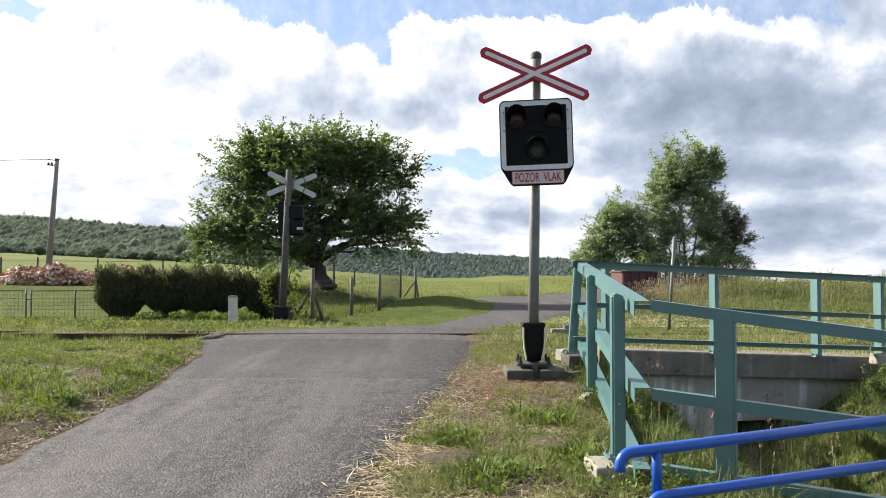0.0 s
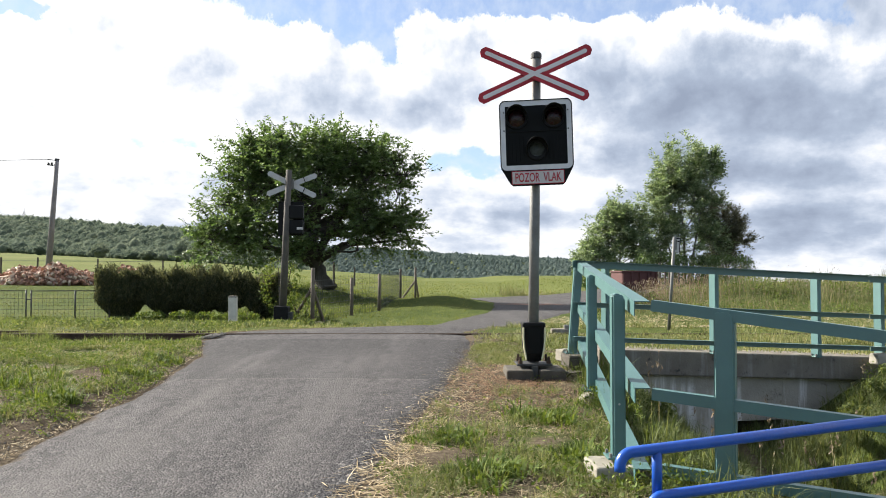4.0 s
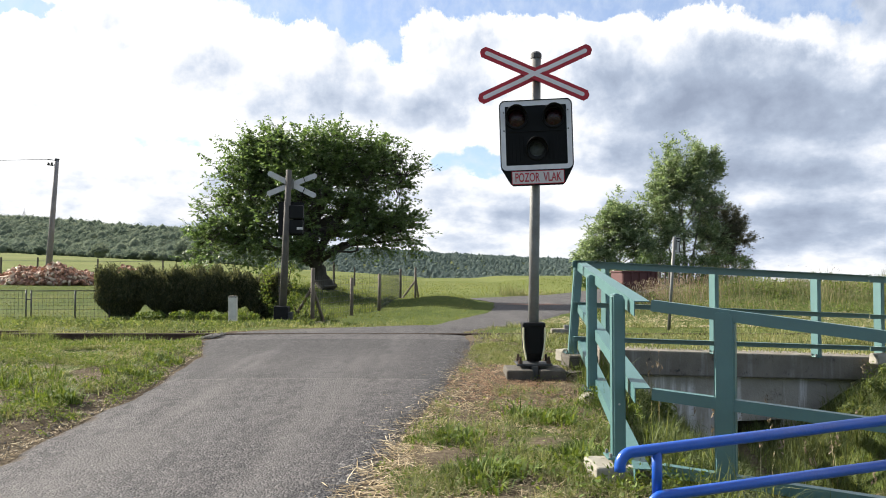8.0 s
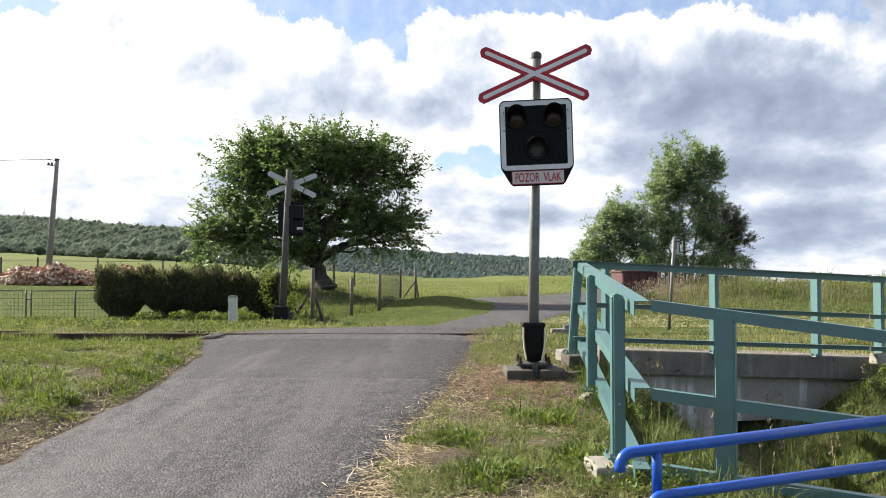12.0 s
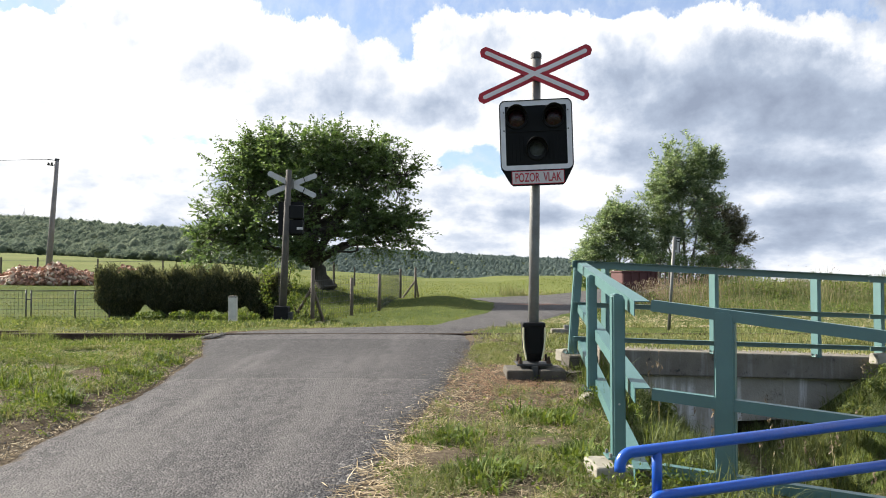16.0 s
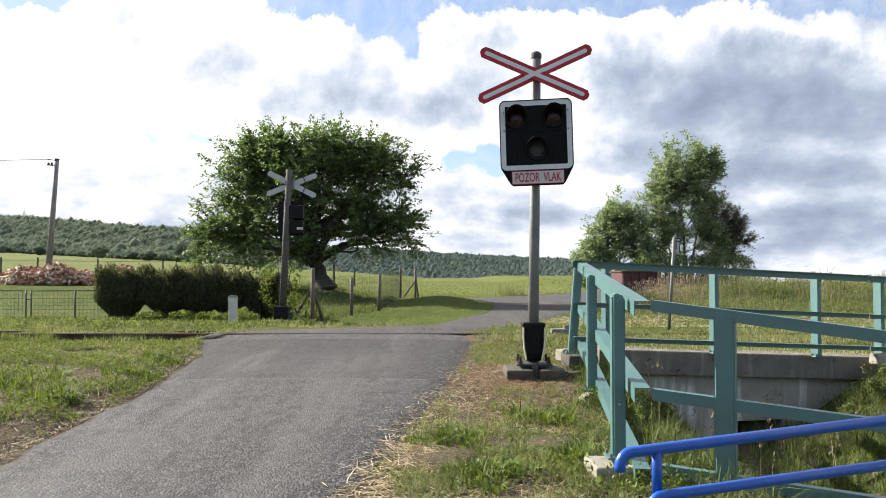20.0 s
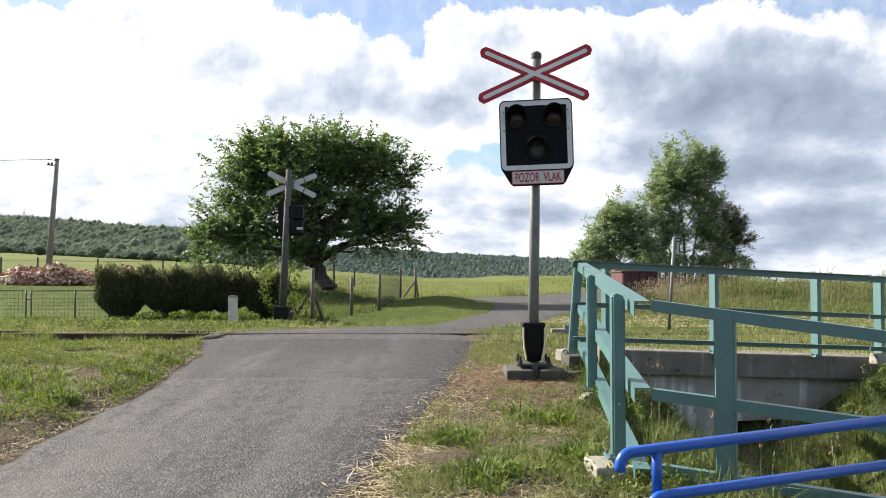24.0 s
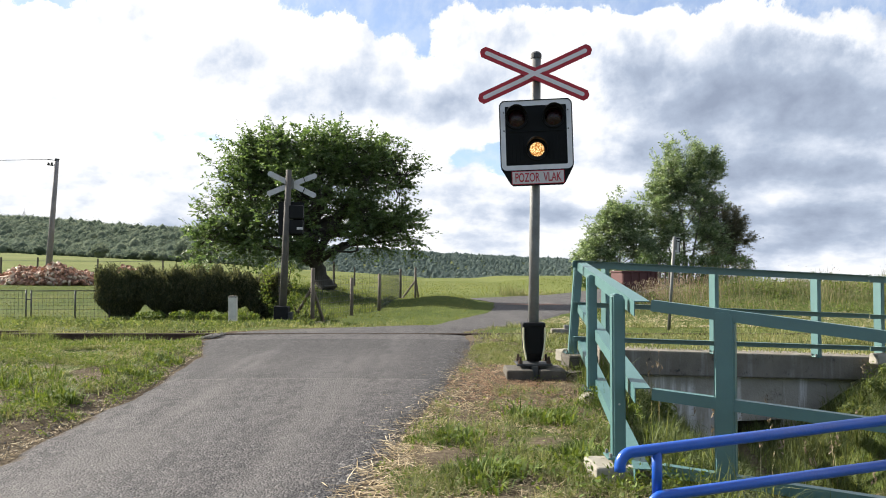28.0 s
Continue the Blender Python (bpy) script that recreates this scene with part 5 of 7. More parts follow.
def shrub(name, label, x, y, rx, ry, tall, foot, mat, count, leaf, seed, group="", low=0.0):
    """A dense bush on a narrow foot, leaves thick near its outside."""
    rng = np.random.default_rng(seed)
    top = thing(name, label, "shrub", pose(x, y, float(land(x, y)) - 0.03), group)
    for k in range(5):
        a = rng.uniform(0, 6.28)
        stem = tube([(0.1 * math.cos(a), 0.1 * math.sin(a), 0), (rx * 0.3 * math.cos(a), ry * 0.3 * math.sin(a), tall * 0.4), (rx * 0.6 * math.cos(a), ry * 0.6 * math.sin(a), tall * 0.85)],
             [0.018 * tall, 0.013 * tall, 0.005 * tall], 5)
        part("stem", stem, M_BARK, top)
    d = rng.normal(0, 1, (count, 3))
    d /= np.linalg.norm(d, axis=1)[:, None]
    d = np.sign(d) * np.abs(d) ** 0.72
    r = rng.uniform(0.35, 1.0, count) ** 0.4
    bump = np.array([noise.noise((p[0] * 2.2 + seed, p[1] * 2.2, p[2] * 2.2)) for p in d])
    r = r * (1 + 0.16 * bump + np.where(rng.uniform(0, 1, count) < 0.06, 0.08, 0.0))
    h = 0.5 + 0.5 * d[:, 2] * r
    h = np.clip(h, 0.02, 1.2)
    swell = foot + (1 - foot) * sm(0.0, 0.5, h)
    pts = np.stack([d[:, 0] * r * rx * swell, d[:, 1] * r * ry * swell, h * tall], -1)
    sq = np.sign(pts[:, :2]) * np.abs(pts[:, :2] / (rx, ry)) ** 0.75 * (rx, ry)
    pts[:, :2] = np.where(h[:, None] > 0.3, sq, pts[:, :2])
    pts[:, 2] = low + pts[:, 2] * (1 - low / tall)
    v, f = leaf_cards(rng, pts, leaf, -0.6, 0.4)
    link_mesh("foliage", raw_mesh("foliage", v, f), mat, top)
    return top


def hedge_bush(x, y, rx, ry, tall, foot, count, seed):
    """An evergreen bush of upright sprays: narrow at the foot, wide above, with a ragged clipped top."""
    rng = np.random.default_rng(seed)
    top = thing("hedge_shrub", "dark evergreen hedge bush, roughly clipped, with a narrow foot", "shrub", pose(x, y, float(land(x, y)) - 0.03), "hedge bushes")
    for k in range(6):
        a = rng.uniform(0, 6.28)
        c, s = math.cos(a), math.sin(a)
        part("stem", tube([(0.3 * foot * c, 0.3 * foot * s, 0), (rx * 0.3 * c, ry * 0.3 * s, tall * 0.4), (rx * 0.55 * c, ry * 0.55 * s, tall * 0.85)], [0.03, 0.02, 0.008], 5), M_BARK, top)
    h = rng.uniform(0.0, 1.0, count) ** 0.85
    a = rng.uniform(0, 2 * np.pi, count)
    r = rng.uniform(0.05, 1.0, count) ** 0.42
    px, py = np.cos(a), np.sin(a)
    px, py = np.sign(px) * np.abs(px) ** 0.7, np.sign(py) * np.abs(py) ** 0.7
    lump = np.array([noise.noise((u * 1.7 + seed, v * 1.7, w * 2.6)) for u, v, w in zip(px, py, h * tall)])
    swell = sm(0.06, 0.48, h) * (1 - 0.10 * sm(0.85, 1.0, h))
    wx, wy = foot + (rx - foot) * swell, foot + (ry - foot) * swell
    r = r * (1 + 0.10 * lump)
    ex, ey = px * r * wx, py * r * wy
    crest = np.array([noise.noise((u * 3.5 + seed, v * 3.5, 1.7)) + 0.6 * noise.noise((u * 9.0, v * 9.0, 5.1 + seed)) for u, v in zip(ex, ey)])
    ez = h * tall * (0.96 + 0.21 * crest)
    shoots = (rng.uniform(0, 1, count) < 0.10) & (h > 0.80)
    ez = ez + np.where(shoots, rng.uniform(0, 0.16, count), 0)
    v, f = leaf_cards(rng, np.stack([ex, ey, ez], -1), 0.105, -1.5, 0.20)
    link_mesh("foliage", raw_mesh("foliage", v, f), M_HEDGE, top)
    return top


def build_shrubs():
    for k, (x, rx, tall, foot) in enumerate(((-9.02, 0.70, 1.46, 0.34), (-7.76, 0.78, 1.44, 0.12), (-6.85, 0.66, 1.44, 0.22), (-6.12, 0.58, 1.38, 0.12), (-4.98, 0.66, 1.24, 0.36))):
        hedge_bush(x, 21.6 + 0.05 * k, rx, 0.62, tall, foot, int(30000 * rx / 0.7), 40 + k)
    shrub("sapling_bush", "light green leafy sapling beside the signal post", -4.4, 20.8, 0.55, 0.5, 1.75, 0.5, M_WEED, 900, 0.09, 51)
    shrub("sapling_bush", "low light green bush at the fence foot", -3.75, 20.3, 0.45, 0.4, 0.8, 0.5, M_WEED, 700, 0.09, 52)
    for k, (x, y, r) in enumerate(((-7.7, 20.2, 0.36), (-6.85, 20.2, 0.32), (-6.1, 20.0, 0.34), (-5.6, 19.6, 0.3), (-4.95, 19.5, 0.3))):
        shrub("weed_clump", "bright green weed clump at the hedge foot", x, y, r, r * 0.8, 0.34, 0.9, M_WEED, 600, 0.08, 60 + k, "weed clumps")
    for k, (x, y, r, t) in enumerate(((1.36, 7.2, 0.10, 0.24), (1.55, 6.5, 0.14, 0.24), (1.28, 4.95, 0.20, 0.22), (1.52, 4.85, 0.2, 0.2), (5.3, 8.9, 0.35, 0.4))):
        shrub("nettle_clump", "small nettle clump by a railing post", x, y, r, r, t, 0.8, M_WEED, 300, 0.034, 80 + k, "nettle clumps")
    # Weed clumps added to deepen the shade on the bank beside the bridge.
    for k, (x, y, r, t) in enumerate(((5.25, 9.1, 0.22, 0.24), (5.6, 9.4, 0.22, 0.24), (4.8, 8.7, 0.25, 0.22), (2.2, 8.2, 0.24, 0.26), (2.55, 7.4, 0.26, 0.28))):
        shrub("bank_weed", "leafy weed clump added to darken the ditch bank by the bridge", x, y, r, r, t, 0.8, M_LUSH, 900, 0.060, 90 + k, "bank weeds")
    for k, (x, y, r, t) in enumerate(((9.0, 46, 1.2, 1.5), (13.2, 47.5, 1.5, 2.2), (15.6, 48, 1.6, 2.0), (17.6, 48, 1.6, 2.0), (10.2, 44.5, 1.2, 1.4))):
        shrub("thicket_bush", "undergrowth bush below the grove", x, y, r, r, t, 0.9, M_LEAF_DARK, 3600, 0.15, 70 + k, "thicket bushes")


build_shrubs()

# ------------------------------------------------------------ railway track

RAIL_OUTLINE = [(-0.065, 0), (0.065, 0), (0.065, 0.014), (0.012, 0.03), (0.010, 0.105), (0.035, 0.115), (0.035, 0.145), (0.028, 0.152),
                (-0.028, 0.152), (-0.035, 0.145), (-0.035, 0.115), (-0.010, 0.105), (-0.012, 0.03), (-0.065, 0.014)]
RAIL_NEAR, RAIL_FAR = 13.95, 15.45


def build_track():
    for y, dz in ((RAIL_NEAR, 0.0), (RAIL_FAR, 0.07)):
        rail = tagged(link_mesh("rail", bpy.data.meshes.new("rail"), M_RAIL), "rusty steel running rail of the single track", "rail", "rails")
        bm = profile_bar((-90, y, -0.085 - dz), (90, y, -0.085 - dz), RAIL_OUTLINE)
        bm.to_mesh(rail.data)
        bm.free()
        head = box((180, 0.05, 0.003), (0, y, 0.068 - dz))
        part("rail_head", head, M_RAILTOP, rail, "worn running surface")
    rng = random.Random(4)
    first = None
    for k in range(-24, 25):
        x = k * 0.65
        if -4.6 < x < 1.0:
            continue
        if first is None:
            first = tagged(link_mesh("sleeper", bpy.data.meshes.new("sleeper"), M_SLEEPER), "dark weathered sleeper sunk in the grass", "sleeper", "sleepers")
            bm = box((0.24, 2.4, 0.14), (0, 0, 0), 0.012)
            bm.to_mesh(first.data)
            bm.free()
            first.matrix_world = pose(x, 14.7, -0.125)
        else:
            copy_thing(first, pose(x, 14.7 + rng.uniform(-0.03, 0.03), -0.125, 0, 0, rng.uniform(-1, 1)))
    # ballast stones and loose gravel at the lane's edge
    rg = np.random.default_rng(8)
    bm = bmesh.new()
    bmesh.ops.create_icosphere(bm, subdivisions=1, radius=1.0)
    unit = np.array([v.co[:] for v in bm.verts])
    tri = np.array([[v.index for v in f.verts] for f in bm.faces])
    bm.free()
    n = 4700
    x = np.concatenate([-3.9 - rg.exponential(0.55, 420), rg.uniform(0.5, 3.0, 200), rg.normal(0.0, 0.17, n - 620)])
    y = np.concatenate([rg.normal(13.45, 0.22, 420), rg.normal(13.7, 0.3, 200), rg.uniform(4.6, 12.5, n - 620)])
    left = np.arange(n) >= 3760
    x[left] = np.abs(x[left]) - 0.10
    edge = np.interp(y, [p[1] for p in EDGE_R[:13]], [p[0] for p in EDGE_R[:13]])
    edge_l = np.interp(y, [p[1] for p in EDGE_L[:13]], [p[0] for p in EDGE_L[:13]])
    x[620:] = np.where(left, edge_l - 0.04 - x * 0.7, edge + 0.02 + x)[620:]
    r = rg.uniform(0.008, 0.03, n)
    r[620:] *= 0.33
    z = land(x, y) + r * 0.4 + np.where(on_road(x, y, -0.03), 0.018, 0.004)
    v = (unit[None] * rg.uniform(0.55, 1.25, (n, len(unit), 1)) * r[:, None, None]) + np.stack([x, y, z], -1)[:, None]
    f = tri[None] + (np.arange(n) * len(unit))[:, None, None]
    tagged(link_mesh("gravel", raw_mesh("gravel", v.reshape(-1, 3), f.reshape(-1, 3)), M_STONE), "loose grey gravel by the track and lane edge", "gravel", kind="stuff")


build_track()

# ------------------------------------------------------------ crossing signals


def arm_outline(length, width, cut):
    a, b = length / 2, width / 2
    return [(-a, -b + cut), (-a + cut * 0.8, -b), (a - cut * 0.8, -b), (a, -b + cut), (a, b - cut), (a - cut * 0.8, b), (-a + cut * 0.8, b), (-a, b - cut)]


def cross_arm(parent, at, front, stripe, length=1.34, width=0.13):
    arm = part("cross_arm", prism(arm_outline(length, width, 0.045), 0.012), front, parent, at=at)
    if stripe:
        part("stripe", prism(round_rect(length - 0.11, 0.046, 0.022), 0.003), stripe, arm, "white reflective stripe", pose(0, -0.003, 0))
    return arm


def hood(r, length):
    """A half-round visor over a lens, open below, cut slanting."""
    bm = bmesh.new()
    n = 18
    rows = []
    for rr in (r, r - 0.006):
        for y0 in (0, 1):
            row = []
            for k in range(n + 1):
                a = radians(-35 + 250 * k / n)
                cut = (0.45 + 0.55 * math.sin(a)) if math.sin(a) > -0.6 else 0.1
                row.append(bm.verts.new((rr * math.cos(a), -length * max(0.08, cut) * y0, rr * math.sin(a))))
            rows.append(row)
    for a, b in ((0, 1), (3, 2), (1, 3), (2, 0)):
        for k in range(n):
            bm.faces.new((rows[a][k], rows[a][k + 1], rows[b][k + 1], rows[b][k]))
    bmesh.ops.recalc_face_normals(bm, faces=bm.faces)
    return bm


def lens_bulge(r, depth, rings=5, n=28):
    bm = bmesh.new()
    prev = None
    for i in range(rings + 1):
        rr = r * (1 - i / (rings + 0.35))
        y = -depth * (1 - (rr / r) ** 2)
        ring = [bm.verts.new((rr * math.cos(2 * math.pi * k / n), y, rr * math.sin(2 * math.pi * k / n))) for k in range(n)]
        if prev:
            for k in range(n):
                bm.faces.new((prev[k], prev[(k + 1) % n], ring[(k + 1) % n], ring[k]))
        prev = ring
    bm.faces.new(prev)
    bmesh.ops.recalc_face_normals(bm, faces=bm.faces)
    return bm


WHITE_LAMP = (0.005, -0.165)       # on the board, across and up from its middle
# An added cover slides across the steady glow to imitate the lamp switching.
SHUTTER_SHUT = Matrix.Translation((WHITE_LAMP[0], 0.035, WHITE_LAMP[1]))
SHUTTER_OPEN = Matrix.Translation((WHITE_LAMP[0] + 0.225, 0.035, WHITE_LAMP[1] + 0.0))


def near_signal():
    gx, gy = 1.03, 8.8
    sig = thing("crossing_signal", "railway crossing warning signal with red-white cross and dark lamp board", "crossing signal", pose(gx, gy, 0))
    part("pole", tube([(0, 0, 0.30), (0.02, 0, 1.6), (0.045, 0, 3.66)], [0.060, 0.059, 0.056], 20), M_GALV, sig, "weathered galvanised steel pole", smooth=True)
    cap = part("pole_cap", tube([(0.045, 0, 3.65), (0.046, 0, 3.70), (0.046, 0, 3.725)], [0.064, 0.064, 0.045], 18), M_DARKBOX, sig)
    # the box at the foot narrows downwards
    bm = bmesh.new()
    for z, w, d in ((0.17, 0.15, 0.15), (0.22, 0.185, 0.18), (0.36, 0.240, 0.205), (0.565, 0.252, 0.21), (0.605, 0.25, 0.21)):
        for sx, sy in ((-1, -1), (1, -1), (1, 1), (-1, 1)):
            bm.verts.new((sx * w / 2, sy * d / 2, z))
    bm.verts.ensure_lookup_table()
    v = bm.verts
    for r in range(4):
        for k in range(4):
            bm.faces.new((v[r * 4 + k], v[r * 4 + (k + 1) % 4], v[r * 4 + 4 + (k + 1) % 4], v[r * 4 + 4 + k]))
    bm.faces.new((v[3], v[2], v[1], v[0]))
    bm.faces.new((v[16], v[17], v[18], v[19]))
    bmesh.ops.bevel(bm, geom=list(bm.edges), offset=0.012, segments=2, affect="EDGES")
    foot = part("foot_box", bm, M_BLACK, sig, "black cable box around the pole foot", smooth=True)
    lid = box((0.262, 0.222, 0.06), (0, 0, 0.585), 0.02)
    part("foot_lid", lid, M_BLACK, foot)
    for s in (-1, 1):
        pts = [(s * 0.122, -0.112, 0.56), (s * 0.120, -0.112, 0.42), (s * 0.113, -0.108, 0.33), (s * 0.088, -0.098, 0.20)]
        part("edge_strip", tube(pts, 0.010, 6), M_CREAM, foot, "yellowish edge strip")
    part("front_cover", box((0.15, 0.012, 0.30), (0, -0.108, 0.41), 0.006), M_PANEL, foot)
    plate = part("base_plate", box((0.40, 0.34, 0.02), (0, 0, 0.145), 0.004), M_DARKBOX, sig)
    for sx in (-1, 1):
        for sy in (-1, 1):
            part("anchor_bolt", tube([(sx * 0.16, sy * 0.13, 0.15), (sx * 0.16, sy * 0.13, 0.235)], 0.016, 8), M_RAIL, plate)
            part("nut", tube([(sx * 0.16, sy * 0.13, 0.157), (sx * 0.16, sy * 0.13, 0.19)], 0.028, 6), M_RAIL, plate)
    for s, w in ((-1, 0.30), (1, 0.29)):
        b = box((w, 0.50, 0.15), (s * (w / 2 + 0.035) + 0.01, -0.02, 0.025), 0.022)
        part("footing_block", b, M_OLDCONCRETE, sig, "dark weathered concrete footing block")
    part("footing_rib", box((0.07, 0.40, 0.18), (0, 0.0, 0.045), 0.004), M_DARKBOX, sig)
    # the cross
    cz = 1.2 + 347 * 8.8 / 1358
    cross = part("cross_bracket", box((0.16, 0.05, 0.10), (0.037, -0.05, cz), 0.008), M_GALV, sig)
    front = cross_arm(sig, pose(0.015, -0.112, cz, 0, 23.3, 0), M_RED, M_STRIPE)
    part("stripe", prism(round_rect(0.24, 0.046, 0.004, 2), 0.002), M_STRIPE, front, "white reflective stripe", pose(0, -0.0045, 0, 0, -48.4, 0))
    cross_arm(sig, pose(0.022, -0.098, cz, 0, -25.1, 0), M_RED, M_STRIPE, 1.42)
    # the lamp board
    at = pose(0.024, -0.16, 1.2 + 237 * 8.8 / 1358, 0, -1.6, -6)
    backing = [(-0.405, 0.37), (-0.37, 0.405), (0.37, 0.405), (0.405, 0.37), (0.405, -0.37), (0.315, -0.545), (0.285, -0.572), (-0.275, -0.572), (-0.305, -0.545), (-0.405, -0.37)]
    board = part("lamp_board", plate_with_holes(backing, [[(x + WHITE_LAMP[0], z + WHITE_LAMP[1]) for x, z in disc(0.086, 32)]], 0.012), M_PANEL, sig, "black lamp board with white border", at)
    ring = plate_with_holes(round_rect(0.80, 0.785, 0.06), [round_rect(0.69, 0.675, 0.012, 3)], 0.006)
    part("white_border", ring, M_WHITE, board, "white board border", pose(0, -0.007, 0.0))
    part("rim", plate_with_holes(round_rect(0.822, 0.807, 0.068), [round_rect(0.80, 0.785, 0.06)], 0.02), M_BLACK, board, at=pose(0, -0.012, 0))
    part("housing", box((0.66, 0.20, 0.64), (0, 0.165, 0), 0.03), M_BLACK, board)
    for x, z in ((-0.36, 0.27), (-0.36, 0.06), (0.36, 0.27), (0.36, 0.06)):
        part("rivet", tube([(x, -0.013, z), (x, -0.004, z)], 0.009, 8), M_DARKBOX, board)
    # ribbed panel below the two upper lamps
    part("panel_ledge", box((0.68, 0.012, 0.008), (0, -0.007, 0.045), 0.002), M_BLACK, board)
    for k in range(16):
        x = -0.32 + 0.64 * k / 15
        if abs(x) > 0.14:
            part("panel_rib", box((0.010, 0.006, 0.30), (x, -0.004, -0.15), 0.002), M_PANEL, board)
    for x, z in ((-0.215, 0.195), (0.20, 0.195)):
        lamp = part("red_lamp", tube([(x, -0.03, z), (x, 0.0, z)], 0.118, 28), M_BLACK, board, "unlit dark red lamp under a black hood")
        part("lens", lens_bulge(0.098, 0.03), M_REDGLASS, lamp, "dark red glass lens", pose(x, -0.032, z), smooth=True)
        part("hood", hood(0.122, 0.21), M_BLACK, lamp, at=pose(x, -0.01, z), smooth=True)
    x, z = WHITE_LAMP
    lamp = part("white_lamp", plate_with_holes(disc(0.118, 32), [disc(0.082, 32)], 0.03), M_BLACK, board, "white lamp that flashes warm at the end", pose(x, -0.03, z))
    part("hood", hood(0.120, 0.20), M_BLACK, lamp, at=pose(0, 0.018, 0), smooth=True)
    # The optic glows all the time; the added cover hides it between flashes.
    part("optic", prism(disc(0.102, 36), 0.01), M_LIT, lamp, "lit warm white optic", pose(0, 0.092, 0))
    shutter = part("shutter", lens_bulge(0.106, 0.018), M_CLEARGLASS, board, "added sliding cover that looks like the unlit ribbed lens", SHUTTER_SHUT, smooth=True)
    # the text plate under the board
    sign = part("text_plate", prism(round_rect(0.59, 0.152, 0.012, 3), 0.008), M_RED, board, "white plate with red border", pose(0.006, -0.012, -0.480))
    part("plate_face", prism(round_rect(0.574, 0.136, 0.008, 3), 0.003), M_PLATE, sign, "white plate face", pose(0, -0.003, 0))
    lettering("POZOR  VLAK", 0.142, M_RED, sign, pose(0, -0.0055, -0.004, 90, 0, 0), 0.515)
    part("clamp", box((0.15, 0.16, 0.05), (0.0, 0.10, -0.50), 0.01), M_GALV, board)
    return sig, shutter


SIGNAL, ADDED_SHUTTER = near_signal()


def far_signal():
    gx, gy = -4.1, 19.6
    gz = float(land(gx, gy))
    sig = thing("crossing_signal", "second crossing signal seen from behind with grey cross", "crossing signal", pose(gx, gy, gz, 0, 2.2, 0))
    part("pole", tube([(0, 0, 0.3), (0, 0, 3.96)], [0.098, 0.075], 16), M_OLDPOLE, sig, "dark weathered pole", smooth=True)
    part("foot_box", box((0.36, 0.32, 0.46), (-0.02, 0, 0.24), 0.02), M_BLACK, sig, "black box at the pole foot")
    part("footing_block", box((0.62, 0.6, 0.08), (0, 0, 0.02), 0.015), M_CONCRETE, sig)
    part("side_box", box((0.10, 0.22, 0.3), (0.21, 0, 0.18), 0.01), M_DARKBOX, sig)
    cross_arm(sig, pose(0.07, 0.11, 3.60, 0, 24, 4), M_SIGNBACK, None, 1.36, 0.135)
    cross_arm(sig, pose(0.07, 0.125, 3.60, 0, -24, 4), M_SIGNBACK, None, 1.36, 0.135)
    part("cross_bracket", box((0.2, 0.08, 0.26), (0.03, 0.06, 3.60), 0.01), M_GALV, sig)
    for turn in (24, -24):
        m = pose(0.07, 0.10, 3.60, 0, turn, 4)
        part("strap", box((0.022, 0.014, 0.136), (0.34, 0.0, 0.0), 0.002), M_DARKBOX, sig, "dark strap across the arm", m)
    board = part("lamp_board", prism(round_rect(0.66, 0.86, 0.06), 0.02), M_BLACK, sig, "black back of the lamp board", pose(0.08, 0.16, 2.72, 0, -2, 4))
    part("housing", box((0.36, 0.22, 0.34), (0.15, -0.12, 0.16), 0.02), M_BLACK, board)
    part("housing", box((0.34, 0.2, 0.36), (0.15, -0.11, -0.22), 0.02), M_BLACK, board)
    part("type_label", box((0.16, 0.006, 0.06), (0.25, -0.222, -0.26), 0.002), M_PLATE, board, "small white label")
    part("clamp", box((0.24, 0.1, 0.07), (-0.06, -0.1, -0.02), 0.008), M_GALV, board)
    return sig


far_signal()

# ------------------------------------------------------------ bridge over the ditch


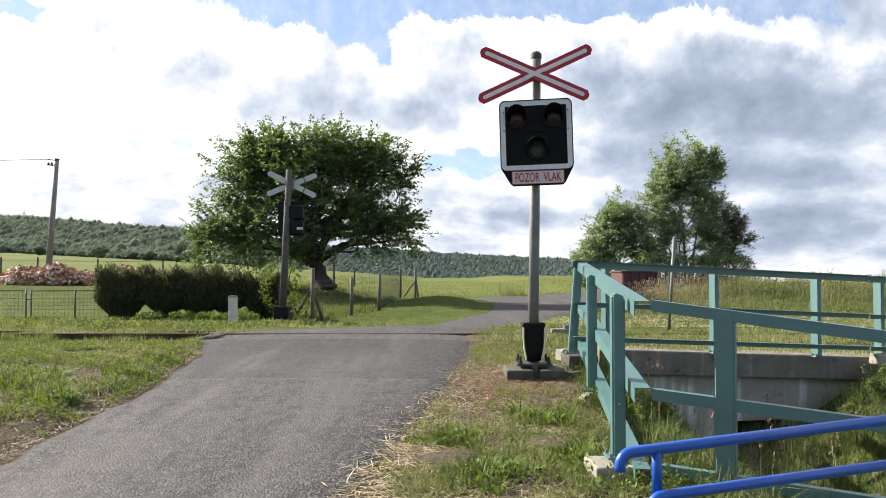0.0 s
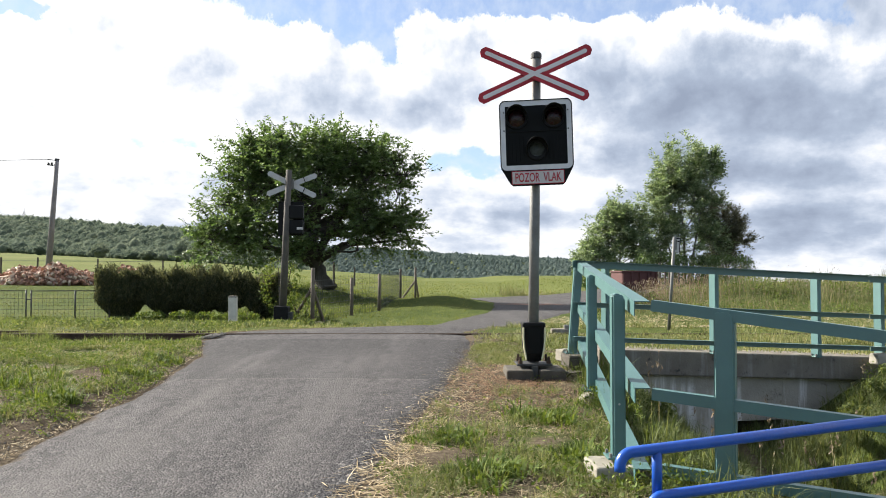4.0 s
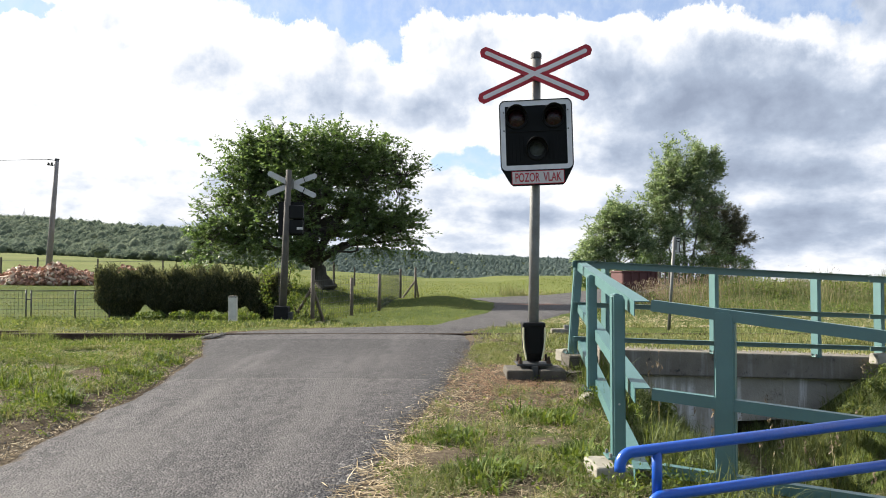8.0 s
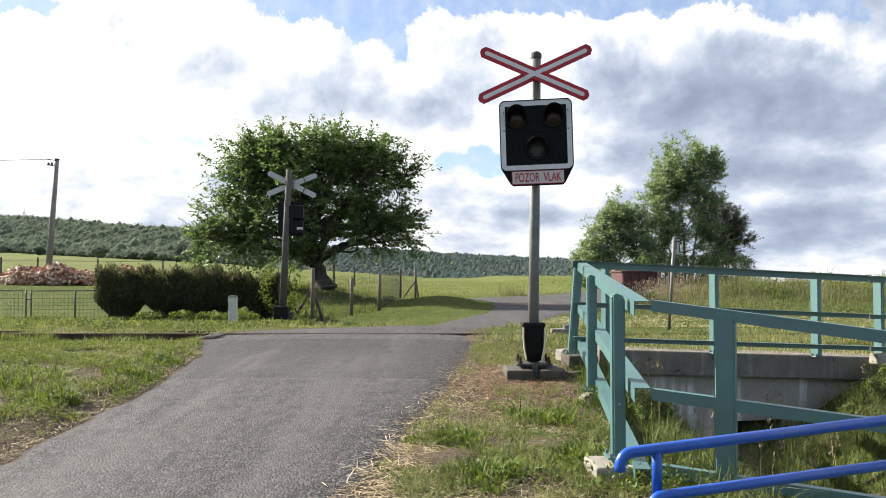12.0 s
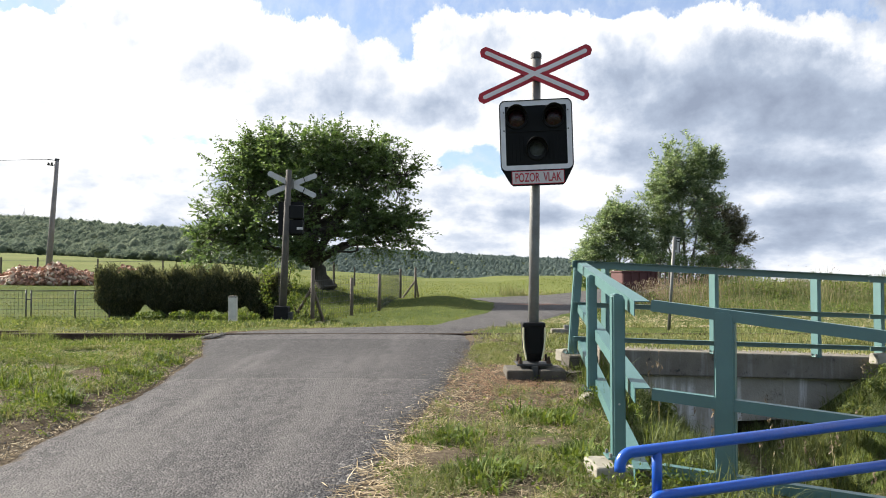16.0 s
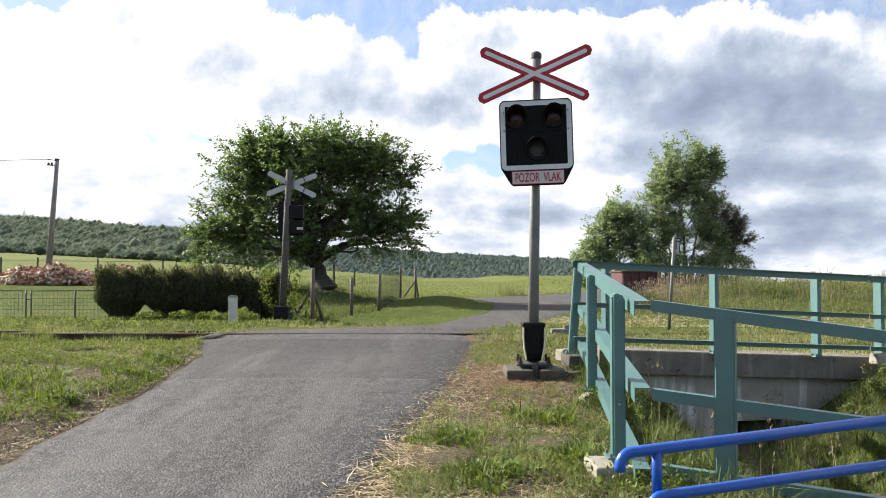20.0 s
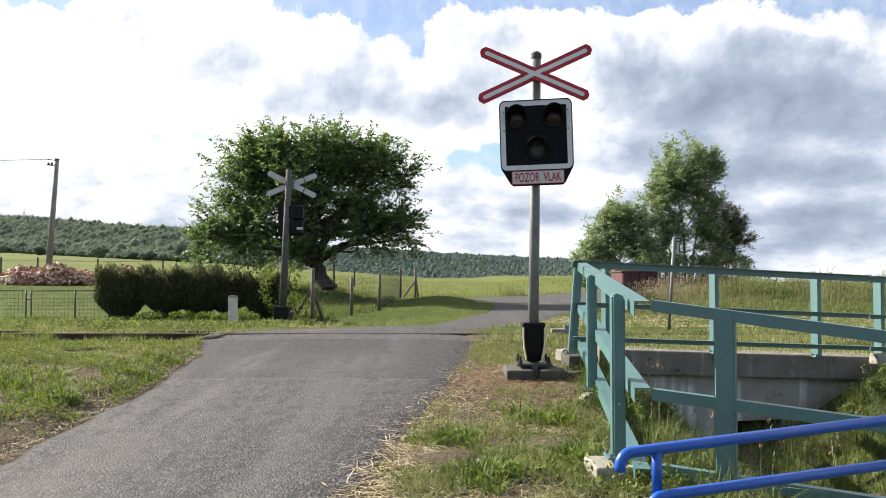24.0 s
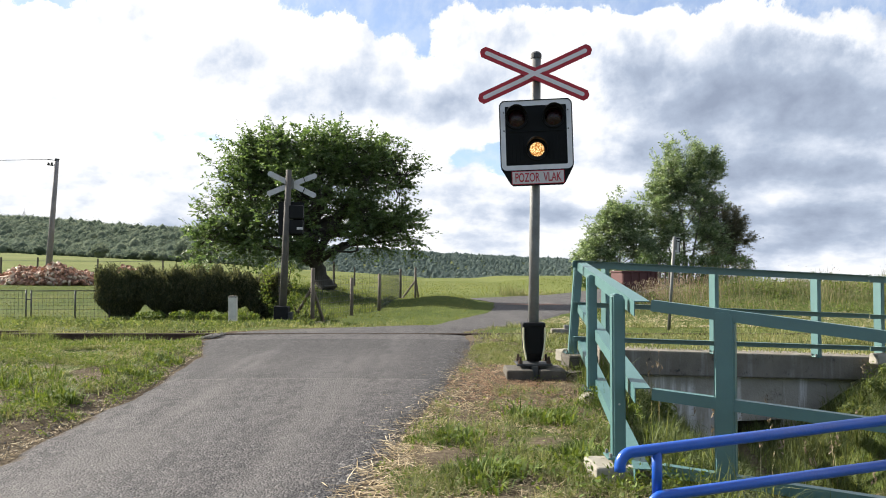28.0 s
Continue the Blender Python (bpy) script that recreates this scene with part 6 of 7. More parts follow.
def build_bridge():
    bridge = thing("track_bridge", "small concrete railway bridge over a grassy ditch", "bridge", BRIDGE, kind="structure")
    part("deck_beam", box((4.1, 0.55, 0.31), (1.93, 0.28, -0.01), 0.02, turn=pose(0, 0, 0, 0, 2.6, 0)), M_CONCRETE, bridge, "grey stained concrete edge beam")
    wall = M_STAINED
    part("abutment", box((1.30, 0.46, 1.15), (0.85, 0.36, -0.63), 0.003), wall, bridge, "pale concrete abutment wall")
    part("abutment", box((1.5, 0.46, 1.15), (3.2, 0.36, -0.70), 0.003), wall, bridge, "pale concrete abutment wall")
    part("lintel", box((0.96, 0.46, 0.65), (1.97, 0.361, -0.41), 0.003), wall, bridge)
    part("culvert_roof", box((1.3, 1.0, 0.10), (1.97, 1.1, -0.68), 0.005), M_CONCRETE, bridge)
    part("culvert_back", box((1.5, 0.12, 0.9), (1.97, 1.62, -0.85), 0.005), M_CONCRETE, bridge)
    part("wing_wall", box((0.7, 0.26, 0.30), (4.3, 0.3, -0.22), 0.03, turn=pose(0, 0, 0, 0, 6, -10)), M_CONCRETE, bridge)
    # loose blocks at the beam's end, under the corner of the railing
    for k, (x, y, z, sx, sy, sz, rz) in enumerate(((1.63, 9.22, 0.13, 0.36, 0.34, 0.14, 8), (1.90, 9.30, -0.01, 0.30, 0.3, 0.16, -6), (1.52, 8.98, -0.03, 0.26, 0.24, 0.13, 20),
                                                   (1.50, 9.5, 0.16, 0.18, 0.16, 0.15, 30), (1.28, 9.1, 0.03, 0.12, 0.1, 0.1, 50), (5.66, 9.98, 0.06, 0.2, 0.14, 0.14, 12))):
        bm = box((sx, sy, sz), (0, 0, 0), 0.02)
        rng = random.Random(k)
        for v in bm.verts:
            v.co += Vector((rng.uniform(-1, 1), rng.uniform(-1, 1), rng.uniform(-1, 1))) * 0.006
        blk = tagged(link_mesh("concrete_block", bpy.data.meshes.new("concrete_block"), M_OLDCONCRETE if k not in (3, 5) else M_FOOTING), "rough broken concrete block under the railing", "block", "blocks")
        bm.to_mesh(blk.data)
        bm.free()
        blk.matrix_world = pose(x, y, z, 0, 0, rz)


build_bridge()

# ------------------------------------------------------------ railings


def chamfer_post(p, tall, w, cut, parent, base=True, lean=0.0, turn=0.0, label="", deep=None, bolts=()):
    """A steel post with rounded edges whose top is cut off at the corners."""
    o = [(-w / 2, 0), (w / 2, 0), (w / 2, tall - cut), (w / 2 - cut, tall), (-w / 2 + cut * 0.4, tall), (-w / 2, tall - cut * 0.4)]
    d = deep or w
    bm = prism(o, d)
    bmesh.ops.translate(bm, verts=bm.verts, vec=(0, -d / 2, 0))
    bmesh.ops.bevel(bm, geom=[e for e in bm.edges], offset=0.012, segments=3, affect="EDGES")
    post = part("post", bm, M_TEAL, parent, label, pose(*p, 0, lean, turn), smooth=False)
    for h in bolts:
        part("rail_bolt", tube([(0, -d / 2 - 0.006, h), (0, -d / 2 + 0.002, h)], 0.007, 8), M_SIGNBACK, post)
    if base:
        part("base_plate", box((w * 1.9, w * 1.9, 0.014), (0, 0, 0.012), 0.003), M_TEAL, post)
        for sx in (-1, 1):
            for sy in (-1, 1):
                part("bolt", tube([(sx * w * 0.72, sy * w * 0.72, 0.015), (sx * w * 0.72, sy * w * 0.72, 0.045)], 0.012, 6), M_GALV, post)
    return post


def angle_rail(p, q, parent, tall=0.075, deep=0.06, t=0.007, flip=1):
    """A steel angle: an upright leg and a level one at its top."""
    o = [(0, 0), (flip * deep, 0), (flip * deep, -t), (flip * t, -t), (flip * t, -tall), (0, -tall)]
    return part("rail", profile_bar(p, q, o), M_TEAL, parent)


def lerp(a, b, s):
    return tuple(x + (y - x) * s for x, y in zip(a, b))


def build_railings():
    # along the bridge's edge
    g = thing("bridge_railing", "teal painted steel railing along the bridge edge", "railing")
    posts = ((2.0, 9.47, 0.235), (3.43, 9.73, 0.17), (4.84, 9.98, 0.10), (5.75, 10.14, 0.055), (7.2, 10.4, -0.01))
    for x, y, z in posts:
        chamfer_post((x, y, z - 0.02), 1.06, 0.055, 0.012, g, turn=14, deep=0.15)
    a, b = Vector((1.57, 9.36, 1.327)), Vector((8.2, 10.55, 1.015))
    for drop, tall in ((0.0, 0.085), (0.50, 0.06), (0.915, 0.06)):
        s = Vector((0, -0.058, -drop))
        angle_rail(a + s, a.lerp(b, 0.60) + s, g, tall, 0.07, flip=-1)
        angle_rail(a.lerp(b, 0.602) + s + Vector((0, 0, -0.004)), b + s, g, tall, 0.07, flip=-1)
    part("joint_plate", box((0.16, 0.012, 0.05), tuple(a.lerp(b, 0.601) + Vector((0, -0.062, -0.035))), 0.002), M_TEAL, g)
    tagged(g, group="railings")
    # along the lane and round the corner
    g = thing("lane_railing", "teal painted steel railing between lane and ditch", "railing", group="railings")
    chamfer_post((1.57, 9.38, 0.19), 1.11, 0.10, 0.02, g, lean=4.5, label="leaning corner post")
    chamfer_post((1.43, 7.40, 0.05), 1.11, 0.092, 0.025, g)
    chamfer_post((1.19, 5.25, -0.07), 1.115, 0.090, 0.030, g, bolts=(0.37,))
    chamfer_post((1.76, 4.80, -0.20), 1.155, 0.124, 0.035, g, turn=-27)
    chamfer_post((2.86, 4.22, -0.25), 1.10, 0.124, 0.035, g, turn=-27)
    far, corner, out = (1.63, 9.32), (1.238, 4.98), (2.86, 4.17)
    for zf, zc, zo, zc2 in ((1.305, 1.005, 0.815, 1.012), (0.80, 0.445, 0.33, 0.442), (0.365, -0.075, -0.10, -0.035)):
        angle_rail((*far, zf), (*corner, zc), g, 0.10, 0.10, flip=1)
        angle_rail((corner[0] + 0.105, corner[1] - 0.03, zc2), (*out, zo), g, 0.072, 0.06, flip=1)
    for x, y, z, sx, sy, sz, rz in ((1.19, 5.24, -0.150, 0.40, 0.34, 0.125, 4), (1.78, 4.80, -0.29, 0.34, 0.34, 0.17, -20), (1.45, 7.46, -0.035, 0.22, 0.20, 0.10, 6)):
        bm = box((sx, sy, sz), (0, 0, 0), 0.02)
        blk = tagged(link_mesh("concrete_block", bpy.data.meshes.new("concrete_block"), M_FOOTING), "worn beige concrete footing block of a railing post", "block", "footings")
        bm.to_mesh(blk.data)
        bm.free()
        blk.matrix_world = pose(x, y, z, 0, 0, rz)
    # the blue tubular rail in front
    g = thing("blue_handrail", "glossy blue painted tubular steel handrail", "handrail")

    def arc(p, q, drop):
        """A tube from q towards p that bends down at p."""
        p, q = Vector(p), Vector(q)
        d = (q - p).normalized()
        pts = [p + Vector((0, 0, -drop)), p + Vector((0, 0, -0.055))]
        for k in range(1, 6):
            t = radians(90 * k / 6)
            pts.append(p + d * 0.055 * (1 - math.cos(t)) + Vector((0, 0, -0.055 * (1 - math.sin(t)))))
        pts += [p + d * 0.055, q]
        return pts

    u, v = (0.755, 3.30, 0.420), (2.45, 3.72, 0.520)
    part("top_tube", tube(arc(u, v, 0.075), 0.0245, 14), M_BLUE, g, smooth=True)
    u2, v2 = (0.885, 3.30, 0.235), (2.45, 3.69, 0.320)
    part("lower_tube", tube(arc(u2, v2, 0.62), 0.0235, 14), M_BLUE, g, smooth=True)
    for s, low in ((0.10, 0.24), (0.93, -0.42)):
        x, y, z = lerp(u, v, s)
        part("upright", tube([(x, y, z), (x, y, low)], 0.0225, 12), M_BLUE, g, smooth=True)


build_railings()

# ------------------------------------------------------------ beyond the track


def post_with_plate():
    x, y = 4.46, 15.2
    g = thing("small_sign_post", "thin grey post with a small plate seen from behind", "sign post", pose(x, y, float(land(x, y)), 0, 4.0, 0))
    part("post", tube([(0, 0, 0), (0, 0, 1.85)], 0.032, 10), M_GALV, g, smooth=True)
    plate = part("plate", prism(round_rect(0.15, 0.30, 0.01, 2), 0.006), M_SIGNBACK, g, "small metal plate", pose(0.06, 0.036, 1.70))
    part("bracket", box((0.03, 0.02, 0.2), (-0.01, -0.012, 0), 0.003), M_GALV, plate)
    for x0, z0, w, h in ((0, 0.13, 0.15, 0.02), (-0.066, 0, 0.014, 0.28), (0.066, 0, 0.014, 0.28), (0.02, 0.07, 0.07, 0.02)):
        part("dark_edge", box((w, 0.006, h), (x0, -0.004, z0), 0.001), M_BLACK, plate)


post_with_plate()


def cable_marker():
    x, y = 2.2, 14.45
    g = thing("cable_marker", "low grey concrete cable marker by the rail", "marker", pose(x, y, float(land(x, y)) - 0.03))
    part("block", box((0.34, 0.2, 0.12), (0, 0, 0.06), 0.015), M_CONCRETE, g)
    part("stub", box((0.10, 0.1, 0.18), (0.12, 0, 0.10), 0.012), M_GALV, g)


cable_marker()


def marker_post():
    x, y = -5.22, 19.1
    g = thing("white_marker_post", "white concrete boundary post in the grass", "marker post", pose(x, y, float(land(x, y)) - 0.05))
    bm = box((0.20, 0.16, 0.80), (0, 0, 0.38), 0.02)
    part("shaft", bm, M_LIMEWASH, g)
    part("cap", box((0.205, 0.165, 0.05), (0, 0, 0.77), 0.018), M_CONCRETE, g, "grey weathered top")


marker_post()


def wire_net(p, q, tall, parent, pitch=0.16, r=0.003, sag=0.0):
    """Fence netting: upright and level wires."""
    p, q = Vector(p), Vector(q)
    bm = bmesh.new()
    n = max(2, int((q - p).length / pitch))
    for k in range(n + 1):
        a = p.lerp(q, k / n)
        tube([a, a + Vector((0, 0, tall))], r, 3, bm, cap=False)
    for k in range(int(tall / pitch) + 1):
        z = Vector((0, 0, min(tall, k * pitch)))
        tube([p + z, q + z], r * 1.2, 3, bm, cap=False)
    return part("wire_net", bm, M_WIRE, parent, "thin wire netting")


def build_fences():
    # wooden posts and netting beside the lane, from the signal back past the tree
    g = thing("garden_fence", "wooden post fence with wire netting below the tree", "fence", group="fences")
    spots = [(-3.40, 20.0, 1.45), (-2.80, 23.5, 1.16), (-2.16, 26.0, 1.25), (-2.00, 36.0, 1.38), (-1.35, 37.5, 1.50)]
    tops = []
    for k, (x, y, h) in enumerate(spots):
        z = float(land(x, y))
        part("post", tube([(x, y, z - 0.1), (x + 0.01, y, z + h)], [0.058, 0.050], 8), M_WOOD, g, smooth=True)
        tops.append((x, y, z))
    x, y, z = tops[0]
    part("brace", tube([(x - 0.62, y + 0.5, z), (x, y, z + 0.95)], 0.045, 7), M_WOOD, g, "slanting timber brace")
    part("brace", tube([(x + 0.22, y + 0.5, z), (x, y, z + 0.95)], 0.045, 7), M_WOOD, g, "slanting timber brace")
    part("footing", box((0.5, 0.4, 0.1), (x, y - 0.05, z), 0.02), M_CONCRETE, g)
    x, y, z = tops[-1]
    part("brace", tube([(x - 0.62, y - 0.5, z), (x, y, z + 0.85)], 0.045, 7), M_WOOD, g, "slanting timber brace")
    part("brace", tube([(x + 0.12, y + 0.8, z), (x, y, z + 1.1)], 0.045, 7), M_WOOD, g, "slanting timber brace")
    for a, b in zip(tops, tops[1:]):
        wire_net(a, b, 1.25, g, 0.16, 0.0038)
    # low netting fence with a gate, left of the hedge
    g = thing("lawn_fence", "low wire lawn fence with thin steel posts and gate", "fence", group="fences")
    y = 21.2
    zs = float(land(-11, y))
    xs = (-13.4, -11.50, -11.36, -10.15, -9.2)
    for x in xs:
        part("post", tube([(x, y, zs - 0.1), (x, y, zs + 0.84)], 0.022, 8), M_WIRE, g, smooth=True)
    for a, b in ((xs[0], xs[1]), (xs[2], xs[4])):
        part("top_rail", tube([(a, y, zs + 0.81), (b, y, zs + 0.83)], 0.012, 6), M_WIRE, g)
        wire_net((a, y, zs), (b, y, zs), 0.80, g, 0.10, 0.0036)
    part("latch", box((0.14, 0.02, 0.03), (-11.43, y - 0.02, zs + 0.58), 0.004), M_DARKBOX, g)
    # dark stakes at the far edge of the lawn
    for k, (x, y, h) in enumerate(((-20.7, 46, 1.25), (-16.8, 46, 1.2), (-8.5, 52, 1.3), (-6.0, 52, 1.3), (-24.3, 46, 1.3), (-26.5, 46, 1.3), (-5.2, 36.5, 1.3))):
        z = float(land(x, y))
        s = tagged(link_mesh("fence_stake", bpy.data.meshes.new("fence_stake"), M_SLEEPER), "dark wooden fence stake at the meadow edge", "fence stake", "stakes")
        bm = tube([(0, 0, -0.1), (0.01, 0, h)], [0.06, 0.05], 7)
        bm.to_mesh(s.data)
        bm.free()
        s.matrix_world = pose(x, y, z)
    w = thing("stake_wire", "fence wire strung between the far stakes", "wire")
    for dz in (0.5, 1.1):
        part("strand", tube([(-30, 46, float(land(-30, 46)) + dz), (-24.3, 46, float(land(-24.3, 46)) + dz), (-20.7, 46, float(land(-20.7, 46)) + dz), (-16.8, 46, float(land(-16.8, 46)) + dz)], 0.012, 4), M_WIRE, w)
    # stakes below the grove
    for k, (x, y, h) in enumerate(((9.6, 34, 1.15), (11.0, 38, 1.2), (11.8, 40, 1.2), (13.2, 43, 1.2))):
        s = tagged(link_mesh("fence_stake", bpy.data.meshes.new("fence_stake"), M_SLEEPER), "dark wooden fence stake at the grove", "fence stake", "stakes")
        bm = tube([(0, 0, -0.1), (0.0, 0, h)], [0.06, 0.05], 7)
        bm.to_mesh(s.data)
        bm.free()
        s.matrix_world = pose(x, y, float(land(x, y)))


build_fences()


def skip_container():
    x, y = 8.95, 36
    z = float(land(x, y))
    tall = 1.17 - z - 0.12
    g = thing("steel_skip", "faded red ribbed steel skip in tall grass", "container", pose(x, y, z, 0, 0, 8))
    # an open tub of sheet steel
    for size, mid in (((1.70, 0.05, tall), (0, -0.70, 0.12 + tall / 2)), ((1.70, 0.05, tall), (0, 0.70, 0.12 + tall / 2)),
                      ((0.05, 1.35, tall), (-0.825, 0, 0.12 + tall / 2)), ((0.05, 1.35, tall), (0.825, 0, 0.12 + tall / 2))):
        part("side_wall", box(size, mid, 0.008), M_CONTAINER, g)
    part("bottom", box((1.60, 1.30, 0.05), (0, 0, 0.15), 0.008), M_CONTAINER, g)
    for k in range(5):
        part("rib", box((0.07, 0.06, tall - 0.05), (-0.80 + 0.40 * k, -0.755, 0.12 + tall / 2), 0.01), M_CONTAINER, g)
    for s in (-1, 1):
        part("top_rim", box((1.80, 0.09, 0.07), (0, s * 0.72, 0.12 + tall), 0.01), M_CONTAINER, g)
        part("top_rim", box((0.09, 1.34, 0.07), (s * 0.85, 0, 0.12 + tall), 0.01), M_CONTAINER, g)
        part("skid", box((1.6, 0.12, 0.12), (0, s * 0.45, 0.06), 0.01), M_RAIL, g)
    part("hook_bar", box((0.08, 0.08, 0.36), (0.55, -0.78, tall + 0.18), 0.01), M_CONTAINER, g)


skip_container()


def utility_pole():
    x, y = -20.6, 40
    z = float(land(x, y))
    g = thing("utility_pole", "leaning grey concrete utility pole with one insulator", "utility pole", pose(x, y, z - 0.1, 0, 3.6, 0))
    part("shaft", tube([(0, 0, 0), (0, 0, 6.45)], [0.17, 0.10], 14), M_POLE, g, smooth=True)
    part("bracket", tube([(0, -0.02, 6.22), (-0.22, -0.02, 6.12), (-0.42, -0.02, 6.16)], 0.025, 8), M_DARKBOX, g)
    part("insulator", tube([(-0.42, -0.02, 6.12), (-0.42, -0.02, 6.20), (-0.42, -0.02, 6.28)], [0.05, 0.07, 0.03], 10), M_DARKBOX, g)
    part("insulator", tube([(-0.25, -0.02, 6.12), (-0.25, -0.02, 6.22), (-0.25, -0.02, 6.30)], [0.05, 0.06, 0.03], 10), M_DARKBOX, g)
    part("top_arm", box((0.50, 0.03, 0.03), (-0.22, -0.10, 6.40), 0.004), M_DARKBOX, g)
    part("pole_cap", tube([(0, 0, 6.44), (0, 0, 6.50)], [0.12, 0.11], 12), M_DARKBOX, g)
    w = thing("overhead_cable", "thin sagging overhead cable from the pole", "cable")
    a, b = Vector((x + 0.16, y, z + 6.36)), Vector((x - 24, y - 6, z + 6.75))
    pts = [a.lerp(b, s / 12) - Vector((0, 0, 0.6 * math.sin(math.pi * s / 12))) for s in range(13)]
    part("cable", tube(pts, 0.014, 5), M_DARKBOX, w)


utility_pole()


def far_mast():
    x, y = -262.5, 480.0
    z = float(land(x, y))
    g = thing("lattice_mast", "tiny lattice mast on the wooded hilltop", "mast", pose(x, y, z))
    for sx, sy in ((-1, -1), (1, -1), (1, 1), (-1, 1)):
        part("leg", tube([(sx * 0.9, sy * 0.9, 0), (sx * 0.35, sy * 0.35, 6.5)], 0.10, 4), M_GALV, g)
    for k in range(4):
        h, w = 1.0 + 1.4 * k, 0.9 - 0.55 * (1.0 + 1.4 * k) / 6.5
        part("brace", tube([(-w, -w, h), (w, -w, h + 1.1)], 0.08, 4), M_GALV, g)
    part("platform", box((0.9, 0.9, 0.12), (0, 0, 6.5), 0.02), M_GALV, g)
    part("antenna", tube([(0, 0, 6.5), (0, 0, 8.8)], 0.1, 4), M_GALV, g)


far_mast()


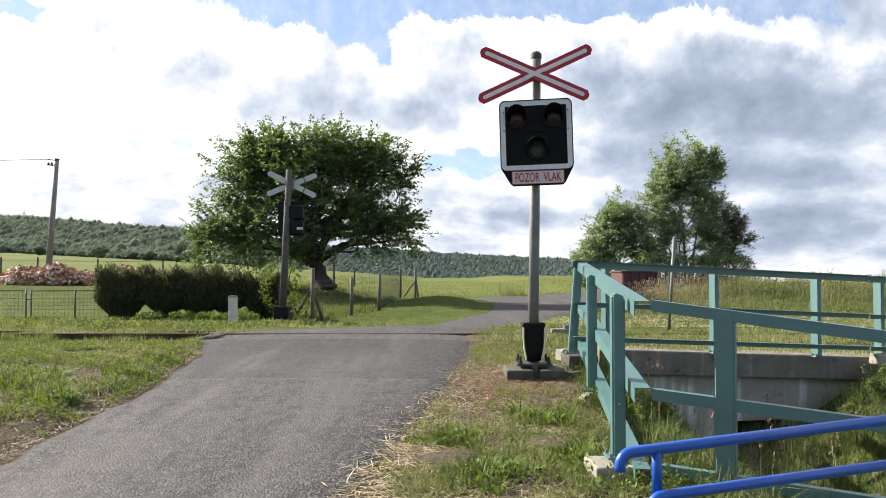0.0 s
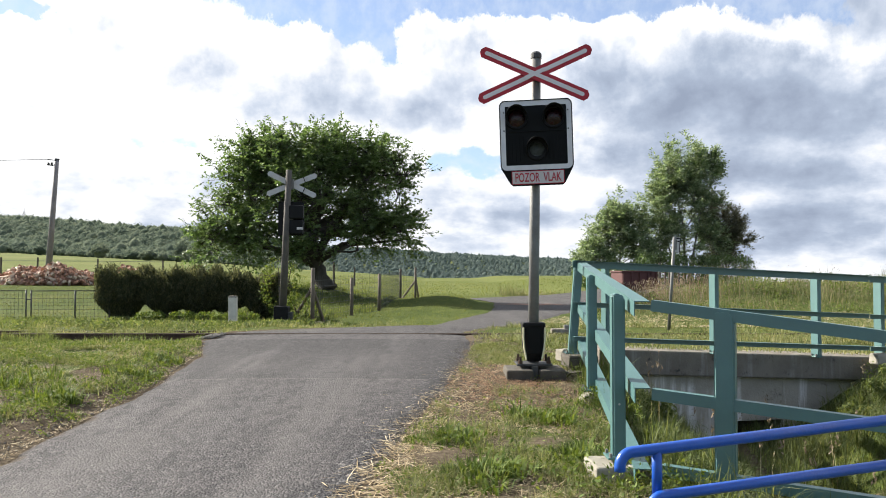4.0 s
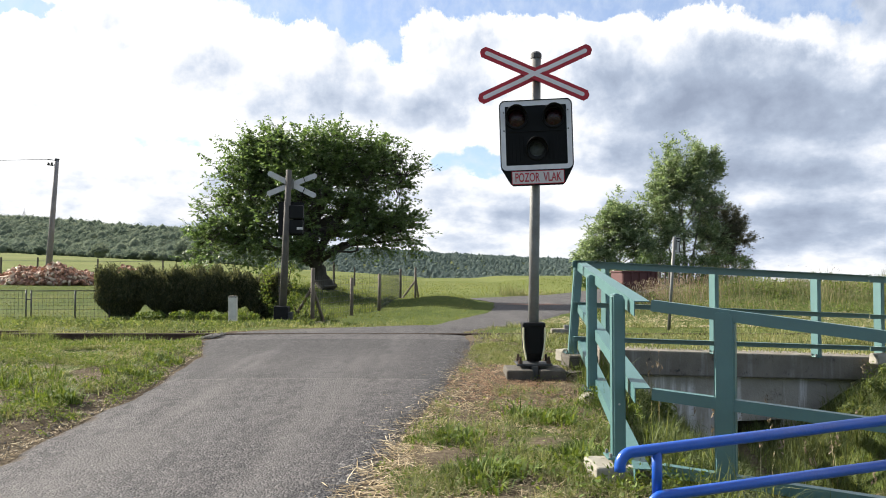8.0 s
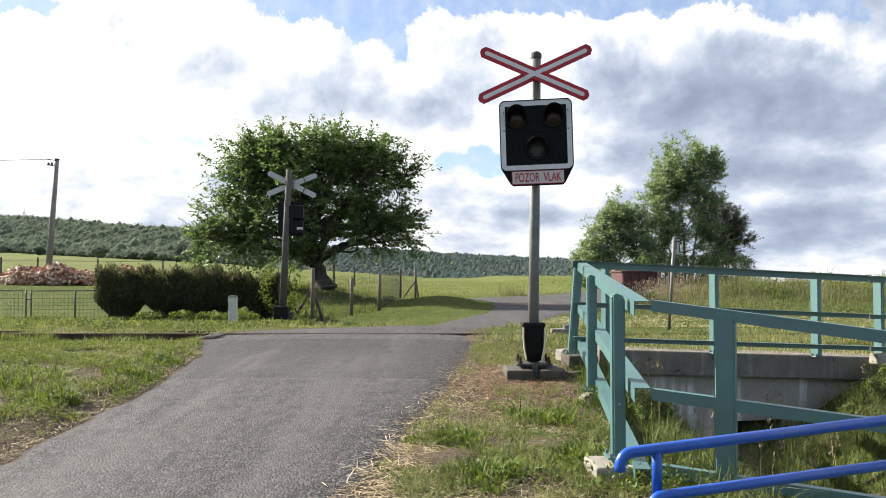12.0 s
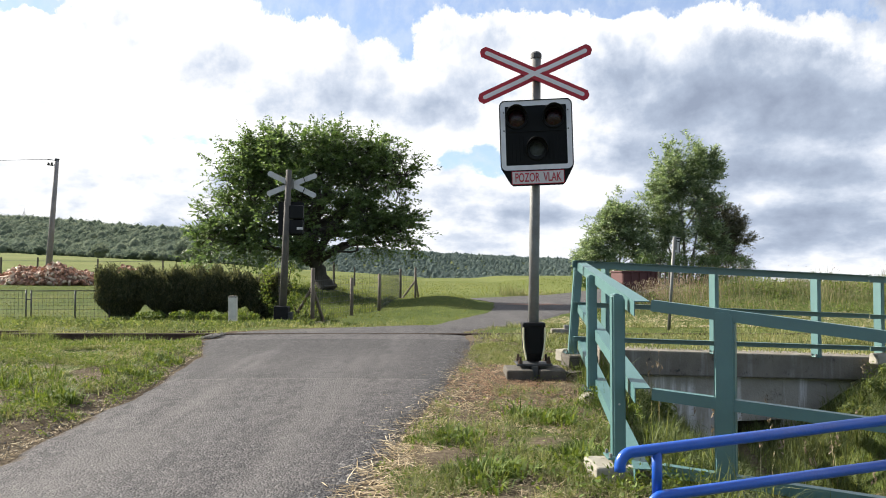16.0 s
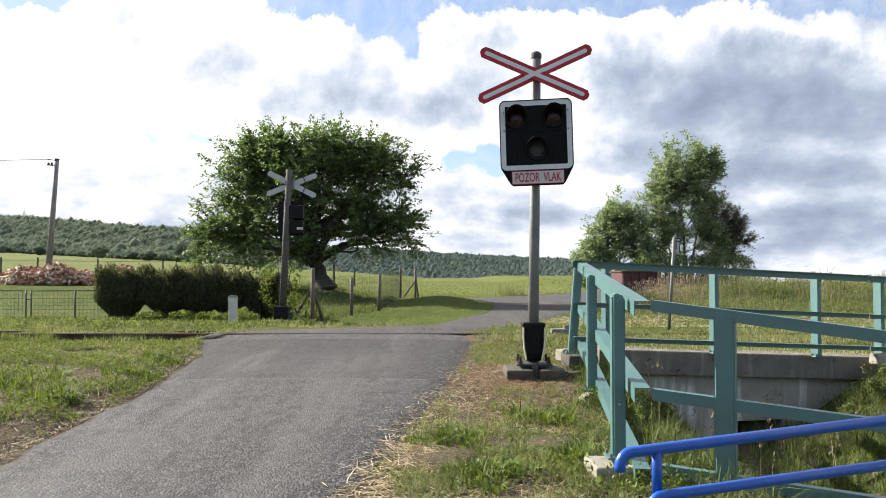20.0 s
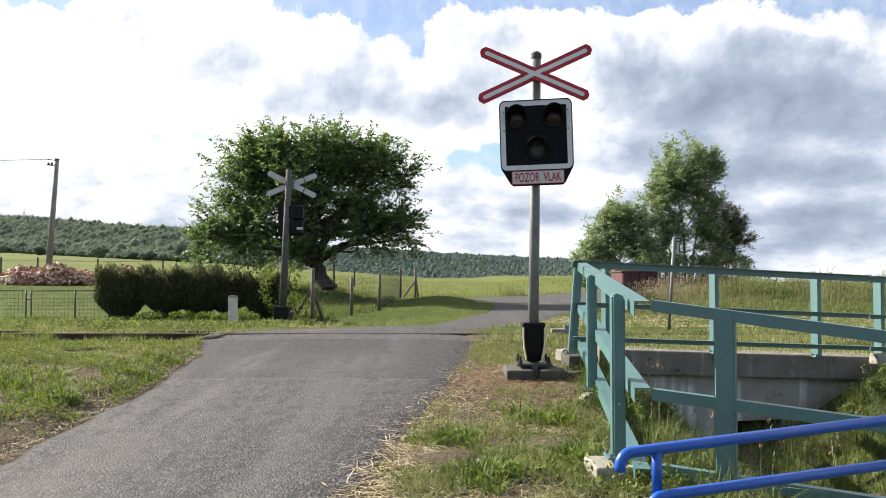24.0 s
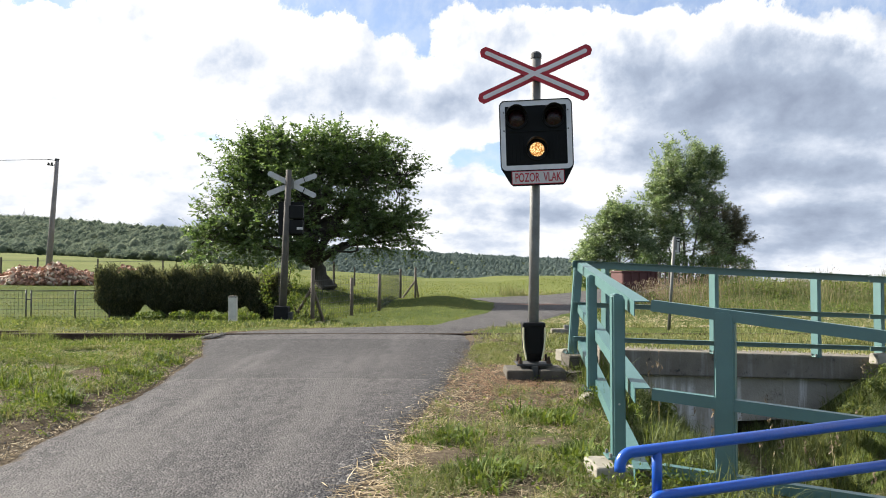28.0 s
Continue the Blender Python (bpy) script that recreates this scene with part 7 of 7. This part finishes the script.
def firewood():
    """A heap of split logs."""
    cx, cy = -18.6, 36.0
    g = thing("firewood_heap", "heap of split reddish and pale firewood on the lawn", "firewood")
    rng = random.Random(77)
    shapes = []
    for mat in (M_LOG, M_LOG, M_LOG, M_LOG_PALE):
        for k in range(4):
            bm = bmesh.new()
            a, b = rng.uniform(0.055, 0.10), rng.uniform(0.045, 0.07)
            n = 5
            ends = []
            for x in (-0.19, 0.19):
                ring = [(-a, -b), (a, -b * 0.8), (a * 0.8, b * 0.5), (0, b * 1.2), (-a * 0.9, b * 0.4)]
                ends.append([bm.verts.new((x + rng.uniform(-0.01, 0.01), u * rng.uniform(0.85, 1.1), w * rng.uniform(0.85, 1.1))) for u, w in ring])
            for i in range(n):
                bm.faces.new((ends[0][i], ends[0][(i + 1) % n], ends[1][(i + 1) % n], ends[1][i]))
            bm.faces.new(list(reversed(ends[0])))
            bm.faces.new(ends[1])
            bmesh.ops.recalc_face_normals(bm, faces=bm.faces)
            me = bpy.data.meshes.new("log")
            bm.to_mesh(me)
            bm.free()
            me.materials.append(mat)
            shapes.append(me)
    heaps = ((0.1, 2.7, 0.92), (4.0, 1.05, 0.95))       # across, half width, height
    for k in range(296):
        hx, hw, hh = heaps[0] if k % 6 else heaps[1]
        r, a = math.sqrt(rng.uniform(0, 1)), rng.uniform(0, 6.283)
        px, py = hx + hw * r * math.cos(a), -abs(1.2 * r * math.sin(a)) + 0.25
        x, y = cx + px, cy + py
        top = hh * max(0.0, 1 - r ** 2.6) * (0.85 + 0.3 * noise.noise((px, py, 0)))
        ob = new("log", rng.choice(shapes))
        ob.parent = g
        ob.matrix_local = pose(x, y, float(land(x, y)) + 0.06 + top * (rng.uniform(0.75, 1.0)), rng.uniform(-70, 70), rng.uniform(-50, 50), rng.uniform(0, 360))
    # the rest of the heap, too many to tell apart
    for mat, label, n in ((M_LOG, "reddish split logs of the heap", 330), (M_LOG_PALE, "pale split logs of the heap", 150)):
        vs, fs = [], []
        shape = [(-1, -1), (1, -0.8), (0.8, 0.5), (0, 1.2), (-0.9, 0.4)]
        for k in range(n):
            hx, hw, hh = heaps[0] if k % 6 else heaps[1]
            r, a = math.sqrt(rng.uniform(0, 1)), rng.uniform(0, 6.283)
            px, py = hx + hw * r * math.cos(a), -abs(1.2 * r * math.sin(a)) + 0.25
            x, y = cx + px, cy + py
            high = hh * max(0.0, 1 - r ** 2.6) * (0.85 + 0.3 * noise.noise((px, py, 0))) * rng.uniform(0.45, 0.98)
            m = pose(x, y, float(land(x, y)) + 0.05 + high, rng.uniform(-70, 70), rng.uniform(-40, 40), rng.uniform(0, 360))
            w, t = rng.uniform(0.055, 0.10), rng.uniform(0.045, 0.07)
            base = len(vs)
            for e in (-0.19, 0.19):
                vs += [tuple(m @ Vector((e, u * w, q * t))) for u, q in shape]
            fs += [(base + i, base + (i + 1) % 5, base + 5 + (i + 1) % 5, base + 5 + i) for i in range(5)]
            fs += [(base, base + 4, base + 3, base + 2), (base + 5, base + 6, base + 7, base + 8)]
        rest = link_mesh("log_layer", raw_mesh("log_layer", np.array(vs), np.array(fs)), mat, g, label)
        tagged(rest, label, kind="stuff")
    core = bmesh.new()
    bmesh.ops.create_icosphere(core, subdivisions=3, radius=1.0)
    for v in core.verts:
        r = math.hypot(v.co.x, v.co.y)
        v.co = Vector((cx + v.co.x * 2.0, cy + v.co.y * 0.8, float(land(cx, cy)) + max(-0.05, v.co.z) * 0.68 + 0.1 * noise.noise(v.co * 6)))
    part("heap_core", core, M_LOG, g, "logs deep in the heap")
    core = bmesh.new()
    bmesh.ops.create_icosphere(core, subdivisions=2, radius=1.0)
    for v in core.verts:
        v.co = Vector((cx + 4 + v.co.x * 0.7, cy + v.co.y * 0.7, float(land(cx + 4, cy)) + max(-0.05, v.co.z) * 0.6))
    part("heap_core", core, M_LOG, g, "logs deep in the heap")


firewood()

# ------------------------------------------------------------ what moves


def motions():
    # clouds drift to the right and slowly overhead
    walk(cloud_drift, [(0.0, pose(0, 0, 0)), (14.0, pose(0.0295, -0.015, 0)), (28.0, pose(0.059, -0.03, 0))])
    # the white lamp starts to flash near the end: an added cover slides off
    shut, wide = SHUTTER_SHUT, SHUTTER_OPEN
    walk(ADDED_SHUTTER, [(0.0, shut), (26.03, shut), (26.16, wide), (26.74, wide), (26.87, shut), (27.67, shut), (27.80, wide), (28.0, wide)])
    # foliage sways in the wind
    for fo, amount, phase, pivot in SWAY:
        rows = []
        for k in range(29):
            t = k * 1.0
            gust = 0.6 + 0.4 * math.sin(0.45 * t + 0.3)
            a = amount * gust * math.sin(1.9 * t + phase)
            b = amount * 0.6 * gust * math.sin(2.6 * t + phase * 1.7)
            rows.append((t, pose(*pivot, b, a + amount * 0.4 * gust, 0.5 * a)))
        walk(fo, rows)


motions()
